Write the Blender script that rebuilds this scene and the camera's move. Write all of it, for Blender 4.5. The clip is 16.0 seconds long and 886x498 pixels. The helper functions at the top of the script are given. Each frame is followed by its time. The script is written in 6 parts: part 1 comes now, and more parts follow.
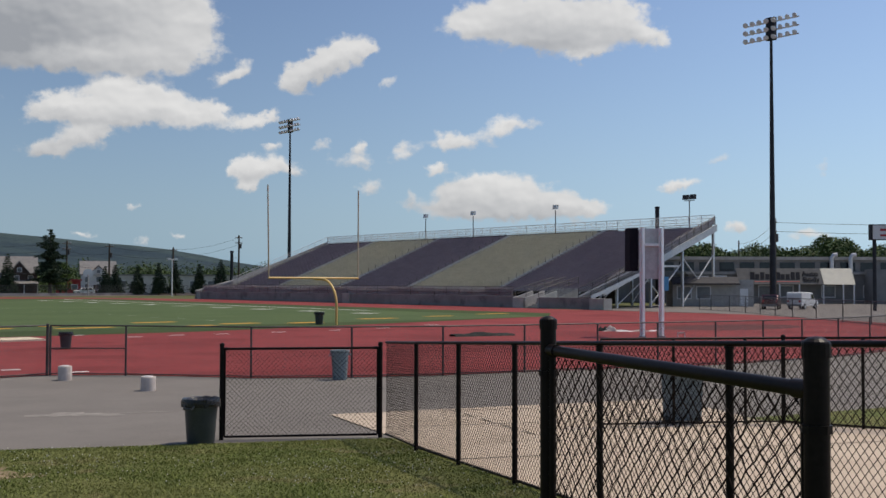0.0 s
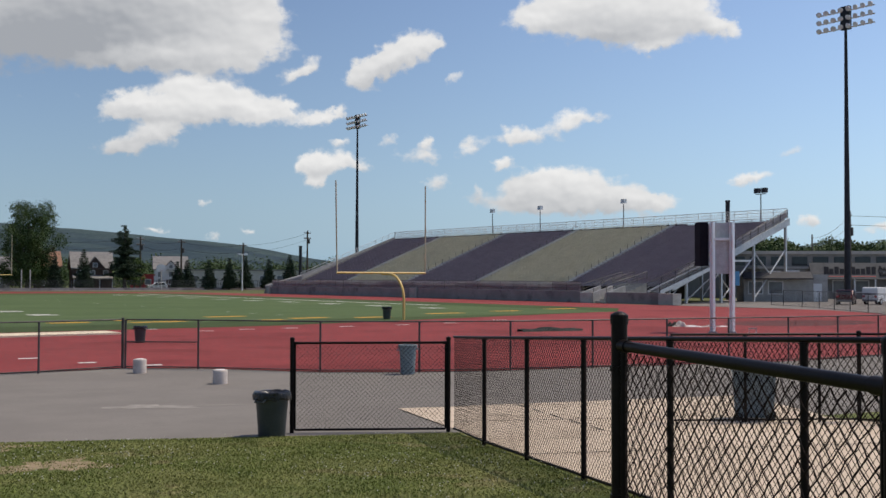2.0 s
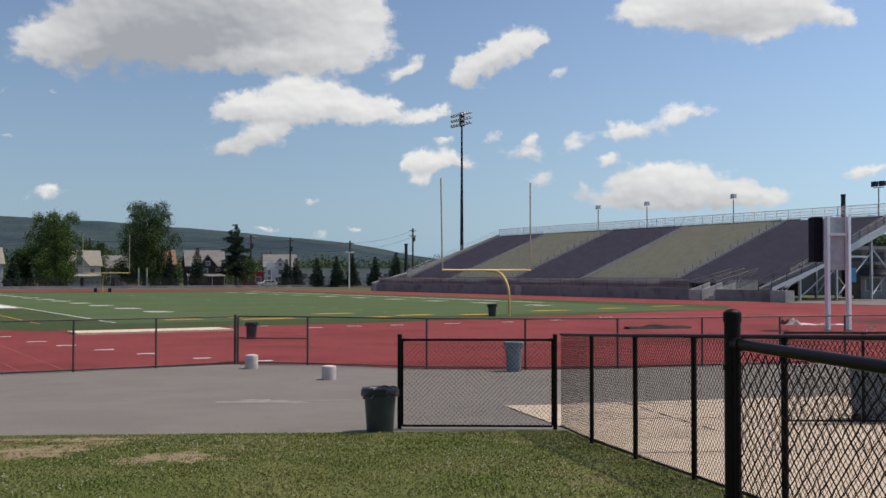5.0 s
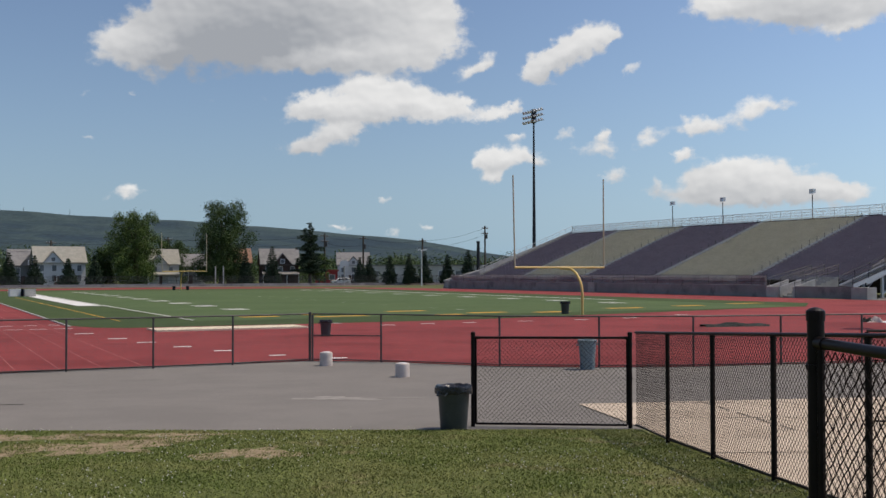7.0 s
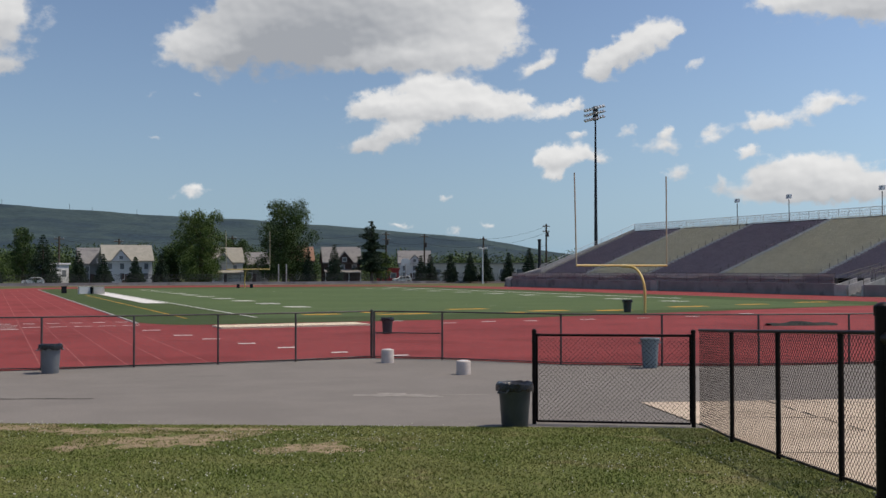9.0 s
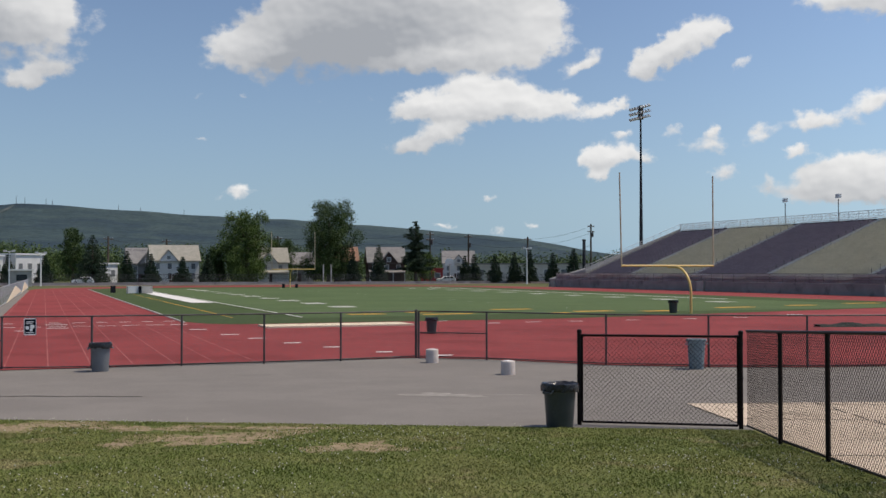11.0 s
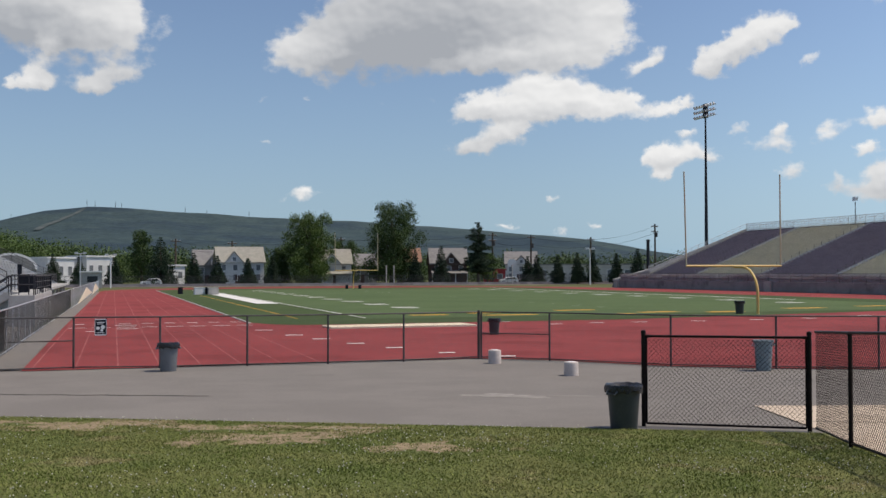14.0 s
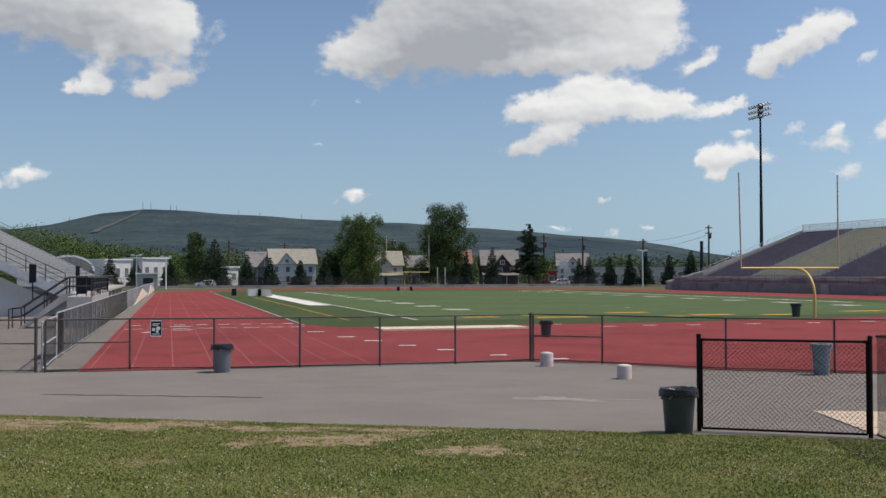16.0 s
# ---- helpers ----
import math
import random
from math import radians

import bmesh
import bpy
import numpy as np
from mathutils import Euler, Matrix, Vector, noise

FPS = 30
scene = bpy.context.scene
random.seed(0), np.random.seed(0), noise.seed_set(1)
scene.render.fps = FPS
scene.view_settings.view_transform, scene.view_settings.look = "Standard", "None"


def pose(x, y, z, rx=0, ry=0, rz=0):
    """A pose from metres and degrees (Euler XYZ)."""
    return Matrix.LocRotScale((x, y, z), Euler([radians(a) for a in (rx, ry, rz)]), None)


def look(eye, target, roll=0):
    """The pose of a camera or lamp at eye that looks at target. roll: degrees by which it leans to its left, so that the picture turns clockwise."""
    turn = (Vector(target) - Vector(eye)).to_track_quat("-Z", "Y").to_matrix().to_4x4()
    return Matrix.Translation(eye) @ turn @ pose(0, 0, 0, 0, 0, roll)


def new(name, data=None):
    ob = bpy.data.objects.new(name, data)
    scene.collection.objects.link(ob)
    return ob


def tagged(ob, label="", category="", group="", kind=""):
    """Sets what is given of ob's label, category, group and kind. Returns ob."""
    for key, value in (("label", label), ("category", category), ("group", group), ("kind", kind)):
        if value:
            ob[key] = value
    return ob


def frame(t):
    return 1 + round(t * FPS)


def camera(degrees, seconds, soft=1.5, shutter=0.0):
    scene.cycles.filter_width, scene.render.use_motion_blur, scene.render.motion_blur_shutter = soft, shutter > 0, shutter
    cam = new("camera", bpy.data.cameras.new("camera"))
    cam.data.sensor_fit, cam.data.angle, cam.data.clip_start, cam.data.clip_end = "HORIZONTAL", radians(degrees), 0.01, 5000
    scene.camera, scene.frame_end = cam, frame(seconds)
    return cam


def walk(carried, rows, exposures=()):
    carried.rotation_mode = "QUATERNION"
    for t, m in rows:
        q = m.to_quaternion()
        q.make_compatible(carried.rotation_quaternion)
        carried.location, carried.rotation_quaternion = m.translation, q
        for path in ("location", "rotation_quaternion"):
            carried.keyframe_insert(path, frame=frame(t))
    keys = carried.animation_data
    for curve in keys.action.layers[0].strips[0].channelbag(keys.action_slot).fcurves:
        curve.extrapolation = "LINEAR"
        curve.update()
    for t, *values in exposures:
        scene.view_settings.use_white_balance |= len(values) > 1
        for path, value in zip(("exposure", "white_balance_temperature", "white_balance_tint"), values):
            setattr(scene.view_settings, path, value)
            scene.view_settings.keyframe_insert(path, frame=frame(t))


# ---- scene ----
cam = camera(45.31, 16.0)
EYE = Vector((0.0, 0.0, 2.735))


def held(dx, dy, dz, tilt, roll, turn):
    """The camera, swung round by hand: a few centimetres off its mean place."""
    return pose(EYE.x + dx, EYE.y + dy, EYE.z + dz, tilt, roll, turn)


PATH = [
    (0.0, held(0.052, 0.010, 0.001, 91.866, -0.149, -39.743)),
    (0.5, held(0.044, 0.010, 0.003, 91.783, -0.137, -38.970)),
    (1.0, held(0.040, 0.008, 0.001, 91.711, -0.161, -38.072)),
    (1.5, held(0.034, 0.009, 0.003, 91.627, -0.165, -37.117)),
    (2.0, held(0.028, 0.006, 0.003, 91.578, -0.147, -36.141)),
    (2.5, held(0.019, 0.002, 0.006, 91.549, -0.070, -35.138)),
    (3.0, held(0.018, 0.004, 0.003, 91.530, -0.086, -34.142)),
    (3.5, held(0.016, 0.005, 0.004, 91.502, -0.079, -33.232)),
    (4.0, held(0.010, -0.002, 0.001, 91.487, -0.066, -32.320)),
    (6.5, held(-0.002, 0.007, 0.008, 91.298, 0.102, -27.602)),
    (7.0, held(-0.003, 0.017, 0.008, 91.284, 0.119, -26.590)),
    (7.5, held(-0.000, 0.021, 0.007, 91.268, 0.065, -25.649)),
    (8.0, held(0.001, 0.022, 0.007, 91.232, 0.135, -24.796)),
    (8.5, held(-0.006, 0.021, 0.006, 91.201, 0.050, -24.000)),
    (9.0, held(-0.009, 0.000, -0.010, 91.197, 0.097, -23.297)),
    (11.5, held(-0.030, -0.018, -0.013, 91.201, 0.025, -20.375)),
    (12.0, held(-0.030, -0.028, -0.011, 91.197, 0.061, -19.829)),
    (12.5, held(-0.030, -0.018, -0.013, 91.220, 0.100, -19.300)),
    (13.0, held(-0.034, -0.023, -0.011, 91.234, 0.160, -18.744)),
    (13.5, held(-0.028, -0.020, -0.009, 91.237, 0.171, -18.151)),
    (14.0, held(-0.030, -0.021, -0.017, 91.261, 0.165, -17.555)),
    (14.5, held(-0.033, -0.007, -0.018, 91.287, 0.136, -16.942)),
    (15.0, held(-0.036, 0.008, -0.009, 91.303, 0.121, -16.264)),
    (15.5, held(-0.033, 0.020, -0.009, 91.331, 0.159, -15.563)),
    (16.0, held(-0.029, 0.040, -0.006, 91.366, 0.126, -14.800)),
]
walk(cam, PATH, [(0.0, -0.2), (1.5, -0.06), (3.0, 0.0), (7.0, -0.08), (9.0, -0.08), (12.5, 0.03), (16.0, 0.03)])

# ---- light: clear summer noon with scattered cumulus ----
SUN_AZ = 104.0      # clockwise from the field's long axis (+y)
SUN_EL = 62.5
scene.view_settings.exposure = 0.0


def make_world():
    world = bpy.data.worlds.new("summer_sky")
    scene.world = world
    world.use_nodes = True
    nt = world.node_tree
    nt.nodes.clear()
    N, L = nt.nodes, nt.links

    def math_node(op, a, b=None, c=None, clamp=False):
        n = N.new("ShaderNodeMath")
        n.operation, n.use_clamp = op, clamp
        for k, v in enumerate((a, b, c)):
            if v is None:
                continue
            if isinstance(v, (int, float)):
                n.inputs[k].default_value = v
            else:
                L.new(v, n.inputs[k])
        return n.outputs[0]

    def vec_node(op, a, b):
        n = N.new("ShaderNodeVectorMath")
        n.operation = op
        for k, v in enumerate((a, b)):
            if isinstance(v, tuple):
                n.inputs[k].default_value = v
            else:
                L.new(v, n.inputs[k])
        return n

    sky = N.new("ShaderNodeTexSky")
    sky.sky_type = "NISHITA"
    sky.sun_disc = False
    sky.sun_elevation, sky.sun_rotation = radians(SUN_EL), radians(SUN_AZ)
    sky.air_density, sky.dust_density, sky.ozone_density = 1.0, 0.8, 3.0
    tex = N.new("ShaderNodeTexCoord")
    sep = N.new("ShaderNodeSeparateXYZ")
    L.new(tex.outputs["Generated"], sep.inputs[0])
    deg = 180 / math.pi
    az = math_node("MULTIPLY", math_node("ARCTAN2", sep.outputs[0], sep.outputs[1]), deg)
    el = math_node("MULTIPLY", math_node("ARCSINE", sep.outputs[2]), deg)
    com = N.new("ShaderNodeCombineXYZ")
    L.new(az, com.inputs[0])
    L.new(el, com.inputs[1])

    def noise(vector, scale, detail, rough):
        n = N.new("ShaderNodeTexNoise")
        n.noise_dimensions = "3D"
        L.new(vector, n.inputs["Vector"])
        n.inputs["Scale"].default_value, n.inputs["Detail"].default_value, n.inputs["Roughness"].default_value = scale, detail, rough
        return n

    warp = noise(com.outputs[0], 1.1, 4.0, 0.6)
    off = vec_node("MULTIPLY", vec_node("SUBTRACT", warp.outputs["Color"], (0.5, 0.5, 0.5)).outputs[0], (1.5, 1.0, 0.0))
    place = vec_node("ADD", com.outputs[0], off.outputs[0]).outputs[0]
    puff = noise(vec_node("MULTIPLY", com.outputs[0], (0.85, 1.2, 1.0)).outputs[0], 0.95, 5.0, 0.5).outputs["Fac"]
    toward = vec_node("MULTIPLY", vec_node("ADD", com.outputs[0], (0.12, 0.22, 0.0)).outputs[0], (0.85, 1.2, 1.0)).outputs[0]
    puff_up = noise(toward, 0.6, 2.0, 0.5).outputs["Fac"]
    puff_here = noise(vec_node("MULTIPLY", com.outputs[0], (0.85, 1.2, 1.0)).outputs[0], 0.6, 2.0, 0.5).outputs["Fac"]
    total, shade = None, None

    def cloud(a, e, w, h, tilt=0, grey=0.15, thick=1.0):
        """A soft lobe of cloud: azimuth, elevation, width, height and tilt in degrees, how grey and how dense it is."""
        nonlocal total, shade
        c, s = math.cos(radians(tilt)), math.sin(radians(tilt))
        rel = vec_node("SUBTRACT", place, (a, e, 0.0)).outputs[0]
        u = vec_node("DOT_PRODUCT", rel, (2.0 * c / w, 2.0 * s / w, 0.0)).outputs["Value"]
        v = vec_node("DOT_PRODUCT", rel, (-2.0 * s / h, 2.0 * c / h, 0.0)).outputs["Value"]
        d = math_node("MULTIPLY_ADD", u, u, math_node("MULTIPLY", v, v))
        m = math_node("MULTIPLY", math_node("POWER", 0.368, d), thick)
        low = math_node("MULTIPLY", m, math_node("ADD", math_node("MULTIPLY", math_node("ADD", v, -0.15), -0.42, clamp=True), grey * 0.85))
        total = m if total is None else math_node("ADD", total, m)
        shade = low if shade is None else math_node("ADD", shade, low)

    cloud(-6.4, 13.5, 10.48, 3.81, -4, 0.75, 1.30)
    cloud(-2.3, 13.3, 6.35, 3.81, -10, 0.55, 1.20)
    cloud(0.3, 12.8, 3.81, 2.70, 0, 0.05, 1.10)
    cloud(-2.8, 11.6, 1.90, 0.95, 60, 0.30, 0.80)
    cloud(-3.5, 9.9, 2.10, 1.59, 40, 0.10, 0.95)
    cloud(-3.9, 9.5, 2.70, 0.57, 0, 0.35, 1.00)
    cloud(0.3, 10.2, 3.81, 1.40, 16, 0.45, 0.92)
    cloud(-0.7, 9.6, 1.90, 1.14, 0, 0.40, 0.80)
    cloud(-6.8, 5.0, 2.86, 1.08, 8, 0.10, 0.95)
    cloud(-8.7, 4.5, 1.90, 0.95, 0, 0.20, 1.00)
    cloud(9.8, 11.8, 3.49, 1.97, 0, 0.25, 1.00)
    cloud(11.9, 12.3, 4.76, 3.17, 22, 0.60, 1.10)
    cloud(15.0, 13.1, 7.30, 4.76, 10, 0.85, 1.30)
    cloud(19.3, 14.2, 10.48, 4.13, 0, 0.80, 1.30)
    cloud(18.4, 12.7, 6.98, 2.86, 0, 0.75, 1.00)
    cloud(23.2, 13.4, 6.98, 3.49, 0, 0.30, 1.20)
    cloud(25.6, 12.2, 4.13, 2.38, 0, 0.02, 1.10)
    cloud(20.2, 11.5, 6.03, 1.40, 6, 0.05, 1.00)
    cloud(22.9, 11.6, 4.76, 1.59, 0, 0.10, 1.00)
    cloud(26.5, 13.7, 1.90, 1.90, 0, 0.10, 0.90)
    cloud(22.6, 9.2, 6.03, 1.97, 3, 0.08, 1.15)
    cloud(23.2, 10.0, 3.49, 1.08, 0, 0.00, 0.90)
    cloud(19.3, 8.9, 2.86, 1.21, 8, 0.12, 1.00)
    cloud(25.6, 8.9, 4.13, 1.59, -4, 0.05, 1.10)
    cloud(27.5, 9.0, 1.90, 1.14, -8, 0.10, 1.00)
    cloud(21.4, 8.4, 4.76, 0.70, 0, 0.35, 0.90)
    cloud(20.2, 7.2, 3.81, 1.46, 10, 0.40, 0.95)
    cloud(21.4, 7.7, 1.90, 1.08, 20, 0.10, 0.90)
    cloud(19.1, 6.7, 1.90, 0.83, 0, 0.40, 0.75)
    cloud(28.5, 11.0, 2.54, 0.83, 28, 0.20, 0.92)
    cloud(29.4, 8.5, 3.17, 0.83, 8, 0.15, 0.92)
    cloud(30.4, 8.9, 1.27, 0.63, 30, 0.10, 0.70)
    cloud(10.0, 4.2, 2.22, 0.89, 2, 0.15, 0.95)
    cloud(20.9, 2.5, 1.33, 0.44, 0, 0.20, 0.82)
    cloud(25.7, 2.5, 1.52, 0.57, 0, 0.20, 0.82)
    cloud(23.9, 2.3, 1.08, 0.44, 20, 0.20, 0.75)
    cloud(23.4, 3.9, 0.95, 0.38, 0, 0.20, 0.70)
    cloud(8.0, 9.3, 1.08, 0.57, 0, 0.30, 0.62)
    cloud(10.4, 9.3, 0.89, 0.44, 0, 0.30, 0.62)
    cloud(8.2, 7.0, 1.27, 0.44, 0, 0.30, 0.58)
    cloud(34.1, 12.2, 3.49, 1.84, 22, 0.08, 1.05)
    cloud(32.9, 11.4, 4.13, 1.46, 30, 0.30, 1.00)
    cloud(31.7, 10.8, 2.22, 1.08, 25, 0.35, 0.90)
    cloud(35.6, 12.4, 1.27, 0.95, 0, 0.10, 0.80)
    cloud(36.7, 10.8, 1.52, 0.89, 12, 0.15, 0.90)
    cloud(29.9, 6.2, 3.17, 1.46, 6, 0.10, 1.05)
    cloud(29.0, 6.0, 1.59, 1.21, 0, 0.10, 1.00)
    cloud(31.6, 6.1, 1.90, 0.83, 0, 0.20, 0.70)
    cloud(29.4, 5.1, 1.33, 0.63, 0, 0.15, 1.05)
    cloud(30.6, 7.3, 1.46, 0.51, 8, 0.20, 0.75)
    cloud(33.0, 7.4, 1.71, 0.76, 0, 0.25, 0.82)
    cloud(35.0, 6.6, 2.67, 1.14, 0, 0.25, 0.86)
    cloud(35.2, 7.4, 0.89, 0.70, 0, 0.15, 0.75)
    cloud(37.5, 7.0, 1.78, 1.14, 20, 0.20, 0.86)
    cloud(35.8, 5.3, 1.90, 0.89, 14, 0.25, 0.82)
    cloud(37.9, 4.6, 1.27, 1.08, 0, 0.30, 0.80)
    cloud(42.8, 8.4, 2.86, 1.46, 14, 0.06, 1.05)
    cloud(44.8, 8.6, 1.90, 0.57, 0, 0.20, 0.70)
    cloud(40.2, 7.7, 2.67, 1.14, 0, 0.12, 1.05)
    cloud(39.5, 6.3, 1.27, 0.76, 14, 0.15, 1.02)
    cloud(42.1, 5.4, 4.13, 1.59, -6, 0.08, 0.95)
    cloud(40.5, 4.6, 3.49, 1.78, 0, 0.35, 1.05)
    cloud(43.3, 4.6, 4.76, 1.90, 0, 0.20, 1.00)
    cloud(45.9, 4.3, 4.76, 1.59, -10, 0.20, 1.05)
    cloud(47.5, 4.1, 2.22, 0.83, 0, 0.25, 0.70)
    cloud(42.7, 3.8, 6.98, 1.08, 0, 0.45, 0.90)
    cloud(41.3, 13.8, 3.49, 1.78, 0, 0.12, 1.00)
    cloud(43.9, 14.4, 5.71, 2.54, 0, 0.20, 1.20)
    cloud(46.6, 13.8, 5.40, 2.41, 0, 0.30, 1.10)
    cloud(49.2, 14.0, 3.49, 2.54, 0, 0.10, 1.00)
    cloud(51.1, 12.9, 2.22, 1.08, -18, 0.05, 1.05)
    cloud(47.6, 12.2, 2.54, 0.83, 10, 0.15, 1.00)
    cloud(45.1, 13.0, 5.08, 1.27, 0, 0.50, 0.90)
    cloud(52.2, 5.2, 2.41, 0.76, 8, 0.10, 1.05)
    cloud(55.2, 3.1, 1.52, 0.89, -6, 0.15, 1.00)
    cloud(59.5, 6.0, 1.08, 0.95, 30, 0.30, 0.70)
    cloud(54.4, 6.5, 2.22, 0.63, 14, 0.30, 0.65)
    cloud(59.0, 2.6, 3.49, 0.70, 0, 0.20, 0.80)
    for a, e, w in ((-20.0, 9.0, 9.0), (-34.0, 14.0, 13.0), (-60.0, 11.0, 12.0), (72.0, 12.0, 9.0), (95.0, 16.0, 14.0), (130.0, 12.0, 11.0), (170.0, 18.0, 14.0), (-110.0, 15.0, 12.0), (-150.0, 10.0, 10.0)):
        cloud(a, e, w, w / 3, 4, 0.4, 1.2)

    body = math_node("MULTIPLY_ADD", math_node("SUBTRACT", puff, 0.5), 1.55, total)
    cover = N.new("ShaderNodeMapRange")
    cover.interpolation_type = "SMOOTHSTEP"
    L.new(body, cover.inputs["Value"])
    for k, v in (("From Min", 0.38), ("From Max", 1.02), ("To Min", 0.0), ("To Max", 0.97)):
        cover.inputs[k].default_value = v
    tone = N.new("ShaderNodeMix")
    tone.data_type = "RGBA"
    tone.inputs["A"].default_value = (10.2, 10.1, 9.95, 1)
    tone.inputs["B"].default_value = (4.3, 4.5, 4.85, 1)
    # billows: the sides turned from the sun are greyer
    billow = math_node("MULTIPLY", math_node("SUBTRACT", puff_up, puff_here), 0.75)
    L.new(math_node("ADD", math_node("MULTIPLY_ADD", math_node("DIVIDE", shade, math_node("ADD", total, 0.25)), 1.3, 0.0), billow, clamp=True), tone.inputs["Factor"])
    blend = N.new("ShaderNodeMix")
    blend.data_type = "RGBA"
    L.new(cover.outputs[0], blend.inputs["Factor"])
    # pale summer haze low over the horizon
    veil = N.new("ShaderNodeMix")
    veil.data_type = "RGBA"
    L.new(math_node("MULTIPLY", math_node("POWER", 2.718, math_node("MULTIPLY", math_node("MAXIMUM", el, 0.0), -1 / 8.5)), 0.85, clamp=True), veil.inputs["Factor"])
        # the haze is brighter on the side towards the sun
    sunward = N.new("ShaderNodeMapRange")
    sunward.interpolation_type = "SMOOTHSTEP"
    L.new(az, sunward.inputs["Value"])
    for k, v in (("From Min", 15.0), ("From Max", 75.0), ("To Min", 1.0), ("To Max", 1.6)):
        sunward.inputs[k].default_value = v
    glow = N.new("ShaderNodeVectorMath")
    glow.operation = "SCALE"
    glow.inputs[0].default_value = (3.35, 5.4, 7.1)
    L.new(sunward.outputs[0], glow.inputs["Scale"])
    L.new(glow.outputs[0], veil.inputs["B"])
    clear = N.new("ShaderNodeVectorMath")
    clear.operation = "SCALE"
    L.new(vec_node("MULTIPLY", sky.outputs[0], (1.03, 0.99, 1.08)).outputs[0], clear.inputs[0])
    L.new(math_node("MULTIPLY_ADD", sunward.outputs[0], 0.8, 0.2), clear.inputs["Scale"])
    L.new(clear.outputs[0], veil.inputs["A"])
    L.new(veil.outputs["Result"], blend.inputs["A"])
    L.new(tone.outputs["Result"], blend.inputs["B"])
    back = N.new("ShaderNodeBackground")
    back.inputs["Strength"].default_value = 0.088
    L.new(blend.outputs["Result"], back.inputs["Color"])
    out = N.new("ShaderNodeOutputWorld")
    L.new(back.outputs[0], out.inputs["Surface"])


make_world()
sun_data = bpy.data.lights.new("sun", "SUN")
sun_data.energy, sun_data.angle, sun_data.color = 3.7, radians(0.53), (1.0, 0.885, 0.73)
sun = new("sun", sun_data)
to_sun = Vector((math.sin(radians(SUN_AZ)) * math.cos(radians(SUN_EL)), math.cos(radians(SUN_AZ)) * math.cos(radians(SUN_EL)), math.sin(radians(SUN_EL))))
sun.matrix_world = look(to_sun * 60, (0, 0, 0))

# ---- materials ----


def surface(name, a, b, size=1.0, rough=0.85, metal=0.0, fine=0.15, bump=0.2, fine_size=0.02, stain=None, stain_size=4.0, stain_cut=0.62, vary=0.0, thin=False, spec=None):
    """Two colours mixed in patches of the given size, a finer grain over them, relief, and stains of a third colour."""
    m = bpy.data.materials.new(name)
    m.use_nodes = True
    nt = m.node_tree
    N, L = nt.nodes, nt.links
    bsdf = N["Principled BSDF"]
    geo = N.new("ShaderNodeNewGeometry")

    def noise(scale, detail, r=0.6):
        n = N.new("ShaderNodeTexNoise")
        L.new(geo.outputs["Position"], n.inputs["Vector"])
        n.inputs["Scale"].default_value, n.inputs["Detail"].default_value, n.inputs["Roughness"].default_value = scale, detail, r
        return n

    def mix(fac, x, y, mode="MIX"):
        n = N.new("ShaderNodeMix")
        n.data_type, n.blend_type = "RGBA", mode
        for key, v in (("Factor", fac), ("A", x), ("B", y)):
            if isinstance(v, (int, float)):
                n.inputs[key].default_value = v
            elif isinstance(v, tuple):
                n.inputs[key].default_value = (*v, 1)
            else:
                L.new(v, n.inputs[key])
        return n.outputs["Result"]

    def ramp(v, lo, hi, to_lo=0.0, to_hi=1.0):
        n = N.new("ShaderNodeMapRange")
        n.interpolation_type = "SMOOTHSTEP"
        L.new(v, n.inputs["Value"])
        for key, x in (("From Min", lo), ("From Max", hi), ("To Min", to_lo), ("To Max", to_hi)):
            n.inputs[key].default_value = x
        return n.outputs[0]

    col = mix(ramp(noise(1.0 / size, 4).outputs["Fac"], 0.32, 0.68), a, b)
    if stain:
        col = mix(ramp(noise(1.0 / stain_size, 5, 0.65).outputs["Fac"], stain_cut, stain_cut + 0.12, 0.0, 0.8), col, stain)
    grain = noise(1.0 / fine_size, 3)
    g = ramp(grain.outputs["Fac"], 0.25, 0.75, 1.0 - fine, 1.0 + fine)
    val = N.new("ShaderNodeVectorMath")
    val.operation = "SCALE"
    L.new(col, val.inputs[0])
    L.new(g, val.inputs["Scale"])
    col = val.outputs[0]
    if vary:
        info = N.new("ShaderNodeObjectInfo" if not thin else "ShaderNodeNewGeometry")
        v2 = N.new("ShaderNodeVectorMath")
        v2.operation = "SCALE"
        L.new(col, v2.inputs[0])
        L.new(ramp(info.outputs["Random" if not thin else "Random Per Island"], 0.0, 1.0, 1.0 - vary, 1.0 + vary), v2.inputs["Scale"])
        col = v2.outputs[0]
    L.new(col, bsdf.inputs["Base Color"])
    bsdf.inputs["Specular IOR Level"].default_value = spec if spec is not None else (0.12 if rough >= 0.6 else 0.5)
    bsdf.inputs["Roughness"].default_value, bsdf.inputs["Metallic"].default_value = rough, metal
    if bump:
        bn = N.new("ShaderNodeBump")
        bn.inputs["Strength"].default_value, bn.inputs["Distance"].default_value = bump, fine_size * 0.5
        L.new(grain.outputs["Fac"], bn.inputs["Height"])
        L.new(bn.outputs[0], bsdf.inputs["Normal"])
    return m


def leaf_surface(name, a, b, vary=0.25):
    m = surface(name, a, b, 2.5, 0.6, 0, 0.2, 0.0, 0.4, vary=vary, thin=True)
    bsdf = m.node_tree.nodes["Principled BSDF"]
    bsdf.inputs["Transmission Weight"].default_value = 0.0
    bsdf.inputs["Subsurface Weight"].default_value = 0.0
    return m


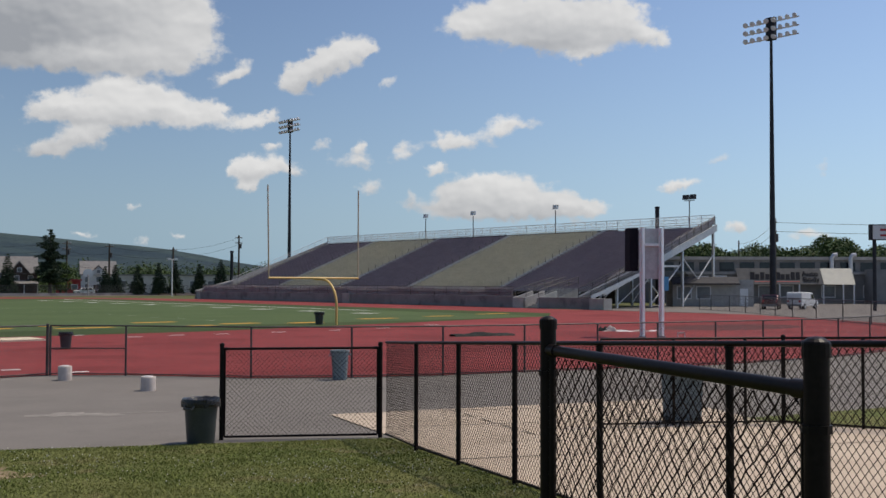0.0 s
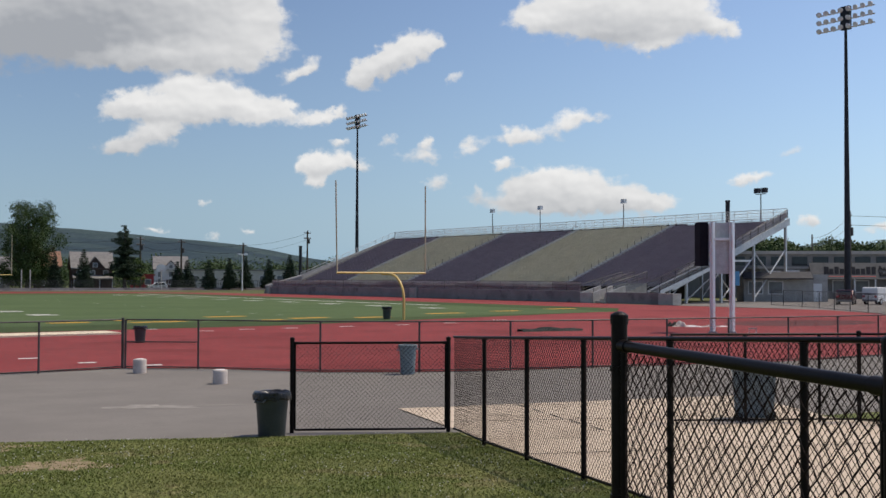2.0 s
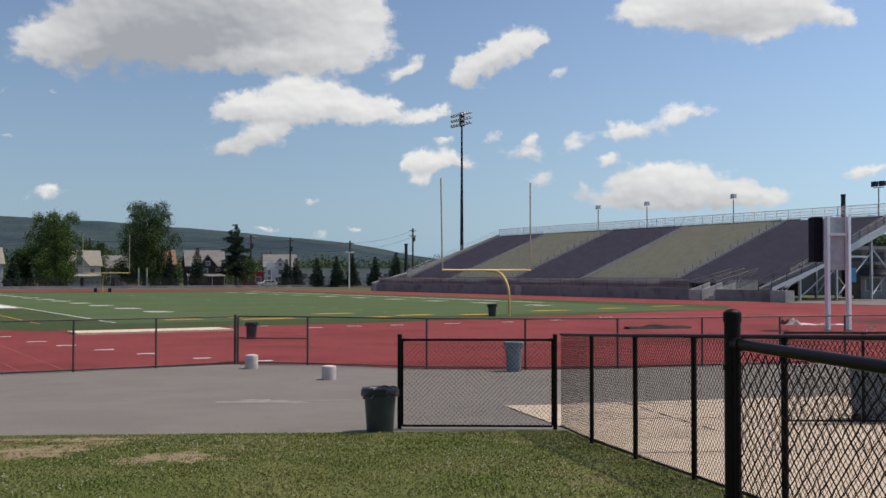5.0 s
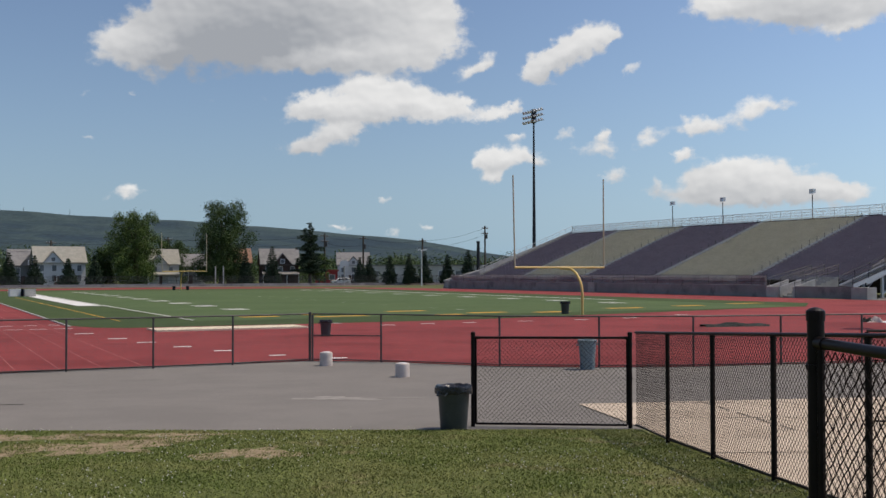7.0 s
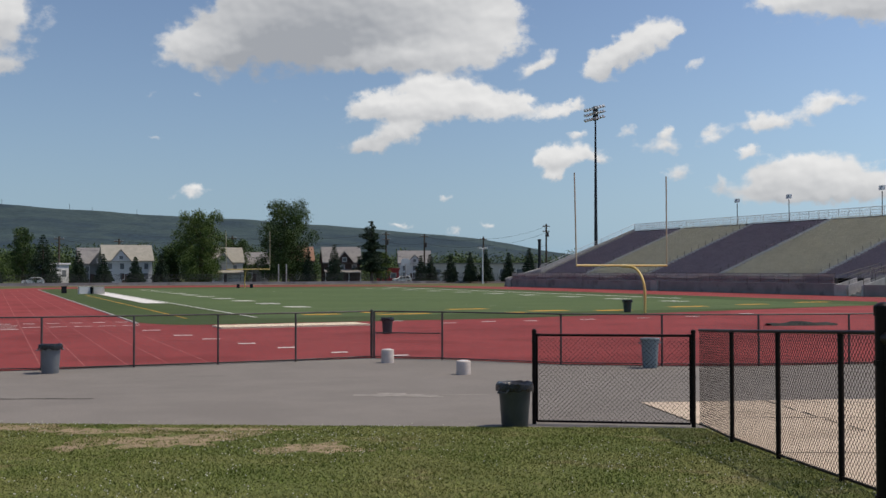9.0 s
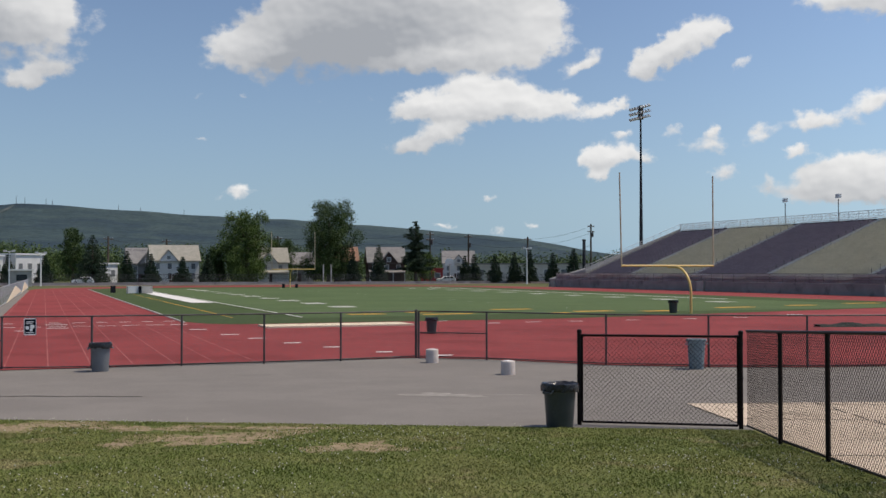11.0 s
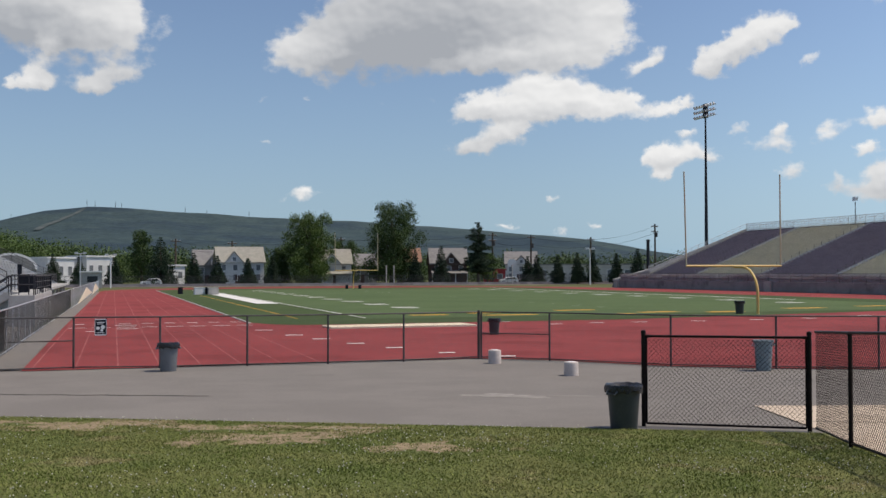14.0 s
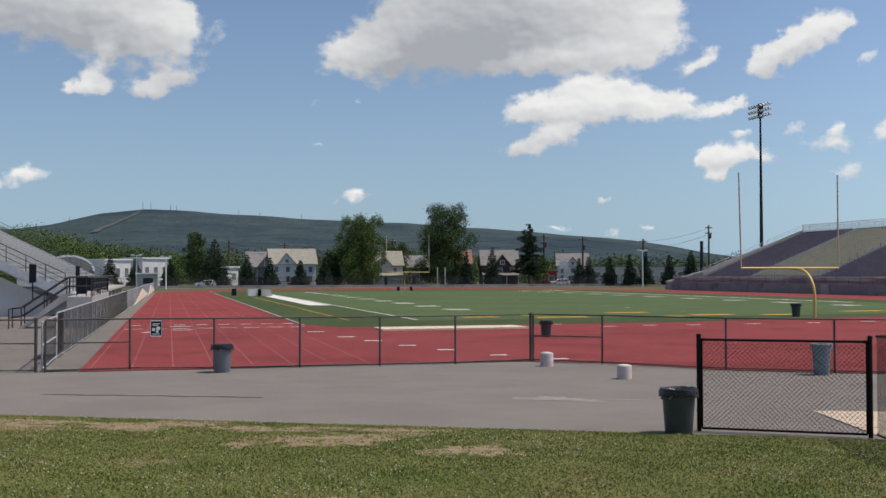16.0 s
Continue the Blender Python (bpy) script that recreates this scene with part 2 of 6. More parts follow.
M_GROUND = surface("rough_grass_ground", (0.085, 0.11, 0.04), (0.12, 0.12, 0.055), 9, 0.95, 0, 0.25, 0.2, 0.3)
M_LAWN = surface("mown_lawn_soil", (0.1, 0.12, 0.036), (0.14, 0.142, 0.05), 1.8, 0.95, 0, 0.3, 0.5, 0.03, (0.165, 0.145, 0.07), 1.3, 0.58)
M_BLADE = surface("grass_blade", (0.13, 0.165, 0.04), (0.19, 0.2, 0.064), 1.4, 0.7, 0, 0.25, 0, 0.02, (0.29, 0.245, 0.12), 1.3, 0.56, 0.35, True)
M_DIRT = surface("bare_dry_soil", (0.31, 0.235, 0.15), (0.2, 0.16, 0.095), 0.22, 0.95, 0, 0.2, 0.5, 0.03)
M_CLOVER = surface("clover_flower", (0.5, 0.5, 0.42), (0.42, 0.43, 0.33), 0.1, 0.8, 0, 0.1, 0, 0.02)
M_ASPHALT = surface("weathered_asphalt", (0.178, 0.163, 0.147), (0.205, 0.188, 0.169), 2.5, 0.92, 0, 0.14, 0.35, 0.015, (0.152, 0.14, 0.126), 5.0, 0.58)
M_PATCH = surface("pale_asphalt_patch", (0.31, 0.288, 0.258), (0.22, 0.203, 0.183), 0.3, 0.92, 0, 0.12, 0.3, 0.015)
M_CRACK = surface("asphalt_crack", (0.06, 0.057, 0.052), (0.1, 0.09, 0.08), 0.3, 0.95, 0, 0.2, 0.3, 0.02)
M_CONCRETE = surface("buff_concrete", (0.49, 0.4, 0.305), (0.55, 0.455, 0.35), 1.4, 0.9, 0, 0.08, 0.2, 0.012, (0.35, 0.29, 0.22), 2.2, 0.6)
M_GREYCON = surface("grey_concrete", (0.34, 0.33, 0.31), (0.42, 0.405, 0.38), 0.8, 0.9, 0, 0.1, 0.25, 0.02, (0.24, 0.23, 0.21), 1.2, 0.62)
M_TRACK = surface("red_running_track", (0.222, 0.046, 0.045), (0.262, 0.055, 0.053), 5.0, 0.9, 0, 0.12, 0.3, 0.01, (0.18, 0.036, 0.035), 6.0, 0.5)
M_TRACKDARK = surface("worn_dark_track", (0.10, 0.043, 0.04), (0.14, 0.05, 0.043), 2.0, 0.9, 0, 0.1, 0.2, 0.02)
M_TURF = surface("artificial_turf", (0.072, 0.108, 0.042), (0.09, 0.126, 0.05), 8.0, 0.9, 0, 0.15, 0.3, 0.05)
M_TURFDARK = surface("darker_turf_border", (0.05, 0.075, 0.026), (0.062, 0.088, 0.031), 6.0, 0.9, 0, 0.15, 0.3, 0.05)
M_WHITE_LINE = surface("white_line_paint", (0.72, 0.71, 0.68), (0.62, 0.6, 0.57), 0.8, 0.8, 0, 0.08, 0.1, 0.02)
M_LANE = surface("worn_lane_paint", (0.36, 0.14, 0.125), (0.27, 0.07, 0.065), 1.2, 0.85, 0, 0.1, 0.1, 0.02)
M_YELLOW_LINE = surface("amber_line_paint", (0.60, 0.34, 0.05), (0.48, 0.29, 0.06), 1.0, 0.85, 0, 0.1, 0.1, 0.02)
M_SAND = surface("pale_sand", (0.72, 0.62, 0.46), (0.64, 0.54, 0.4), 0.6, 0.95, 0, 0.1, 0.4, 0.03)
M_BLACK = surface("black_vinyl_steel", (0.009, 0.0065, 0.006), (0.014, 0.01, 0.009), 0.2, 0.42, 0, 0.2, 0.04, 0.02, spec=0.12)
M_BLACKWIRE = surface("black_vinyl_wire", (0.012, 0.010, 0.0095), (0.024, 0.017, 0.014), 0.15, 0.75, 0, 0.2, 0, 0.02, spec=0.04)
M_GALV = surface("dull_galvanised_steel", (0.065, 0.061, 0.058), (0.1, 0.094, 0.09), 0.3, 0.55, 0.5, 0.1, 0.05, 0.02)
M_GALVLIGHT = surface("bright_galvanised_steel", (0.5, 0.51, 0.52), (0.6, 0.6, 0.6), 0.3, 0.45, 0.5, 0.1, 0.05, 0.02)
M_WIRE = surface("weathered_wire", (0.09, 0.09, 0.088), (0.13, 0.13, 0.125), 0.3, 0.6, 0.3, 0.1, 0, 0.02)
M_CAN = surface("charcoal_plastic", (0.034, 0.041, 0.042), (0.046, 0.052, 0.052), 0.25, 0.5, 0, 0.12, 0.05, 0.02, (0.075, 0.075, 0.07), 0.3, 0.6)
M_CANGREY = surface("grey_plastic", (0.13, 0.14, 0.15), (0.16, 0.17, 0.18), 0.25, 0.55, 0, 0.1, 0.05, 0.02)
M_BAG = surface("black_bin_liner", (0.01, 0.01, 0.011), (0.02, 0.02, 0.02), 0.08, 0.25, 0, 0.2, 0.8, 0.04)
M_BLUECAN = surface("pale_blue_plastic", (0.18, 0.23, 0.25), (0.24, 0.28, 0.29), 0.2, 0.6, 0, 0.1, 0.05, 0.02)
M_TEAL = surface("dark_teal_plastic", (0.19, 0.24, 0.26), (0.24, 0.285, 0.3), 0.3, 0.6, 0, 0.1, 0.05, 0.02)
M_GOAL = surface("yellow_goal_paint", (0.7, 0.49, 0.15), (0.62, 0.43, 0.13), 0.5, 0.45, 0, 0.06, 0.03, 0.02)
M_UPRIGHT = surface("faded_yellow_paint", (0.56, 0.47, 0.31), (0.48, 0.4, 0.26), 0.5, 0.5, 0, 0.06, 0.03, 0.02)
M_PURPLE = surface("purple_bleacher_paint", (0.305, 0.268, 0.298), (0.355, 0.313, 0.345), 1.5, 0.7, 0, 0.12, 0, 0.1)
M_TAN = surface("bare_aluminium_planks", (0.53, 0.51, 0.42), (0.61, 0.585, 0.49), 1.5, 0.7, 0.0, 0.12, 0, 0.1)
# shade on the stand's steel is put into this dark base colour
M_DECKDARK = surface("shaded_deck_steel", (0.06, 0.055, 0.06), (0.08, 0.075, 0.075), 1.0, 0.8, 0, 0.1, 0, 0.1)
M_STANDWALL = surface("dark_stained_concrete", (0.24, 0.225, 0.22), (0.31, 0.29, 0.28), 2.5, 0.9, 0, 0.1, 0.1, 0.05, (0.16, 0.145, 0.15), 3.0, 0.52)
M_MAST = surface("dark_weathered_mast", (0.035, 0.036, 0.042), (0.05, 0.05, 0.055), 0.5, 0.6, 0.2, 0.1, 0, 0.05)
M_LAMPGREY = surface("floodlight_housing", (0.45, 0.46, 0.47), (0.55, 0.56, 0.57), 0.3, 0.4, 0.3, 0.1, 0, 0.05)
M_LAMPGLASS = surface("floodlight_lens", (0.7, 0.71, 0.72), (0.8, 0.8, 0.8), 0.3, 0.25, 0.0, 0.05, 0, 0.05)
M_WHITEPAINT = surface("white_paint", (0.74, 0.74, 0.73), (0.66, 0.66, 0.65), 1.2, 0.6, 0, 0.06, 0.05, 0.03)
M_BARK = surface("bark", (0.07, 0.055, 0.042), (0.11, 0.09, 0.07), 0.4, 0.95, 0, 0.25, 0.6, 0.05)
M_LEAF_MID = leaf_surface("summer_leaves", (0.06, 0.098, 0.024), (0.098, 0.14, 0.036))
M_LEAF_DARK = leaf_surface("dark_leaves", (0.036, 0.066, 0.02), (0.06, 0.09, 0.028))
M_NEEDLE = leaf_surface("conifer_needles", (0.02, 0.038, 0.022), (0.036, 0.056, 0.03))
M_WOODS = leaf_surface("distant_woods", (0.05, 0.08, 0.028), (0.078, 0.11, 0.037))
# distance haze and dark shadow patches are mixed into the forest's base colour
M_HILL = surface("hazy_forested_hillside", (0.034, 0.055, 0.062), (0.05, 0.075, 0.074), 110, 0.95, 0, 0.3, 0.4, 14, (0.024, 0.041, 0.056), 330, 0.47)
M_HILLCUT = surface("bare_hill_scar", (0.1, 0.11, 0.108), (0.055, 0.075, 0.074), 25, 0.95, 0, 0.1, 0, 5)
M_SIDING = surface("white_siding", (0.68, 0.68, 0.67), (0.6, 0.6, 0.6), 1.5, 0.75, 0, 0.06, 0, 0.1)
M_GREYSIDING = surface("grey_siding", (0.19, 0.19, 0.19), (0.24, 0.24, 0.235), 1.5, 0.8, 0, 0.08, 0, 0.1)
M_BROWNWALL = surface("brown_brick_wall", (0.085, 0.062, 0.055), (0.12, 0.085, 0.072), 1.0, 0.9, 0, 0.12, 0, 0.1)
M_ROOFGREY = surface("grey_shingle_roof", (0.2, 0.195, 0.19), (0.25, 0.24, 0.23), 1.0, 0.9, 0, 0.12, 0, 0.2)
M_ROOFTAN = surface("tan_shingle_roof", (0.29, 0.28, 0.24), (0.34, 0.325, 0.28), 1.0, 0.9, 0, 0.1, 0, 0.2)
M_ROOFRUST = surface("rust_shingle_roof", (0.25, 0.15, 0.105), (0.3, 0.18, 0.125), 1.0, 0.9, 0, 0.1, 0, 0.2)
M_GLASS = surface("dark_window_glass", (0.02, 0.024, 0.028), (0.03, 0.034, 0.038), 1.0, 0.08, 0, 0.05, 0, 0.1)
# pale patches put the sky's reflection into the pane's base colour
M_PANE = surface("sky_tinted_window_glass", (0.13, 0.14, 0.15), (0.2, 0.21, 0.22), 1.5, 0.2, 0, 0.1, 0, 0.1)
M_RED = surface("red_paint", (0.42, 0.035, 0.04), (0.35, 0.03, 0.035), 1.0, 0.5, 0, 0.05, 0, 0.1)
M_BLUE = surface("blue_sheet", (0.09, 0.25, 0.42), (0.12, 0.3, 0.47), 0.5, 0.6, 0, 0.05, 0, 0.1)
M_MAROON = surface("maroon_car_paint", (0.055, 0.01, 0.016), (0.065, 0.012, 0.019), 1.0, 0.25, 0.2, 0.05, 0, 0.1)
M_TYRE = surface("tyre_rubber", (0.02, 0.02, 0.02), (0.03, 0.03, 0.03), 0.3, 0.85, 0, 0.1, 0, 0.05)
M_SCREEN = surface("dark_windscreen_fabric", (0.022, 0.023, 0.026), (0.034, 0.035, 0.039), 0.9, 0.85, 0, 0.1, 0.1, 0.02)
M_SIGNBLACK = surface("black_sign_face", (0.014, 0.016, 0.022), (0.018, 0.02, 0.026), 0.2, 0.9, 0, 0.05, 0, 0.05)
M_AWNING = surface("grey_awning", (0.105, 0.105, 0.105), (0.13, 0.13, 0.128), 1.0, 0.8, 0, 0.05, 0, 0.1)
M_CREAM = surface("cream_awning", (0.72, 0.69, 0.58), (0.66, 0.63, 0.53), 1.0, 0.7, 0, 0.05, 0, 0.1)
M_CREAMWALL = surface("off_white_block", (0.5, 0.48, 0.44), (0.56, 0.54, 0.5), 1.5, 0.85, 0, 0.06, 0.1, 0.05)
M_ROADDUST = surface("dusty_road", (0.2, 0.17, 0.14), (0.24, 0.205, 0.17), 5.0, 0.95, 0, 0.1, 0, 0.2)
M_TARP = surface("dark_green_tarp", (0.02, 0.026, 0.023), (0.045, 0.05, 0.044), 0.4, 0.85, 0, 0.2, 0.5, 0.1)

M_DRUM = surface("whitewashed_concrete", (0.6, 0.53, 0.48), (0.48, 0.42, 0.38), 0.3, 0.9, 0, 0.1, 0.3, 0.02, (0.3, 0.24, 0.2), 0.25, 0.58)
M_BOARDPOST = surface("bright_steel_post", (0.86, 0.88, 0.88), (0.8, 0.82, 0.82), 0.6, 0.42, 0.45, 0.05, 0.03, 0.03)
M_STANDSCREEN = surface("weathered_screen_fabric", (0.3, 0.28, 0.29), (0.4, 0.375, 0.375), 2.2, 0.9, 0, 0.12, 0.1, 0.1, (0.4, 0.375, 0.34), 3.5, 0.56)
M_PARAPET = surface("pale_parapet_concrete", (0.5, 0.48, 0.45), (0.4, 0.385, 0.36), 0.7, 0.9, 0, 0.1, 0.2, 0.03, (0.3, 0.285, 0.26), 1.1, 0.6)

# ---- mesh tools ----


class Geo:
    """Collects verts and faces for one mesh."""

    def __init__(self):
        self.v, self.f = [], []

    def add(self, verts, faces):
        n = len(self.v)
        self.v.extend(tuple(p) for p in verts)
        self.f.extend(tuple(i + n for i in q) for q in faces)
        return self

    def box(self, x0, y0, z0, x1, y1, z1, m=None):
        p = [(x, y, z) for z in (z0, z1) for y in (y0, y1) for x in (x0, x1)]
        if m is not None:
            p = [m @ Vector(q) for q in p]
        return self.add(p, [(0, 2, 3, 1), (4, 5, 7, 6), (0, 1, 5, 4), (2, 6, 7, 3), (0, 4, 6, 2), (1, 3, 7, 5)])

    def tube(self, a, b, r, r2=None, n=8, caps=True):
        a, b = Vector(a), Vector(b)
        r2 = r if r2 is None else r2
        d = (b - a).normalized()
        u = d.cross(Vector((0, 0, 1)) if abs(d.z) < 0.9 else Vector((1, 0, 0))).normalized()
        w = d.cross(u)
        p = []
        for c, k in ((a, r), (b, r2)):
            for i in range(n):
                t = 2 * math.pi * (i + 0.5) / n
                p.append(c + (u * math.cos(t) + w * math.sin(t)) * k)
        q = [(i, (i + 1) % n, n + (i + 1) % n, n + i) for i in range(n)]
        if caps:
            q += [tuple(reversed(range(n))), tuple(range(n, 2 * n))]
        return self.add(p, q)

    def path(self, pts, r, n=8):
        """A tube that bends through the points in one piece."""
        pts = [Vector(p) for p in pts]
        u = None
        rings = []
        for i, p in enumerate(pts):
            d = (pts[min(i + 1, len(pts) - 1)] - pts[max(i - 1, 0)]).normalized()
            if u is None:
                u = d.cross(Vector((0, 0, 1)) if abs(d.z) < 0.9 else Vector((1, 0, 0)))
            u = (u - d * u.dot(d)).normalized()
            w = d.cross(u)
            rings += [p + (u * math.cos(2 * math.pi * k / n) + w * math.sin(2 * math.pi * k / n)) * r for k in range(n)]
        m = len(pts)
        q = [(j * n + i, j * n + (i + 1) % n, (j + 1) * n + (i + 1) % n, (j + 1) * n + i) for j in range(m - 1) for i in range(n)]
        return self.add(rings, q + [tuple(reversed(range(n))), tuple(range((m - 1) * n, m * n))])

    def lathe(self, profile, n=20, c=(0, 0, 0)):
        p, q = [], []
        for r, z in profile:
            for i in range(n):
                t = 2 * math.pi * i / n
                p.append((c[0] + r * math.cos(t), c[1] + r * math.sin(t), c[2] + z))
        for k in range(len(profile) - 1):
            for i in range(n):
                j = (i + 1) % n
                q.append((k * n + i, k * n + j, (k + 1) * n + j, (k + 1) * n + i))
        return self.add(p, q)

    def prism(self, poly, z0, z1):
        """An upright prism on a plan polygon, given anticlockwise."""
        n = len(poly)
        p = [(x, y, z0) for x, y in poly] + [(x, y, z1) for x, y in poly]
        return self.add(p, [tuple(reversed(range(n))), tuple(range(n, 2 * n))] + [(i, (i + 1) % n, n + (i + 1) % n, n + i) for i in range(n)])

    def slab(self, poly, axis, a, b):
        """A prism of a side-view polygon (u, z), drawn out along x or y from a to b."""
        n = len(poly)
        put = (lambda u, z, c: (c, u, z)) if axis == "x" else (lambda u, z, c: (u, c, z))
        p = [put(u, z, a) for u, z in poly] + [put(u, z, b) for u, z in poly]
        return self.add(p, [tuple(reversed(range(n))), tuple(range(n, 2 * n))] + [(i, (i + 1) % n, n + (i + 1) % n, n + i) for i in range(n)])


def mesh_of(name, geo, material, smooth=False):
    me = bpy.data.meshes.new(name)
    me.from_pydata(geo.v, [], geo.f)
    me.materials.append(material)
    bm = bmesh.new()
    bm.from_mesh(me)
    if len(bm.faces) < 4000:
        bmesh.ops.recalc_face_normals(bm, faces=bm.faces)
        bm.to_mesh(me)
    bm.free()
    if smooth:
        me.shade_smooth()
        me.set_sharp_from_angle(angle=radians(38))
    me.update()
    return me


def part(name, geo, material, parent=None, label="", smooth=False):
    """One mesh object, under a thing or a part."""
    me = geo if isinstance(geo, bpy.types.Mesh) else mesh_of(name, geo, material, smooth)
    ob = new(name, me)
    if parent is not None:
        ob.parent = parent
    return tagged(ob, label)


def thing(name, label, category, m=None, group="", kind=""):
    ob = new(name)
    ob.empty_display_size = 0.2
    if m is not None:
        ob.matrix_world = m
    return tagged(ob, label, category, group, kind)


def solid(name, geo, material, label, category, kind="", group="", smooth=False):
    return tagged(part(name, geo, material, None, "", smooth), label, category, group, kind)


def rise(x, y):
    """Height of the ground: level at the track, climbing gently towards the bank."""
    s = 0.447 * x + 0.894 * y
    if s >= 27.0:
        return 0.0
    if s >= 16.65:
        return 0.28 * (27.0 - s) / 10.35
    return 0.28 + 0.053 * (16.65 - max(s, -8.0))

# ---- ground and field ----


def draped(poly, lift, step=0.0):
    """A plan polygon laid on the ground; step > 0 cuts it into cells so that it follows the slope."""
    bm = bmesh.new()
    bm.faces.new([bm.verts.new((x, y, 0)) for x, y in poly])
    if step:
        n = Vector((0.447, 0.894, 0))
        for s in (-8.0, 0.0, 4.0, 8.0, 12.0, 16.65, 19.0, 22.0, 27.0):
            bmesh.ops.bisect_plane(bm, geom=bm.verts[:] + bm.edges[:] + bm.faces[:], plane_co=n * s, plane_no=n)
    for v in bm.verts:
        v.co.z = rise(v.co.x, v.co.y) + lift
    bm.normal_update()
    for f in bm.faces:
        if f.normal.z < 0:
            f.normal_flip()
    me = bpy.data.meshes.new("sheet")
    bm.to_mesh(me)
    bm.free()
    return me


def sheet(name, poly, lift, material, label, category, step=0.0, kind="structure"):
    me = draped(poly, lift, step)
    me.name = name
    me.materials.append(material)
    return tagged(new(name, me), label, category, "", kind)


def ring(cx, cy, r, a0, a1, n, squash=1.0):
    return [(cx + r * math.cos(radians(a0 + (a1 - a0) * i / n)), cy + squash * r * math.sin(radians(a0 + (a1 - a0) * i / n))) for i in range(n + 1)]


ground_geo = Geo()
ground_geo.add([(-4500, -900, -0.06), (4500, -900, -0.06), (4500, 4500, -0.06), (-4500, 4500, -0.06)], [(0, 1, 2, 3)])
solid("ground", ground_geo, M_GROUND, "broad level ground of rough dry grass", "ground", "structure")
# asphalt apron between the bank and the track
sheet("pavement", [(-60, 8), (-10, 23.73), (10.25, 13.62), (40, -4), (150, -4), (150, 110), (84, 76), (84, 60), (-3.4, 60), (-3.4, 170), (-60, 170)], 0.0, M_ASPHALT, "weathered grey asphalt apron before the track", "pavement", 1.0)
sheet("lawn", [(-60, 48.5), (-60, -30), (30, -30), (12.0, -4.0), (4.0, -1.2), (10.25, 13.5)], 0.012, M_LAWN, "mown lawn bank with clover and worn patches", "lawn", 1.0)
sheet("concrete_pad", [(11.65, 17.4), (10.32, 13.6), (4.1, -1.2), (2.0, -6.0), (17.0, -6.0), (16.75, 11.0), (19.5, 15.3)], 0.016, M_CONCRETE, "buff concrete pad inside the black fence", "concrete pad", 1.0)
sheet("grass_strip", [(16.9, 11.6), (16.85, -6), (40, -6), (40, 6), (24, 10.5)], 0.02, M_LAWN, "strip of grass beside the concrete pad", "grass strip", 1.0)

OVAL = [(-2.3, 31.62), (11.1, 31.55), (13.0, 30.2), (15.4, 27.1), (17.8, 25.5), (20.3, 24.4), (23.8, 23.6), (30.3, 21.8), (37.7, 21.5), (46.0, 22.3), (58.0, 26.5), (72.0, 37.0), (82.5, 56.0), (82.8, 165.0)]
OVAL += ring(39.9, 165.0, 41.0, 0, 180, 24) + [(-2.1, 60.0)]
sheet("track", OVAL, 0.02, M_TRACK, "red all-weather running track with faded white lanes", "running track")
TURF = [(8.2, 55.6), (9.6, 54.4), (28.0, 54.3), (39.6, 57.0), (52.0, 60.0), (64.0, 63.0), (70.4, 69.0), (70.6, 171.0)] + ring(39.0, 171.0, 31.6, 0, 180, 16, 0.45) + [(7.4, 171.0), (7.3, 72.0), (7.4, 58.0)]
sheet("turf_border", TURF, 0.028, M_TURFDARK, "dark green artificial turf round the field", "turf")
FX, FY = 38.95, 60.24
L_, R_, END = FX - 24.4, FX + 24.4, FY + 109.73
sheet("football_field", [(L_, FY), (R_, FY + 2), (R_, END), (L_, END)], 0.034, M_TURF, "green artificial turf football field with white lines", "football field")


def stripe(geo, x0, y0, x1, y1, w, z):
    a, b = Vector((x0, y0, 0)), Vector((x1, y1, 0))
    d = (b - a).normalized()
    k = Vector((-d.y, d.x, 0)) * (w / 2)
    geo.add([(*(p.xy), z) for p in (a - k, b - k, b + k, a + k)], [(0, 1, 2, 3)])


line = Geo()
stripe(line, L_, FY + 1, L_, END, 0.16, 0.040)
stripe(line, R_ - 1.0, FY + 26, R_ - 1.0, END, 0.55, 0.040)
line.add([(12.4, 93.2, 0.04), (14.3, 92.5, 0.04), (14.3, 168, 0.04), (12.4, 168, 0.04)], [(0, 1, 2, 3)])
for k in range(1, 11):
    y = FY + 9.14 + 9.144 * k
    for x in (FX - 17.2, FX + 17.2):
        for dy in (-0.85, 0.75):
            stripe(line, x - 0.9, y + dy, x + 0.9, y + dy, 0.75, 0.040)
        stripe(line, x - 1.0, y + 0.1, x + 1.0, y + 0.1, 0.16, 0.040)
for k in range(22):
    stripe(line, FX - 3.2, FY + 9.14 + 4.57 * k, FX - 2.6, FY + 9.14 + 4.57 * k, 0.1, 0.040)
solid("field_lines", line, M_WHITE_LINE, "white yard lines painted on the turf", "field lines", "structure")
amber = Geo()
for x0, y0, x1, y1 in ((18.3, 64.0, 20.2, 64.1), (22.8, 65.8, 25.4, 66.0), (30.0, 68.4, 32.6, 68.6), (22.6, 62.3, 25.6, 62.5), (29.4, 61.4, 32.0, 61.6), (33.8, 63.2, 36.2, 63.4), (38.2, 61.9, 40.4, 62.1), (47.0, 66.0, 50.0, 66.2), (63.0, 70.6, 66.2, 70.8), (55.0, 68.0, 57.4, 68.2)):
    stripe(amber, x0 - 0.2, y0, x1 + 0.3, y1, 1.15, 0.042)
stripe(amber, 10.6, 62, 10.6, 130, 0.12, 0.036)
solid("end_zone_marks", amber, M_YELLOW_LINE, "amber lettering strokes painted in the end zone", "field lines", "structure")
lanes = Geo()
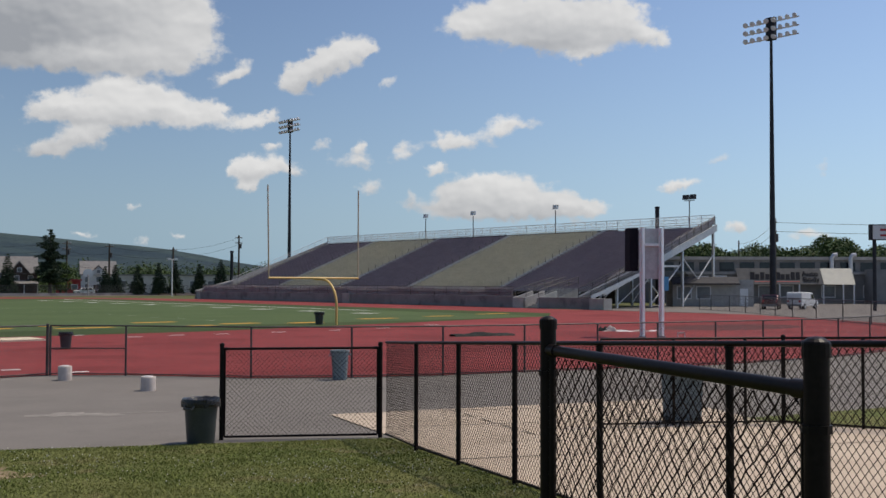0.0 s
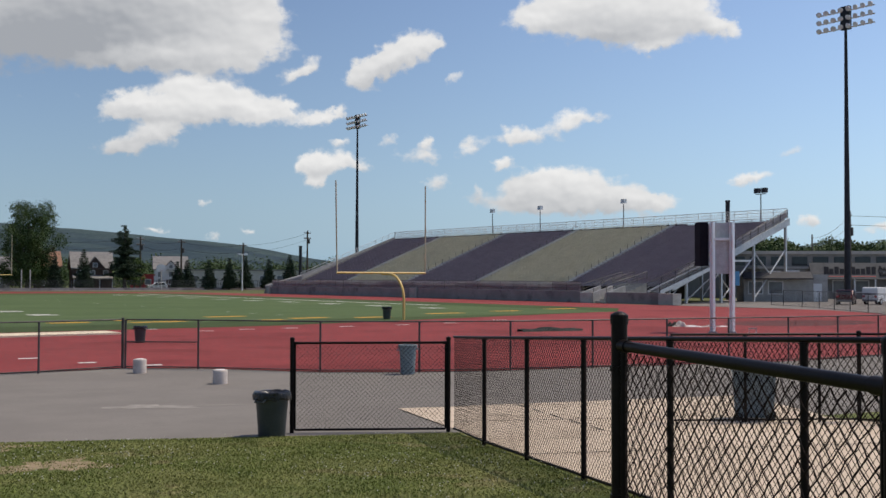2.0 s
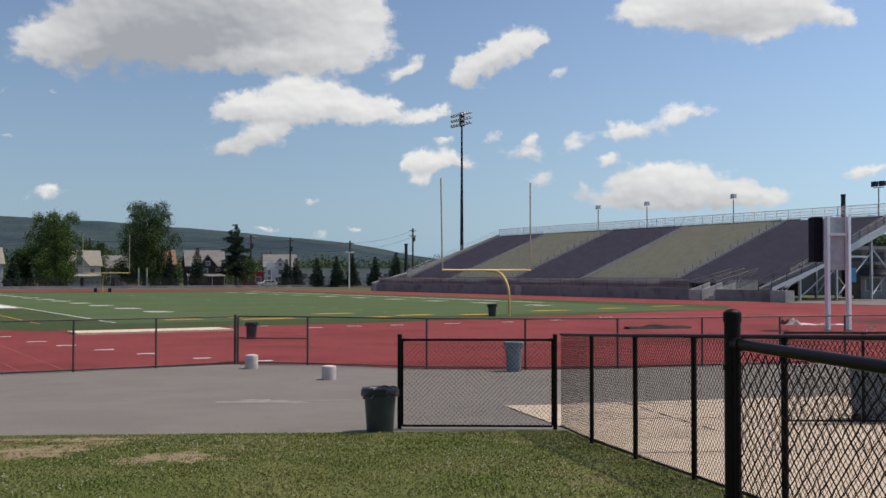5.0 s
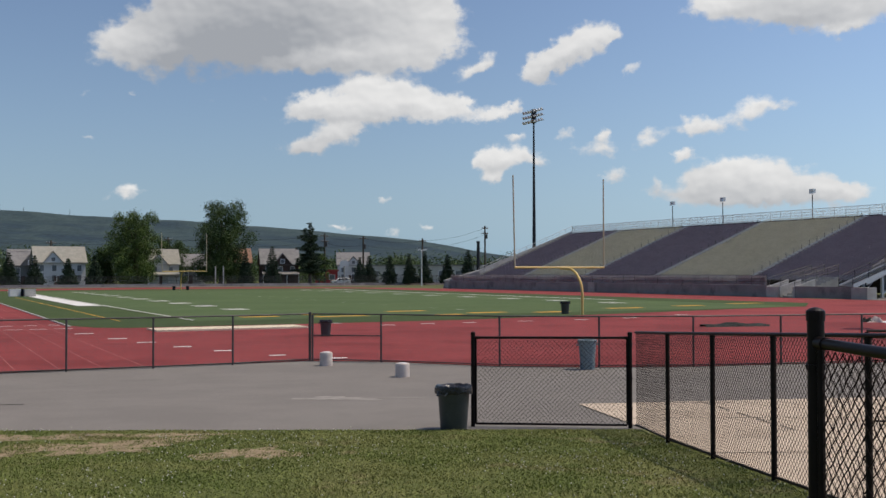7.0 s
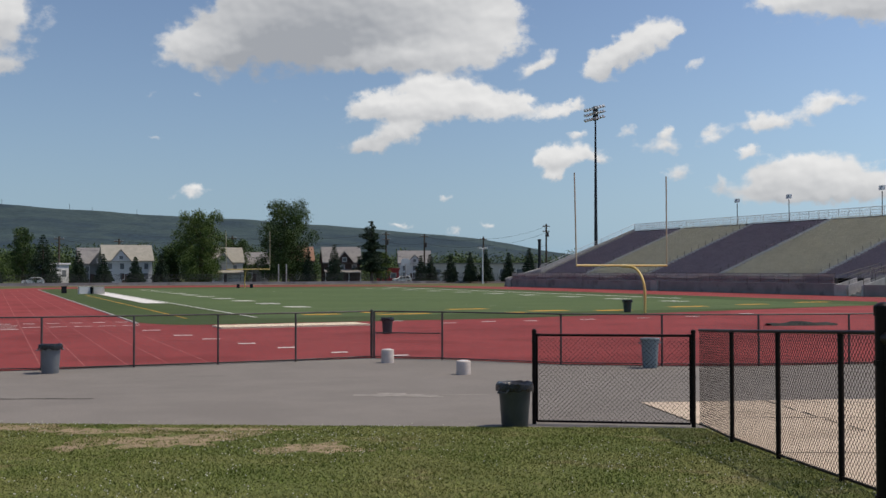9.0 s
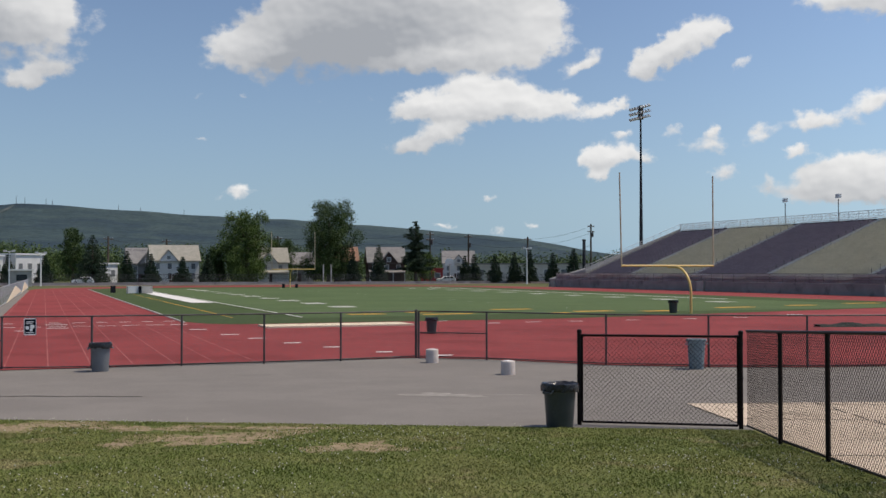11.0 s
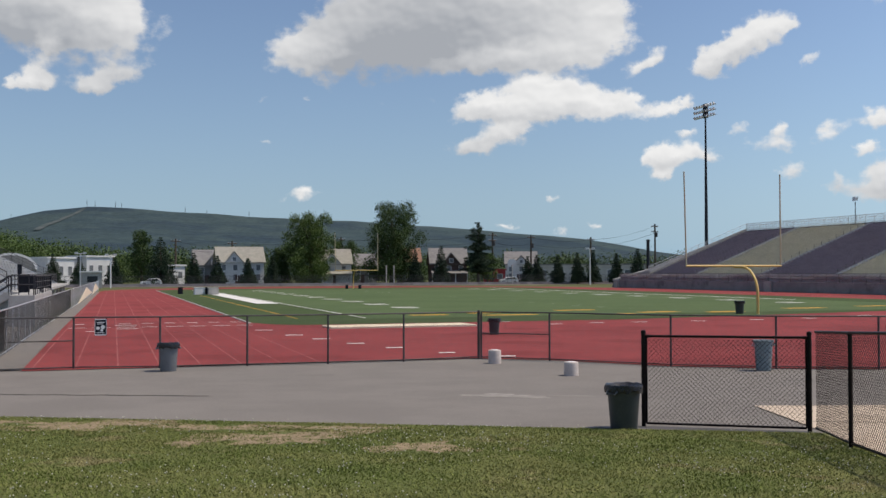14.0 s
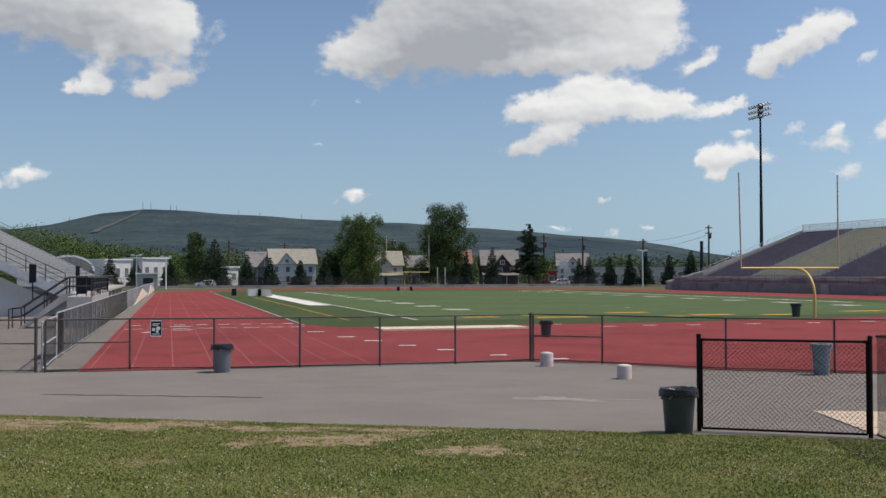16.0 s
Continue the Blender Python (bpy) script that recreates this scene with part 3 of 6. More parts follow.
for k in range(9):
    x = -2.05 + 1.165 * k
    stripe(lanes, x, 31.9 if k < 8 else 56, x + 1.0 - 0.125 * k, 168, 0.045, 0.026)
    r = 32.0 + 1.165 * (8 - k)
    arc = ring(39.2, 68.5, r, 196, 345, 40, 1.05)
    for a, b in zip(arc, arc[1:]):
        if a[1] > 0.2 * abs(a[0] - 36) + 26.2 or a[0] > 40:
            stripe(lanes, *a, *b, 0.045, 0.026)
    stripe(lanes, 80.4 - 1.165 * k, 60, 80.4 - 1.165 * k, 165, 0.06, 0.026)
solid("lane_lines", lanes, M_LANE, "faded white lane lines on the red track", "lane lines", "structure")
marks = Geo()
for k in range(8):
    stripe(marks, -1.75 + 1.165 * k, 59.2, -1.15 + 1.165 * k, 59.1, 0.34, 0.03)
    stripe(marks, -1.85 + 1.165 * k, 55.3, -1.0 + 1.165 * k, 55.2, 0.26, 0.03)
for x, y, w in ((0.9, 57.4, 1.1), (0.9, 53.8, 1.0), (-0.5, 51.9, 0.9), (7.0, 50.3, 0.8), (7.7, 45.8, 0.75), (8.3, 42.8, 0.7), (9.0, 39.6, 0.65), (9.8, 36.9, 0.6), (10.85, 34.0, 0.55), (12.1, 32.0, 0.8), (20.4, 54.1, 0.9), (22.2, 50.9, 0.8), (24.7, 51.3, 0.8), (27.2, 51.2, 0.8), (30.8, 51.3, 0.9), (34.6, 51.4, 0.8), (38.5, 52.0, 0.9), (44.0, 54.0, 1.0)):
    stripe(marks, x - w / 2, y, x + w / 2, y - 0.15 * w, 0.34, 0.03)
solid("track_marks", marks, M_WHITE_LINE, "short white exchange marks across the lanes", "track marks", "structure")
sheet("jump_apron", ring(57.0, 40.2, 6.2, 0, 350, 28, 0.55), 0.026, M_TRACKDARK, "dark worn oval patch on the red track", "worn patch")
edge_line = Geo()
for a, b in zip(ring(57.0, 40.2, 6.4, -70, 70, 14, 0.58), ring(57.0, 40.2, 6.4, -70, 70, 14, 0.58)[1:]):
    stripe(edge_line, *a, *b, 0.09, 0.031)
solid("apron_line", edge_line, M_LANE, "curved pale line round the worn patch", "track marks", "structure")
curb = Geo()
curb.box(7.16, 57, 0, 7.3, 171, 0.07)
solid("track_kerb", curb, M_GREYCON, "low pale kerb between track and turf", "kerb", "structure")
strip = Geo()
strip.add([(-3.3, 31.9, 0.024), (-2.35, 31.9, 0.024), (-1.05, 165, 0.024), (-1.9, 165, 0.024)], [(0, 1, 2, 3)])
solid("concrete_strip", strip, M_ASPHALT, "narrow grey paved strip along the track", "path", "structure")
pit = Geo()
pit.box(10.2, 50.1, 0, 17.6, 52.4, 0.10)
solid("sand_pit", pit, M_SAND, "long pale sand pit cover on the red track", "sand pit", smooth=False)


def blot(cx, cy, rx, ry, turn, seed, n=26, rough=0.35):
    rnd = random.Random(seed)
    ph = [rnd.uniform(0, 6.28) for _ in range(5)]
    c, s = math.cos(turn), math.sin(turn)
    out = []
    for i in range(n):
        t = 2 * math.pi * i / n
        k = 1 + rough * (0.5 * math.sin(2 * t + ph[0]) + 0.35 * math.sin(3 * t + ph[1]) + 0.3 * math.sin(5 * t + ph[2]) + 0.25 * math.sin(9 * t + ph[3]))
        x, y = rx * k * math.cos(t), ry * k * math.sin(t)
        out.append((cx + c * x - s * y, cy + s * x + c * y))
    return out


BARE = [(2.3, 14.85, 0.85, 1.0, -0.36, 1), (3.86, 13.2, 0.46, 0.72, -0.4, 3), (-0.3, 17.5, 1.0, 0.8, -0.36, 2), (-2.6, 18.3, 1.7, 0.75, -0.4, 5), (1.0, 14.45, 0.3, 0.3, -0.4, 6), (1.5, 16.6, 0.9, 0.5, -0.42, 7), (3.1, 16.2, 0.9, 0.35, -0.46, 8)]
for b in BARE:
    sheet("bare_patch", blot(*b, 60, 0.75), 0.0165, M_DIRT, "bare dry soil worn into the lawn", "bare soil", 1.0)
sheet("asphalt_patch", blot(7.9, 20.85, 0.75, 0.45, -0.3, 11, 40, 0.6), 0.004, M_PATCH, "pale scuffed patch on the asphalt", "asphalt patch", 1.0)
sheet("asphalt_patch", blot(9.2, 20.4, 0.5, 0.1, -0.3, 12), 0.004, M_PATCH, "faint pale scuff on the asphalt", "asphalt patch", 1.0)
crack = Geo()
pts = [(-2.5 + 0.3 * i, 24.28 - 0.118 * i + 0.05 * math.sin(1.7 * i) + 0.03 * math.sin(4.1 * i)) for i in range(16)]
for i, (a, b) in enumerate(zip(pts, pts[1:])):
    w = 0.10 + 0.07 * math.sin(i * 0.9) ** 2
    z = rise(*a) + 0.005
    stripe(crack, *a, *b, w, z)
solid("asphalt_crack", crack, M_CRACK, "long dark crack in the asphalt", "crack", "structure")
seam = Geo()
for s0, s1 in (((12.1, 17.27), (16.9, 15.0)), ((10.75, 14.9), (16.7, 12.2)), ((9.0, 10.5), (16.6, 7.1)), ((14.0, 16.6), (11.6, 10.9))):
    n = 6
    for i in range(n):
        a = [s0[k] + (s1[k] - s0[k]) * i / n for k in (0, 1)]
        b = [s0[k] + (s1[k] - s0[k]) * (i + 1) / n for k in (0, 1)]
        m = ((a[0] + b[0]) / 2, (a[1] + b[1]) / 2)
        stripe(seam, *a, *b, 0.035, rise(*m) + 0.022)
solid("pad_joint", seam, M_CRACK, "dark joints between the concrete bays", "joint", "structure")

# ---- chain-link fences ----


def strands(geo, a, b, z0a, z1a, z0b, z1b, pitch, r, wobble=0.0, sides=3):
    """Crossed diagonal wires between two uprights."""
    ax, ay = a
    bx, by = b
    length = math.hypot(bx - ax, by - ay)
    ux, uy = (bx - ax) / length, (by - ay) / length
    height = z1a - z0a
    rnd = random.Random(int(ax * 100))

    def at(s, h):
        k = s / length
        lo, hi = z0a + (z0b - z0a) * k, z1a + (z1b - z1a) * k
        return (ax + ux * s, ay + uy * s, lo + (hi - lo) * h)

    n = int((length + height) / pitch) + 1
    for i in range(n):
        for lean in (1, -1):
            s0 = i * pitch - height
            sa, sb, ha, hb = s0, s0 + height, 0.0, 1.0
            if sa < 0:
                ha, sa = -sa / height, 0.0
            if sb > length:
                hb, sb = 1.0 - (sb - length) / height, length
            if hb - ha < 0.02:
                continue
            if lean < 0:
                ha, hb = 1 - ha, 1 - hb
            if not wobble:
                geo.tube(at(sa, ha), at(sb, hb), r, None, sides, False)
                continue
            m = max(2, int(abs(hb - ha) * height / (pitch / 2) + 0.5))
            last = None
            for j in range(m + 1):
                q = Vector(at(sa + (sb - sa) * j / m, ha + (hb - ha) * j / m))
                q += Vector((-uy, ux, 0)) * (r * (1 if (j + i) % 2 else -1) * lean) + Vector((ux, uy, 0)) * rnd.uniform(-wobble, wobble)
                if last is not None:
                    geo.tube(last, q, r, None, sides, False)
                last = q


def post_mesh(name, h, r, material):
    g = Geo()
    g.lathe([(r, -0.1), (r, h)], 16)
    return mesh_of(name, g, material, True)


def cap_mesh(r, material):
    g = Geo()
    g.lathe([(r, -0.045), (r * 1.12, -0.045), (r * 1.12, -0.006), (r * 1.06, 0.0), (r * 0.7, 0.009), (r * 0.3, 0.014), (0.002, 0.015)], 16)
    return mesh_of("cap", g, material)


def band(geo, x, y, z, r):
    geo.lathe([(r, -0.012), (r * 1.18, -0.012), (r * 1.18, 0.012), (r, 0.012)], 10, (x, y, z))


def fence_run(pts, height, post_r, rail_r, material, wire, pitch, wire_r, label, category="fence", thick=(), skip=(), lift=0.06, over=0.05, mid=(), wobble=0.0, sides=3, zfun=None):
    """A chain-link fence along plan points, one post at each; thick: indexes of terminal posts; mid: bays with a middle rail."""
    zf = zfun or rise
    f = thing("chain_link_fence", label, category, pose(pts[0][0], pts[0][1], zf(*pts[0])))
    o = Vector((pts[0][0], pts[0][1], zf(*pts[0])))
    loc = [(x - o.x, y - o.y, zf(x, y) - o.z) for x, y in pts]
    thin = post_mesh("post", height - rail_r * 1.5, post_r, material)
    fat = post_mesh("terminal_post", height + over, post_r * 1.45, material)
    cap_fat = cap_mesh(post_r * 1.45, material)
    for i, p in enumerate(loc):
        if i in skip:
            continue
        q = part("terminal_post" if i in thick else "post", fat if i in thick else thin, material, f)
        q.location = p
        rr = post_r * (1.45 if i in thick else 1)
        if i in thick:
            part("cap", cap_fat, material, q).location = (0, 0, height + over)
        for k in ((0.25, 0.5, 0.75) if i in thick else (0.98,)):
            g = Geo()
            band(g, 0, 0, height * k, rr)
            part("tie_band", g, material, q)
    net = Geo()
    for i, (a, b) in enumerate(zip(loc, loc[1:])):
        rail, low = Geo(), Geo()
        rail.tube((a[0], a[1], a[2] + height), (b[0], b[1], b[2] + height), rail_r, None, 10)
        low.tube((a[0], a[1], a[2] + lift), (b[0], b[1], b[2] + lift), rail_r * 0.8, None, 6)
        part("top_rail", rail, material, f, smooth=True)
        part("bottom_rail", low, material, f, smooth=True)
        if i in mid:
            bar = Geo()
            bar.tube((a[0], a[1], a[2] + height * 0.55), (b[0], b[1], b[2] + height * 0.55), rail_r * 0.8, None, 6)
            part("middle_rail", bar, material, f, smooth=True)
        strands(net, a[:2], b[:2], a[2] + lift, a[2] + height, b[2] + lift, b[2] + height, pitch, wire_r, wobble, sides)
    tagged(part("chain_link_mesh", net, wire, f), kind="stuff")
    return f


LONG = [(10.27, 13.72), (9.33, 11.75), (8.63, 10.02), (7.93, 8.28), (7.18, 6.4), (6.42, 4.5), (5.66, 2.6), (4.9, 0.7), (4.14, -1.2)]
fence_run(LONG, 1.52, 0.03, 0.021, M_BLACK, M_BLACKWIRE, 0.0718, 0.0029, "black vinyl-coated chain-link fence running up the bank", skip=(0,))
RIGHT = [(13.9, 12.4), (15.0, 11.7), (16.1, 11.0), (16.66, 10.6), (16.64, 9.1), (16.62, 7.6), (16.6, 6.1)]
fence_run(RIGHT, 1.52, 0.026, 0.021, M_BLACK, M_BLACKWIRE, 0.0718, 0.0027, "black chain-link fence beyond the concrete pad", thick=(3,))


def chain_gate(a, b, height, label, wobble, post_r, wire_r, sides, frame_r=0.021, base=None, over=0.14):
    """A framed chain-link leaf between two heavy posts."""
    za, zb = (rise(*a), rise(*b)) if base is None else (base, base)
    g = thing("chain_link_gate", label, "gate", pose(a[0], a[1], za))
    d = Vector((b[0] - a[0], b[1] - a[1], zb - za))
    u = Vector((d.x, d.y, 0)).normalized()
    pm = post_mesh("gate_post", height + over, post_r, M_BLACK)
    cap = cap_mesh(post_r, M_BLACK)
    for p in (Vector((0, 0, 0)), d):
        q = part("gate_post", pm, M_BLACK, g)
        q.location = p
        part("cap", cap, M_BLACK, q).location = (0, 0, height + over)
        for k in (0.22, 0.55, 0.93):
            h = Geo()
            band(h, 0, 0, height * k, post_r)
            part("hinge_band", h, M_BLACK, q)
    gap = post_r + 0.012
    p0, p1 = u * gap, d - u * gap
    lo, hi = 0.05, height
    top, side, low, net = Geo(), Geo(), Geo(), Geo()
    top.tube(p0 + Vector((0, 0, hi)), p1 + Vector((0, 0, hi)), frame_r, None, 14)
    for p in (p0, p1):
        top.tube(p + Vector((0, 0, hi)) - u * (frame_r if p is p0 else -frame_r), p + Vector((0, 0, hi)) + u * (0.05 if p is p0 else -0.05), frame_r * 1.2, None, 14)
        s = Geo()
        s.tube(p + Vector((0, 0, lo)), p + Vector((0, 0, hi - 0.02)), frame_r * 0.7, None, 8)
        part("upright", s, M_BLACK, g, smooth=True)
    low.tube(p0 + Vector((0, 0, lo)), p1 + Vector((0, 0, lo)), frame_r * 0.9, None, 8)
    part("top_rail", top, M_BLACK, g, smooth=True)
    part("bottom_rail", low, M_BLACK, g, smooth=True)
    strands(net, (p0.x, p0.y), (p1.x, p1.y), p0.z + lo, p0.z + hi - 0.03, p1.z + lo, p1.z + hi - 0.03, 0.0718, wire_r, wobble, sides)
    tagged(part("chain_link_mesh", net, M_BLACKWIRE, g), kind="stuff")
    return g


chain_gate((8.11, 15.15), (10.2, 13.78), 1.43, "closed black chain-link gate at the lawn's edge", 0.0, 0.035, 0.0029, 3, over=0.085)
chain_gate((3.53, 3.44), (2.79, 1.65), 1.52, "near black chain-link fence panel between capped posts", 0.005, 0.0365, 0.0027, 5, frame_r=0.024, base=0.915)

TRACKSIDE = [(-3.2, 31.75), (-0.93, 31.9), (1.42, 31.4), (3.88, 31.3), (6.25, 31.2), (8.6, 31.25), (11.15, 31.6)]
fence_run(TRACKSIDE, 1.47, 0.03, 0.022, M_GALV, M_WIRE, 0.0718, 0.0017, "grey galvanised chain-link fence along the track", thick=(6,), mid=(0,))
TRACKSIDE2 = [(11.2, 31.5), (12.9, 30.05), (15.4, 27.1), (17.8, 25.5), (20.28, 24.33), (22.95, 23.61), (25.65, 23.04), (27.96, 22.48), (30.32, 21.9), (32.6, 21.55), (34.71, 21.33), (37.27, 21.38), (40.25, 21.73), (43.6, 22.3), (46.4, 23.0)]
fence_run(TRACKSIDE2, 1.47, 0.03, 0.022, M_GALV, M_WIRE, 0.0718, 0.0017, "grey galvanised chain-link fence round the track's curve", mid=(0,))
ENTRY = [(-3.45, 31.75), (-5.9, 31.85), (-8.3, 31.95), (-10.7, 32.1)]
fence_run(ENTRY, 1.47, 0.03, 0.022, M_GALV, M_WIRE, 0.0718, 0.0017, "grey chain-link gate beside the bleachers' entrance", mid=(0, 1), thick=(0,))
LOT = [(94.0, 70.0), (92.2, 67.2), (90.0, 63.4), (87.2, 59.6), (84.2, 56.0), (81.2, 52.5), (78.3, 49.0), (75.2, 45.0), (72.1, 41.0), (69.1, 37.2), (66.0, 33.2)]
fence_run(LOT, 1.6, 0.04, 0.025, M_GALV, M_WIRE, 0.14, 0.003, "grey chain-link fence between the track and car park")

# ---- goals ----


def goal(y, side, label):
    g = thing("goal_post", label, "goal post", pose(FX, y, 0.03), "goal posts")
    neck = Geo()
    pts = [(0, side * 2.6, 0.0), (0, side * 2.6, 1.3)]
    for i in range(1, 11):
        t = math.pi / 2 * i / 10
        pts.append((0, side * (2.6 - 1.75 * (1 - math.cos(t))), 1.3 + 1.68 * math.sin(t)))
    pts.append((0, 0, 3.0))
    neck.path(pts, 0.085, 12)
    part("gooseneck", neck, M_GOAL, g, "yellow curved gooseneck post", True)
    bar = Geo()
    bar.tube((-3.56, 0, 3.05), (3.56, 0, 3.05), 0.07, None, 12)
    part("crossbar", bar, M_GOAL, g, "yellow crossbar", True)
    for x in (-3.53, 3.53):
        u = Geo()
        u.tube((x, 0, 3.0), (x * 1.035 if x < 0 else x, 0, 9.12), 0.05, 0.045, 10)
        part("upright", u, M_UPRIGHT, g, "", True)


goal(FY, -1, "yellow gooseneck football goal post on turf")
goal(END, 1, "yellow football goal post at the far end")

# ---- bins and small things ----


def bin_can(x, y, r, h, material, label, liner=True, lid=False, turn=0.0):
    c = thing("trash_can", label, "trash can", pose(x, y, rise(x, y) + (0.02 if rise(x, y) == 0 and y > 31 else 0.0), 0, 0, turn), "trash cans")
    b = Geo()
    b.lathe([(0.001, 0.02), (r * 0.78, 0.0), (r * 0.8, 0.03), (r * 0.96, h * 0.9), (r * 0.97, h * 0.92), (r * 1.06, h * 0.92), (r * 1.1, h * 0.94), (r * 1.1, h * 0.985), (r * 1.04, h), (r * 0.94, h * 0.99), (r * 0.9, h * 0.8), (r * 0.6, h * 0.3), (0.001, h * 0.3)], 28)
    part("body", b, material, c, "", True)
    for s in (-1, 1):
        hd = Geo()
        hd.path([(s * r * 0.99, -0.09, h * 0.9), (s * r * 1.22, -0.08, h * 0.82), (s * r * 1.22, 0.08, h * 0.82), (s * r * 0.99, 0.09, h * 0.9)], 0.016, 6)
        part("handle", hd, material, c)
    if liner:
        g = Geo()
        n, rows = 28, []
        rnd = random.Random(5)
        prof = [(1.12, 0.86), (1.15, 0.95), (1.1, 1.012), (1.0, 1.03), (0.9, 1.0), (0.7, 0.93), (0.3, 0.9), (0.01, 0.9)]
        for pr, pz in prof:
            for i in range(n):
                t = 2 * math.pi * i / n
                k = 1 + (rnd.uniform(-0.03, 0.03))
                zz = pz + rnd.uniform(-0.018, 0.02) - (0.04 * rnd.random() if pz == 0.86 else 0)
                rows.append((r * pr * k * math.cos(t), r * pr * k * math.sin(t), h * zz))
        g.add(rows, [(k * n + i, k * n + (i + 1) % n, (k + 1) * n + (i + 1) % n, (k + 1) * n + i) for k in range(len(prof) - 1) for i in range(n)])
        part("bin_liner", g, M_BAG, c, "crumpled black bin liner", True)
    return c


bin_can(*(7.65, 14.94), 0.262, 0.68, M_CAN, "dark grey plastic trash can with black liner", turn=25)
bin_can(1.6, 30.45, 0.275, 0.76, M_CANGREY, "grey plastic trash can by the track fence", turn=10)
bin_can(16.0, 43.3, 0.25, 0.68, M_CAN, "dark plastic trash can on the red track")
bin_can(17.15, 25.15, 0.255, 0.84, M_BLUECAN, "pale blue plastic trash can by the fence", False)
bin_can(38.45, 58.9, 0.3, 0.8, M_CAN, "dark trash can beside the goal post")


def stub(x, y, r, h):
    s = thing("concrete_bollard", "short round whitewashed concrete bollard on asphalt", "bollard", pose(x, y, rise(x, y)), "concrete bollards")
    g = Geo()
    g.lathe([(r, -0.02), (r, h - 0.04), (r * 0.97, h - 0.012), (r * 0.9, h), (0.002, h + 0.004)], 24)
    part("drum", g, M_DRUM, s, "", True)
    t = Geo()
    t.lathe([(r * 0.62, h + 0.002), (r * 0.6, h + 0.012), (0.002, h + 0.014)], 20)
    part("cap", t, M_WHITEPAINT, s, "", True)


stub(11.0, 29.75, 0.19, 0.40)
stub(11.6, 25.6, 0.19, 0.36)

box = thing("utility_bin", "dark teal plastic utility bin on concrete", "utility bin", pose(15.55, 11.95, rise(15.55, 11.95), 0, 0, -50))
g = Geo()
g.slab([(-0.32, 0.08), (0.32, 0.08), (0.36, 0.86), (-0.36, 0.86)], "y", -0.3, 0.3)
part("body", g, M_TEAL, box)
g = Geo()
g.slab([(-0.38, 0.86), (0.38, 0.86), (0.35, 0.93), (-0.35, 0.93)], "y", -0.33, 0.33)
part("lid", g, M_TEAL, box)
for x in (-0.27, 0.27):
    g = Geo()
    g.tube((x, -0.3, 0.08), (x, -0.22, 0.08), 0.08, None, 12)
    part("wheel", g, M_TYRE, box)

sign = thing("fence_sign", "small black and white notice fixed to the fence", "sign", pose(-0.2, 31.72, 1.19))
g = Geo()
g.box(-0.165, -0.012, -0.24, 0.165, 0.0, 0.24)
part("board", g, M_SIGNBLACK, sign, "black notice board")
g = Geo()
for x0, z0, x1, z1 in ((-0.15, -0.235, 0.15, -0.205), (-0.15, 0.205, 0.15, 0.235), (-0.16, -0.22, -0.145, 0.22), (0.145, -0.22, 0.16, 0.22), (-0.1, 0.12, 0.1, 0.145), (-0.1, 0.08, 0.06, 0.1), (-0.11, -0.17, 0.1, -0.15)):
    g.box(x0, -0.016, z0, x1, -0.012, z1)
part("print_bars", g, M_WHITEPAINT, sign, "white border and print bars")
for x, z, r in ((-0.07, -0.03, 0.05), (0.06, 0.0, 0.06), (0.03, -0.09, 0.04)):
    g = Geo()
    g.tube((x, -0.018, z), (x, -0.012, z), r, None, 14)
    part("emblem_spot", g, M_WHITEPAINT, sign)

tarp = thing("folded_tarp", "dark folded tarpaulin roll lying on the track", "tarpaulin", pose(37.0, 41.3, 0.02, 0, 0, -14))
g = Geo()
rnd = random.Random(3)
n, m = 26, 10
vv = []
for i in range(n + 1):
    for j in range(m + 1):
        u, v = i / n, j / m
        vv.append((-1.75 + 3.5 * u + 0.1 * math.sin(9 * v), -0.42 + 0.84 * v, max(0.0, 0.2 * math.sin(math.pi * v) ** 0.6 * (0.55 + 0.45 * math.sin(math.pi * u)) * (0.85 + 0.25 * math.sin(13 * u + 3 * v)) + rnd.uniform(-0.015, 0.015)) if 0 < v < 1 else 0.0))
g.add(vv, [(i * (m + 1) + j, (i + 1) * (m + 1) + j, (i + 1) * (m + 1) + j + 1, i * (m + 1) + j + 1) for i in range(n) for j in range(m)])
part("sheet", g, M_TARP, tarp, "", True)
heap = thing("cloth_heap", "crumpled pale cloth and grey sheets on track", "cloth heap", pose(46.6, 41.0, 0.02, 0, 0, -46))
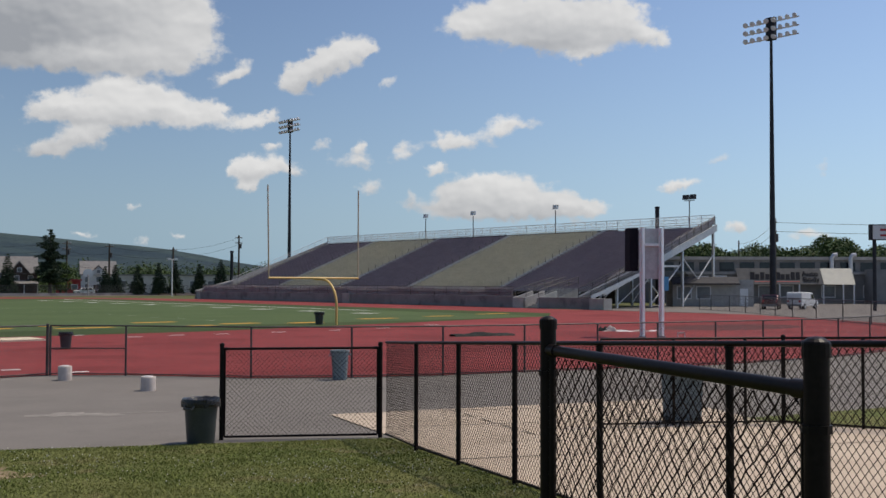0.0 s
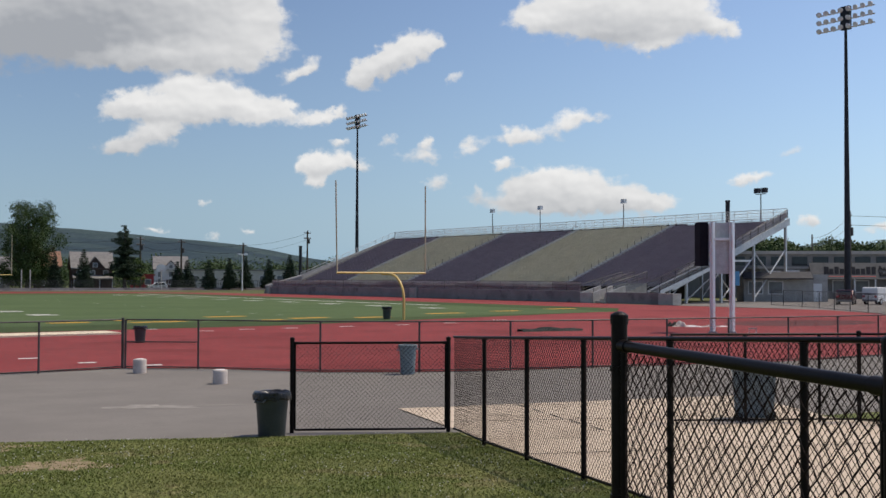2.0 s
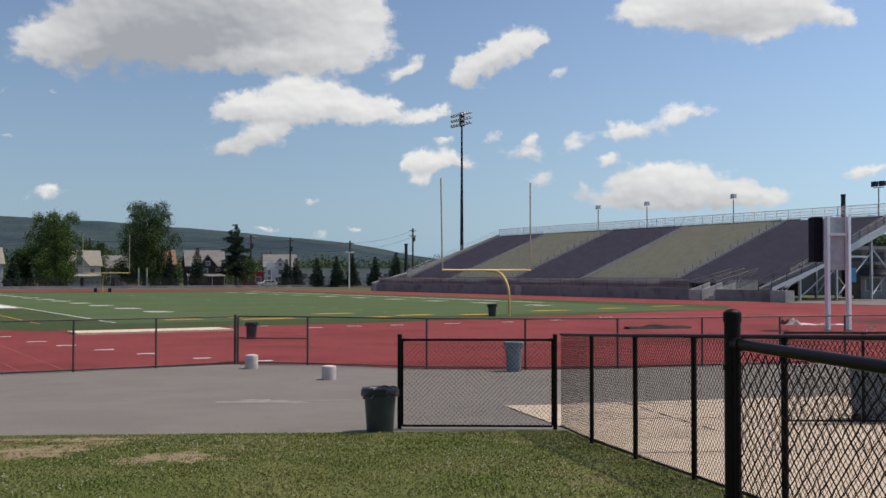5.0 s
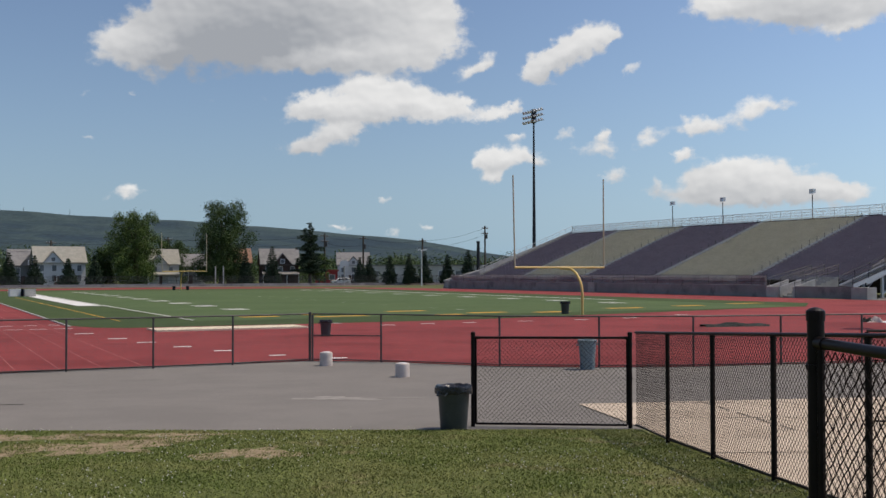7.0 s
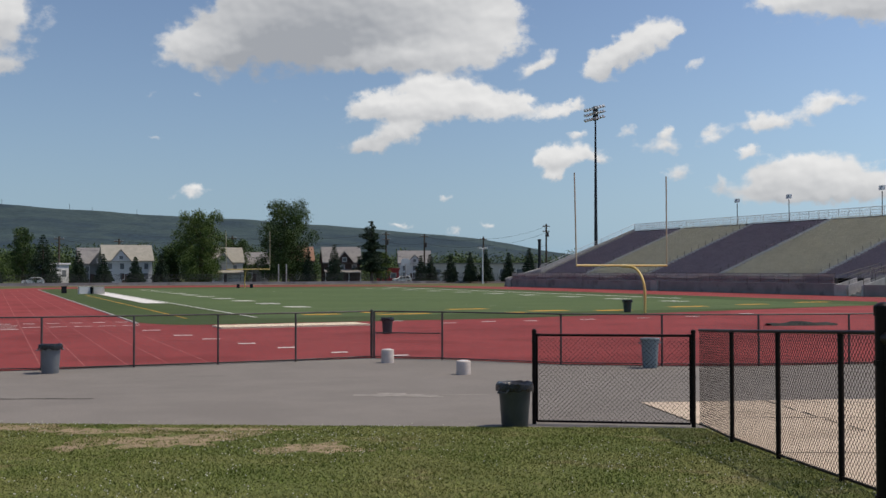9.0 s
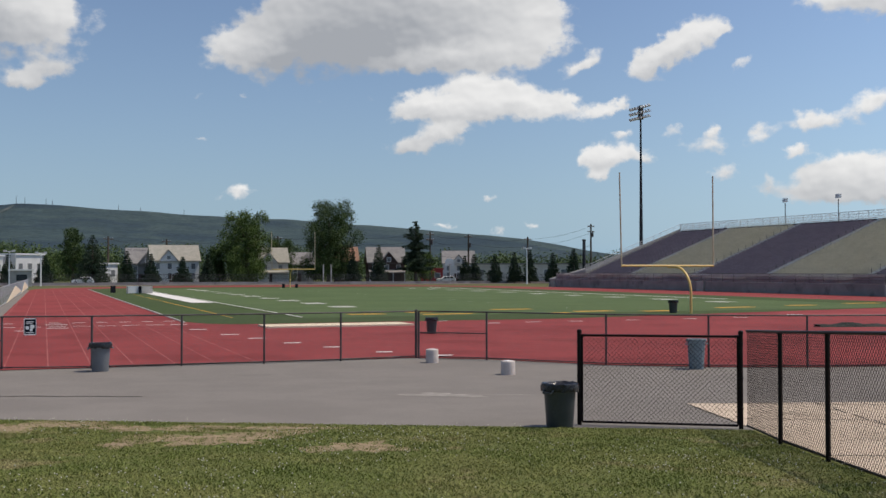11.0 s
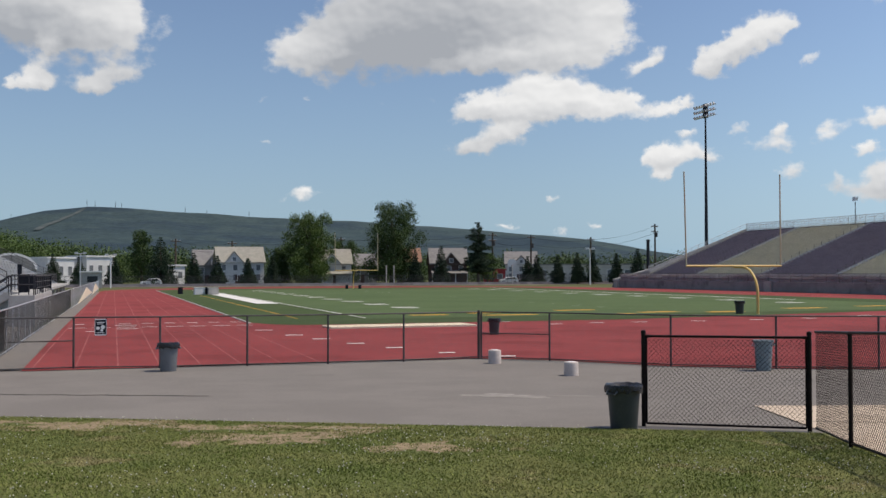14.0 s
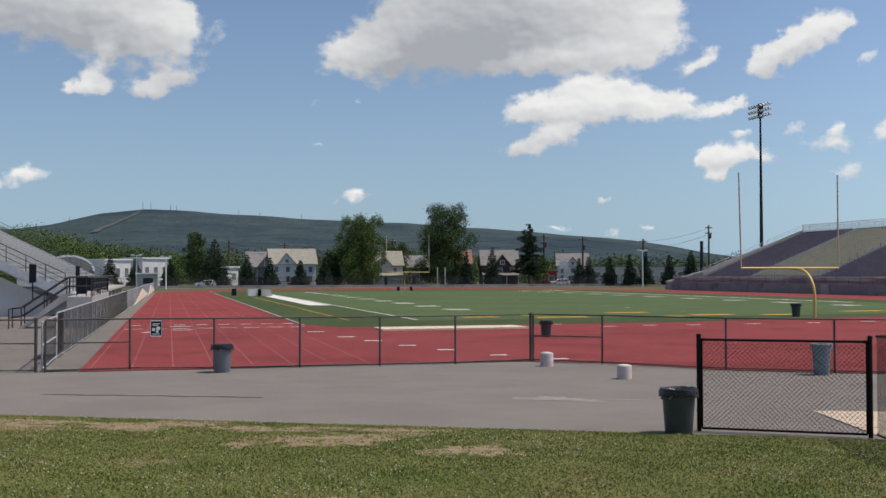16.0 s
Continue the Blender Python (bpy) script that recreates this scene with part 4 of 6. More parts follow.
for lx, ly, sx, sy, hh, seed, mt in ((0.1, 0.0, 0.45, 0.32, 0.34, 4, M_DRUM), (-0.35, 0.15, 0.3, 0.25, 0.34, 6, M_TARP), (0.8, -0.1, 0.5, 0.28, 0.1, 7, M_WHITEPAINT), (1.75, 0.3, 0.6, 0.3, 0.09, 8, M_GREYCON), (2.6, 0.5, 0.4, 0.25, 0.07, 9, M_WHITEPAINT)):
    g = Geo()
    n, m = 16, 12
    rnd = random.Random(seed)
    ph = [rnd.uniform(0, 6.28) for _ in range(4)]
    vv = []
    for i in range(n + 1):
        for j in range(m + 1):
            u, v = i / n, j / m
            edge = (math.sin(math.pi * u) * math.sin(math.pi * v)) ** 0.6
            fold = 0.55 + 0.3 * math.sin(8 * u + 4 * v + ph[0]) + 0.25 * math.sin(5 * u - 11 * v + ph[1])
            vv.append((lx + sx * (2 * u - 1) * (1 + 0.15 * math.sin(6 * v + ph[2])), ly + sy * (2 * v - 1) * (1 + 0.2 * math.sin(7 * u + ph[3])), max(0.0, hh * edge * fold)))
    g.add(vv, [(i * (m + 1) + j, (i + 1) * (m + 1) + j, (i + 1) * (m + 1) + j + 1, i * (m + 1) + j + 1) for i in range(n) for j in range(m)])
    part("cloth", g, mt, heap, "", True)

hurdle = thing("hurdle", "small pale track hurdle by the scoreboard", "hurdle", pose(43.5, 33.5, 0.02, 0, 0, -36))
g = Geo()
g.box(-0.2, -0.02, 0.24, 0.2, 0.02, 0.31)
part("bar", g, M_CREAM, hurdle, "cream crossbar")
for x in (-0.18, 0.18):
    g = Geo()
    g.path([(x, 0.25, 0.02), (x, 0.0, 0.02), (x, 0.0, 0.27)], 0.02, 6)
    part("leg", g, M_GALVLIGHT, hurdle)

# ---- scoreboard seen from behind ----
board = thing("scoreboard", "scoreboard on two white steel posts, seen from behind", "scoreboard", pose(42.78, 35.12, 0.0, 0, 0, -36))
for x, y, w in ((-0.22, 0.0, 0.12), (0.77, 0.0, 0.12)):
    g = Geo()
    k = pose(x, y, 0, 0, 0, 32)
    g.box(-0.085, -0.11, 0, 0.085, -0.09, 5.62, k)
    g.box(-0.085, 0.09, 0, 0.085, 0.11, 5.62, k)
    g.box(-0.012, -0.09, 0, 0.012, 0.09, 5.62, k)
    part("post", g, M_BOARDPOST, board, "white steel flanged post")
    g = Geo()
    g.box(x - 0.17, y - 0.17, 0, x + 0.17, y + 0.17, 0.1)
    part("footing", g, M_GREYCON, board)
for z in (4.75,):
    g = Geo()
    g.box(-0.18, -0.1, z - 0.07, 0.66, 0.1, z + 0.07)
    part("cross_beam", g, M_BOARDPOST, board)
g = Geo()
g.box(-0.25, 0.14, 3.0, 0.9, 0.2, 5.6)
part("back_panel", g, M_LAMPGREY, board, "grey sheet-metal back panel")
g = Geo()
g.box(-0.8, 0.22, 3.4, -0.36, 1.3, 5.62)
part("cabinet", g, M_SIGNBLACK, board, "black display cabinet edge")

# ---- floodlight masts ----


def flood_mast(x, y, h, label):
    m = thing("floodlight_mast", label, "floodlight mast", pose(x, y, 0, 0, 0, 0), "floodlight masts")
    g = Geo()
    g.lathe([(0.42 - 0.045 * k, h * k / 6) for k in range(7)] + [(0.002, h)], 14)
    part("mast", g, M_MAST, m, "", True)
    g = Geo()
    g.tube((0, 0, 0), (0, 0, 0.5), 0.62, None, 12)
    part("base_collar", g, M_GREYCON, m)
    lamp_mesh = Geo()
    lamp_mesh.lathe([(0.08, 0.35), (0.16, 0.32), (0.33, 0.05), (0.36, 0.0)], 10)
    housing = mesh_of("lamp_housing", lamp_mesh, M_LAMPGREY, True)
    lens_geo = Geo()
    lens_geo.lathe([(0.36, 0.0), (0.3, -0.04), (0.002, -0.06)], 10)
    lens = mesh_of("lens", lens_geo, M_LAMPGLASS, True)
    for r in range(3):
        z = h - 0.3 - 1.05 * r
        bar = Geo()
        bar.box(-0.1, -3.9, z - 0.06, 0.1, 3.9, z + 0.06)
        part("cross_arm", bar, M_GALVLIGHT, m)
        for k in range(8):
            yy = -3.5 + k * 1.0
            if abs(yy) < 0.4:
                continue
            q = part("lamp_housing", housing, M_LAMPGREY, m)
            q.matrix_local = pose(-0.35, yy, z + 0.12, 0, 62, 12 * (1 if yy > 0 else -1))
            part("lens", lens, M_LAMPGLASS, q)
    g = Geo()
    g.box(-0.25, -0.6, h - 2.6, 0.3, 0.6, h + 0.25)
    part("junction_box", g, M_MAST, m)


flood_mast(114.6, 187.0, 36.2, "tall dark floodlight mast behind the grandstand")
flood_mast(116.0, 75.3, 35.9, "tall dark floodlight mast by the car park")

# ---- the grandstand ----
XF, XB, YN, YE = 91.3, 111.0, 80.6, 168.0
ZF, ZB, ROWS = 2.35, 10.2, 30
stand = thing("grandstand", "large steel grandstand with purple and bare bleacher bands", "grandstand", pose(0, 0, 0))
CUTS = [YE, 152.5, 134.6, 117.5, 98.6, YN]


DX, DZ = (XB - XF) / ROWS, (ZB - ZF) / ROWS
for i in range(5):
    ya, yb = CUTS[i + 1] + 0.55, CUTS[i] - 0.55
    mt = M_PURPLE if i % 2 == 0 else M_TAN
    tint = "purple painted" if i % 2 == 0 else "bare aluminium"
    prof = [(XF, ZF - 0.5)]
    for r in range(ROWS):
        prof += [(XF + DX * r, ZF + DZ * r), (XF + DX * (r + 1), ZF + DZ * r)]
    prof.append((XB, ZB - 0.8))
    g = Geo()
    g.slab(prof, "y", ya, yb)
    bank = part("seating_bank", g, mt, stand, tint + " stepped decking")
    g = Geo()
    g.box(0.3, ya, 0.32, 0.58, yb, 0.37)
    for k in range(6):
        yy = ya + (yb - ya) * (k + 0.5) / 6
        g.box(0.4, yy - 0.04, 0.0, 0.46, yy + 0.04, 0.32)
    bench = mesh_of("bench", g, mt)
    for r in range(ROWS):
        part("bench", bench, mt, bank).location = (XF + DX * r, 0, ZF + DZ * r)
for i in range(6):
    g = Geo()
    y = CUTS[i] + (-0.3 if i == 0 else 0.3 if i == 5 else 0)
    for r in range(ROWS * 2):
        x0 = XF + (XB - XF) * r / (ROWS * 2)
        z0 = ZF + (ZB - ZF) * r / (ROWS * 2)
        g.box(x0, y - 0.3, z0 - 0.14, x0 + 0.36, y + 0.3, z0 + 0.02)
    part("aisle_steps", g, M_GALVLIGHT if 0 < i < 5 else M_TAN, stand, "bare metal aisle steps")
    if 0 < i < 5:
        g = Geo()
        g.tube((0, 0, 0), (0, 0, 0.6), 0.03, None, 5)
        bar = mesh_of("handrail_post", g, M_GALV)
        for r in range(0, ROWS, 2):
            q = part("handrail_post", bar, M_GALV, stand)
            q.location = (XF + (XB - XF) * (r + 0.5) / ROWS, y, ZF + (ZB - ZF) * (r + 0.5) / ROWS)


def railing(parent, a, b, h, bays, name="guard_rail", material=None, r=0.035):
    a, b = Vector(a), Vector(b)
    g = Geo()
    for k in (0.35, 0.68, 1.0):
        g.tube(a + Vector((0, 0, h * k)), b + Vector((0, 0, h * k)), r * (1.1 if k == 1 else 0.7), None, 6)
    for i in range(bays + 1):
        p = a.lerp(b, i / bays)
        g.tube(p, p + Vector((0, 0, h)), r, None, 6)
    return part(name, g, material or M_GALVLIGHT, parent)


railing(stand, (XB + 0.4, YN, ZB), (XB + 0.4, YE, ZB), 1.25, 44, "rear_guard_rail")
railing(stand, (XF, YE + 0.1, ZF), (XB + 0.4, YE + 0.1, ZB), 1.25, 14, "end_guard_rail")
railing(stand, (XF, YN - 0.1, ZF), (XB + 0.4, YN - 0.1, ZB), 1.1, 14, "end_guard_rail", M_GALV)
g = Geo()
g.slab([(XF - 1.0, ZF - 0.9), (XB + 0.5, ZB - 0.75), (XB + 0.5, ZB + 0.35), (XF - 1.0, ZF + 0.5)], "y", YE + 0.1, YE + 0.3)
part("end_fascia", g, M_GREYCON, stand, "pale end stringer")
g = Geo()
g.slab([(XF - 1.0, ZF - 1.0), (XB + 0.5, ZB - 0.8), (XB + 0.5, ZB + 0.05), (XF - 1.0, ZF - 0.15)], "y", YN - 0.32, YN - 0.12)
part("end_fascia", g, M_LAMPGREY, stand, "galvanised end stringer")
g = Geo()
strands(g, (XB + 0.4, YN), (XB + 0.4, YE), ZB, ZB + 1.2, ZB, ZB + 1.2, 0.22, 0.012)
tagged(part("rail_mesh", g, M_GALVLIGHT, stand, "pale chain-link infill"), kind="stuff")
# mesh screen fabric along the back of the top walkway and rear cladding
g = Geo()
g.box(XB + 0.5, YN + 16, 0, XB + 0.6, YE, ZB)
part("rear_cladding", g, M_DECKDARK, stand)
# steel frames below the near end and in the bays behind
for y in (YN + 0.1, YN + 8, YN + 20, YN + 36, YN + 52, YN + 68, YE - 0.3):
    for x in (93.0, 99.0, 105.0, 111.2):
        g = Geo()
        zt = ZF + (ZB - ZF) * (x - XF) / (XB - XF) - 0.5
        g.box(x - 0.13, y - 0.13, 0, x + 0.13, y + 0.13, zt)
        part("column", g, M_GALVLIGHT, stand, "galvanised steel column")
    for (xa, za), (xb, zb) in (((105.0, 0.3), (111.2, 6.4)), ((105.0, 6.0), (111.2, 0.6)), ((99.0, 0.3), (105.0, 5.4)), ((93.0, 0.3), (99.0, 4.0))):
        g = Geo()
        g.tube((xa, y, za), (xb, y, zb), 0.09, None, 6)
        part("cross_brace", g, M_GALVLIGHT, stand, "galvanised cross brace")
for y0, y1, zt in ((88.7, 165.4, 1.3), (76.6, 84.5, 1.23)):
    g = Geo()
    g.box(84.2, y0, 0, 84.6, y1, zt)
    part("front_wall", g, M_STANDWALL, stand, "stained dark concrete front wall")
g = Geo()
strands(g, (84.3, 88.7), (84.3, 165.4), 1.3, 2.4, 1.3, 2.4, 0.16, 0.014)
tagged(part("front_mesh", g, M_STANDSCREEN, stand, "weathered chain-link infill"), kind="stuff")
# weathered windscreen lengths tied to the front fence
for k in range(16):
    y0 = 88.9 + 4.78 * k
    g = Geo()
    vv = [(84.42 - 0.05 * math.sin(math.pi * j / 6) * math.sin(math.pi * i / 3), y0 + 4.66 * j / 6, 1.36 + (0.98 - 0.1 * (k * 7 % 4)) * i / 3 - 0.05 * math.sin(math.pi * j / 6) * (i == 3)) for j in range(7) for i in range(4)]
    g.add(vv + [(x + 0.03, y, z) for x, y, z in vv], [(j * 4 + i + o, j * 4 + 4 + i + o, j * 4 + 5 + i + o, j * 4 + 1 + i + o) for o in (0, 28) for j in range(6) for i in range(3)])
    part("windscreen_panel", g, M_STANDSCREEN, stand, "dark weathered fabric screen")
g = Geo()
g.box(84.6, 88.7, 1.05, XF + 0.1, YE + 1, 1.25)
part("front_walkway", g, M_DECKDARK, stand)
railing(stand, (84.3, 88.7, 1.3), (84.3, 165.4, 1.3), 1.12, 32, "front_guard_rail", M_GALV, 0.02)
for x1, y0, y1, zt in ((84.8, 165.4, 166.7, 1.35), (85.2, 74.6, 76.6, 1.2), (84.6, 121.2, 122.8, 1.4)):
    g = Geo()
    g.box(83.9, y0, 0, x1, y1, zt)
    part("wall_pier", g, M_GREYCON, stand, "pale concrete pier in the front wall")


def stair(parent, x0, y0, z0, x1, z1, w, label=""):
    """A straight flight climbing from x0 to x1 with sloping side panels and handrails."""
    n = max(3, int((z1 - z0) / 0.18))
    g = Geo()
    g.slab([(x0, z0 - 0.12), (x1, z1 - 0.16), (x1, z1 - 0.1), (x0, z0 - 0.06)], "y", y0 + 0.04, y0 + w - 0.04)
    s = part("stair_flight", g, M_LAMPGREY, parent, label)
    for i in range(n):
        xa = x0 + (x1 - x0) * i / n
        xb = x0 + (x1 - x0) * (i + 1) / n
        z = z0 + (z1 - z0) * (i + 1) / n
        g = Geo()
        g.box(min(xa, xb), y0 + 0.04, z - 0.05, max(xa, xb), y0 + w - 0.04, z)
        part("tread", g, M_LAMPGREY, s)
    for y in (y0, y0 + w):
        g = Geo()
        g.slab([(x0, z0 - 0.15), (x1, z1 - 0.25), (x1, z1 + 0.15), (x0, z0 + 0.25)], "y", y - 0.03, y + 0.03)
        part("stringer", g, M_LAMPGREY, s)
        railing(s, (x0, y, z0), (x1, y, z1), 1.05, 5, "handrail", M_MAST, 0.035)


stair(stand, 84.8, 77.2, 1.2, 96.0, 4.9, 1.8, "galvanised access stair")
# twin ramps through the front wall, with pale parapets that climb to the first row
for y in (84.6, 86.6, 88.5):
    g = Geo()
    g.slab([(84.1, 0), (87.2, 0), (87.2, 1.95), (84.1, 1.15)], "y", y - 0.1, y + 0.1)
    pier = part("ramp_parapet", g, M_PARAPET, stand, "pale concrete ramp parapet")
    railing(pier, (84.3, y, 1.25), (90.8, y, 2.7), 0.85, 4, "handrail", M_GALV, 0.03)
for y in (84.7, 86.7):
    prof = [(84.5, 0)]
    for i in range(10):
        prof += [(84.5 + 0.64 * i, 0.22 * (i + 1)), (84.5 + 0.64 * (i + 1), 0.22 * (i + 1))]
    g = Geo()
    g.slab(prof + [(90.9, 0)], "y", y, y + 1.8)
    part("stair_flight", g, M_GREYCON, stand)
g = Geo()
g.box(84.0, 86.7, 0, 84.16, 88.4, 1.16)
part("ramp_gate", g, M_PARAPET, stand, "pale boarded ramp gate")
# the far end is closed by a sloping concrete wall
g = Geo()
g.slab([(84.2, 0), (XF, 0), (XF, ZF + 0.7), (84.6, 1.25)], "y", YE - 0.3, YE + 0.3)
part("end_wall", g, M_STANDWALL, stand, "stained concrete end wall")
g = Geo()
g.slab([(84.4, 1.2), (XF, ZF + 0.65), (XF, ZF + 0.9), (84.4, 1.45)], "y", YE - 0.34, YE + 0.34)
part("end_coping", g, M_GREYCON, stand, "pale sloping coping")
g = Geo()
g.slab([(XF, ZF + 0.12), (XB + 0.4, ZB + 0.12), (XB + 0.4, ZB + 0.95), (XF, ZF + 0.95)], "y", YN - 0.02, YN + 0.03)
part("side_screen", g, M_STANDSCREEN, stand, "dark screen along the end guard rail")
g = Geo()
g.box(96.0, 76.9, 4.7, 99.5, 79.2, 4.9)
part("stair_landing", g, M_LAMPGREY, stand)
g = Geo()
g.box(97.0, 77.4, 2.0, 98.2, 77.5, 3.6)
part("blue_sheet", g, M_BLUE, stand, "blue plastic sheet under the stair")
for y, tall, twin in ((138.75, 14.1, False), (126.7, 14.0, False), (108.5, 14.0, False), (84.6, 14.0, True)):
    lamp = thing("stand_floodlight", "small floodlight on a thin pole above grandstand", "floodlight", pose(XB + 0.6, y, ZB - 0.5), "stand floodlights")
    g = Geo()
    g.tube((0, 0, 0), (0, 0, tall - ZB), 0.07, None, 8)
    part("pole", g, M_GALV, lamp)
    for s in ((-0.55, 0.55) if twin else (0.0,)):
        g = Geo()
        g.slab([(-0.3, -0.35), (0.25, -0.3), (0.3, 0.3), (-0.25, 0.3)], "y", s - 0.33, s + 0.33)
        q = part("lamp_head", g, M_MAST if twin else M_LAMPGREY, lamp)
        q.location = (0, 0, tall - ZB + 0.45)
    if twin:
        g = Geo()
        g.tube((0, -0.8, tall - ZB), (0, 0.8, tall - ZB), 0.05, None, 6)
        part("cross_arm", g, M_GALV, lamp)
stack = thing("flue_pipe", "black upright pipe above the grandstand rail", "pipe", pose(XB + 1.2, 90.3, 0))
g = Geo()
g.lathe([(0.28, 0), (0.28, 12.8), (0.32, 12.8), (0.32, 13.05), (0.002, 13.05)], 14)
part("flue", g, M_MAST, stack, "", True)

# ---- the near bleachers beside the track ----
bl = thing("bleachers", "small aluminium bleachers with grey seats and metal stairs", "bleachers", pose(-6.5, 75.0, 0))
RN = 20
for y0, y1 in ((0.0, 31.5), (32.7, 65.0)):
    prof = [(0.0, 1.2)]
    for r in range(RN):
        prof += [(-0.72 * r, 1.65 + 0.36 * r), (-0.72 * (r + 1), 1.65 + 0.36 * r)]
    prof.append((-0.72 * RN, 8.0))
    g = Geo()
    g.slab(prof, "y", y0, y1)
    bank = part("seating_bank", g, M_LAMPGREY, bl, "grey stepped decking")
    g = Geo()
    g.box(-0.66, y0, 0.36, -0.36, y1, 0.42)
    for k in range(9):
        yy = y0 + (y1 - y0) * (k + 0.5) / 9
        g.box(-0.54, yy - 0.04, 0.0, -0.48, yy + 0.04, 0.36)
    bench = mesh_of("bench", g, M_GALVLIGHT)
    for r in range(RN):
        part("bench", bench, M_GALVLIGHT, bank, "bright aluminium bench").location = (-0.72 * r, 0, 1.65 + 0.36 * r)
for y in (-0.15, 65.1):
    g = Geo()
    g.slab([(0.6, 0.95), (0.6, 1.55), (-14.6, 9.1), (-14.6, 8.4)], "y", y - 0.1, y + 0.1)
    part("end_stringer", g, M_LAMPGREY, bl, "pale steel end stringer")
    railing(bl, (0.2, y, 1.7), (-14.5, y, 8.9), 1.15, 12, "end_guard_rail", M_GALV, 0.03)
railing(bl, (-14.5, 0, 8.9), (-14.5, 65, 8.9), 1.2, 24, "rear_guard_rail", M_GALV, 0.03)
railing(bl, (0.5, 0, 1.6), (0.5, 65, 1.6), 1.05, 26, "front_guard_rail", M_GALV, 0.03)
g = Geo()
g.box(-14.6, 0.4, 0, -0.9, 64.5, 1.35)
part("under_wall", g, M_CREAMWALL, bl, "off-white block wall under the seats")
g = Geo()
g.slab([(-0.8, 1.1), (-14.6, 7.8), (-14.6, 0), (-0.8, 0)], "y", 0.5, 0.7)
part("end_wall", g, M_CREAMWALL, bl, "off-white end wall")
g = Geo()
g.box(0.0, -0.4, 1.3, 1.9, 66, 1.5)
part("walkway", g, M_GREYCON, bl)
for k in range(8):
    g = Geo()
    g.box(1.2, 1.0 + 9 * k, 0, 1.5, 1.4 + 9 * k, 1.3)
    part("column", g, M_GREYCON, bl)

ramp = thing("entry_ramp", "grey concrete landing with metal stair and dark banners", "entry ramp", pose(-4.7, 58.0, 0))
g = Geo()
g.box(-0.1, 0.0, 0, 1.15, 17.5, 1.6)
part("landing", g, M_GREYCON, ramp, "grey concrete landing")
for i in range(9):
    g = Geo()
    g.box(-2.35 + 0.25 * i, 0.1, 0.178 * i + 0.1, -2.05 + 0.25 * i, 1.4, 0.178 * (i + 1))
    part("tread", g, M_GREYCON, ramp)
for y in (0.05, 1.45):
    g = Geo()
    g.slab([(-2.45, 0.0), (-2.2, 0.0), (-0.1, 1.45), (-0.1, 1.75), (-0.3, 1.75)], "y", y - 0.04, y + 0.04)
    part("stringer", g, M_GREYCON, ramp)
    for dz in (0.5, 0.95):
        g = Geo()
        g.path([(-2.9, y, dz + 0.05), (-2.35, y, dz + 0.1), (-0.1, y, 1.65 + dz), (1.1, y, 1.65 + dz)], 0.034, 6)
        part("handrail", g, M_MAST, ramp, "dark tubular handrail", True)
    for x, z in ((-2.9, 0.0), (-2.3, 0.1), (-1.2, 0.85), (-0.1, 1.6), (1.1, 1.6)):
        g = Geo()
        g.tube((x, y, z), (x, y, z + 1.0), 0.03, None, 6)
        part("rail_post", g, M_MAST, ramp)
for x0, x1, y, z0, z1 in ((0.24, 0.72, 2.0, 1.72, 2.65), (0.6, 1.1, 8.0, 1.8, 2.55), (0.1, 0.75, 12.0, 1.75, 2.6), (0.4, 1.12, 17.0, 1.75, 2.6)):
    g = Geo()
    g.box(x0, y, z0, x1, y + 0.05, z1)
    part("banner", g, M_SIGNBLACK, ramp, "dark banner panel")
    for x in (x0, x1):
        g = Geo()
        g.tube((x, y + 0.08, 1.55), (x, y + 0.08, z1 + 0.05), 0.03, None, 6)
        part("banner_post", g, M_MAST, ramp)
for y0, y1 in ((1.6, 9.0), (9.0, 17.4)):
    railing(ramp, (1.08, y0, 1.6), (1.08, y1, 1.6), 1.0, 4, "side_rail", M_GALV, 0.025)
for x, y, z0, z1 in ((-6.9, 62.0, 1.3, 3.3), (-7.2, 98.0, 1.5, 3.6)):
    sp = thing("loudspeaker", "black box loudspeaker on a thin pole", "loudspeaker", pose(x, y, 1.3))
    g = Geo()
    g.tube((0, 0, 0), (0, 0, z0 + 0.6), 0.04, None, 8)
    part("pole", g, M_MAST, sp)
    g = Geo()
    g.slab([(-0.17, 0), (0.17, 0.04), (0.17, 1.0), (-0.17, 1.04)], "y", -0.2, 0.2)
    q = part("cabinet", g, M_SIGNBLACK, sp)
    q.location = (0, 0, z0 - 0.3)

scr = thing("screened_fence", "chain-link fence with dark windscreen beside the track", "fence", pose(-3.35, 36.6, 0, 0, 0, -0.77))
n = 60
pm = post_mesh("post", 1.5, 0.032, M_GALVLIGHT)
for i in range(n + 1):
    q = part("post", pm, M_GALVLIGHT, scr)
    q.location = (0.0, 2.44 * i, 0)
for y0, y1 in ((0, 48.8), (48.8, 97.6), (97.6, 146.4)):
    g = Geo()
    g.tube((0, y0, 1.5), (0, y1, 1.5), 0.024, None, 8)
    part("top_rail", g, M_GALVLIGHT, scr)
    g = Geo()
    g.tube((0, y0, 0.08), (0, y1, 0.08), 0.022, None, 8)
    part("bottom_rail", g, M_GALVLIGHT, scr)
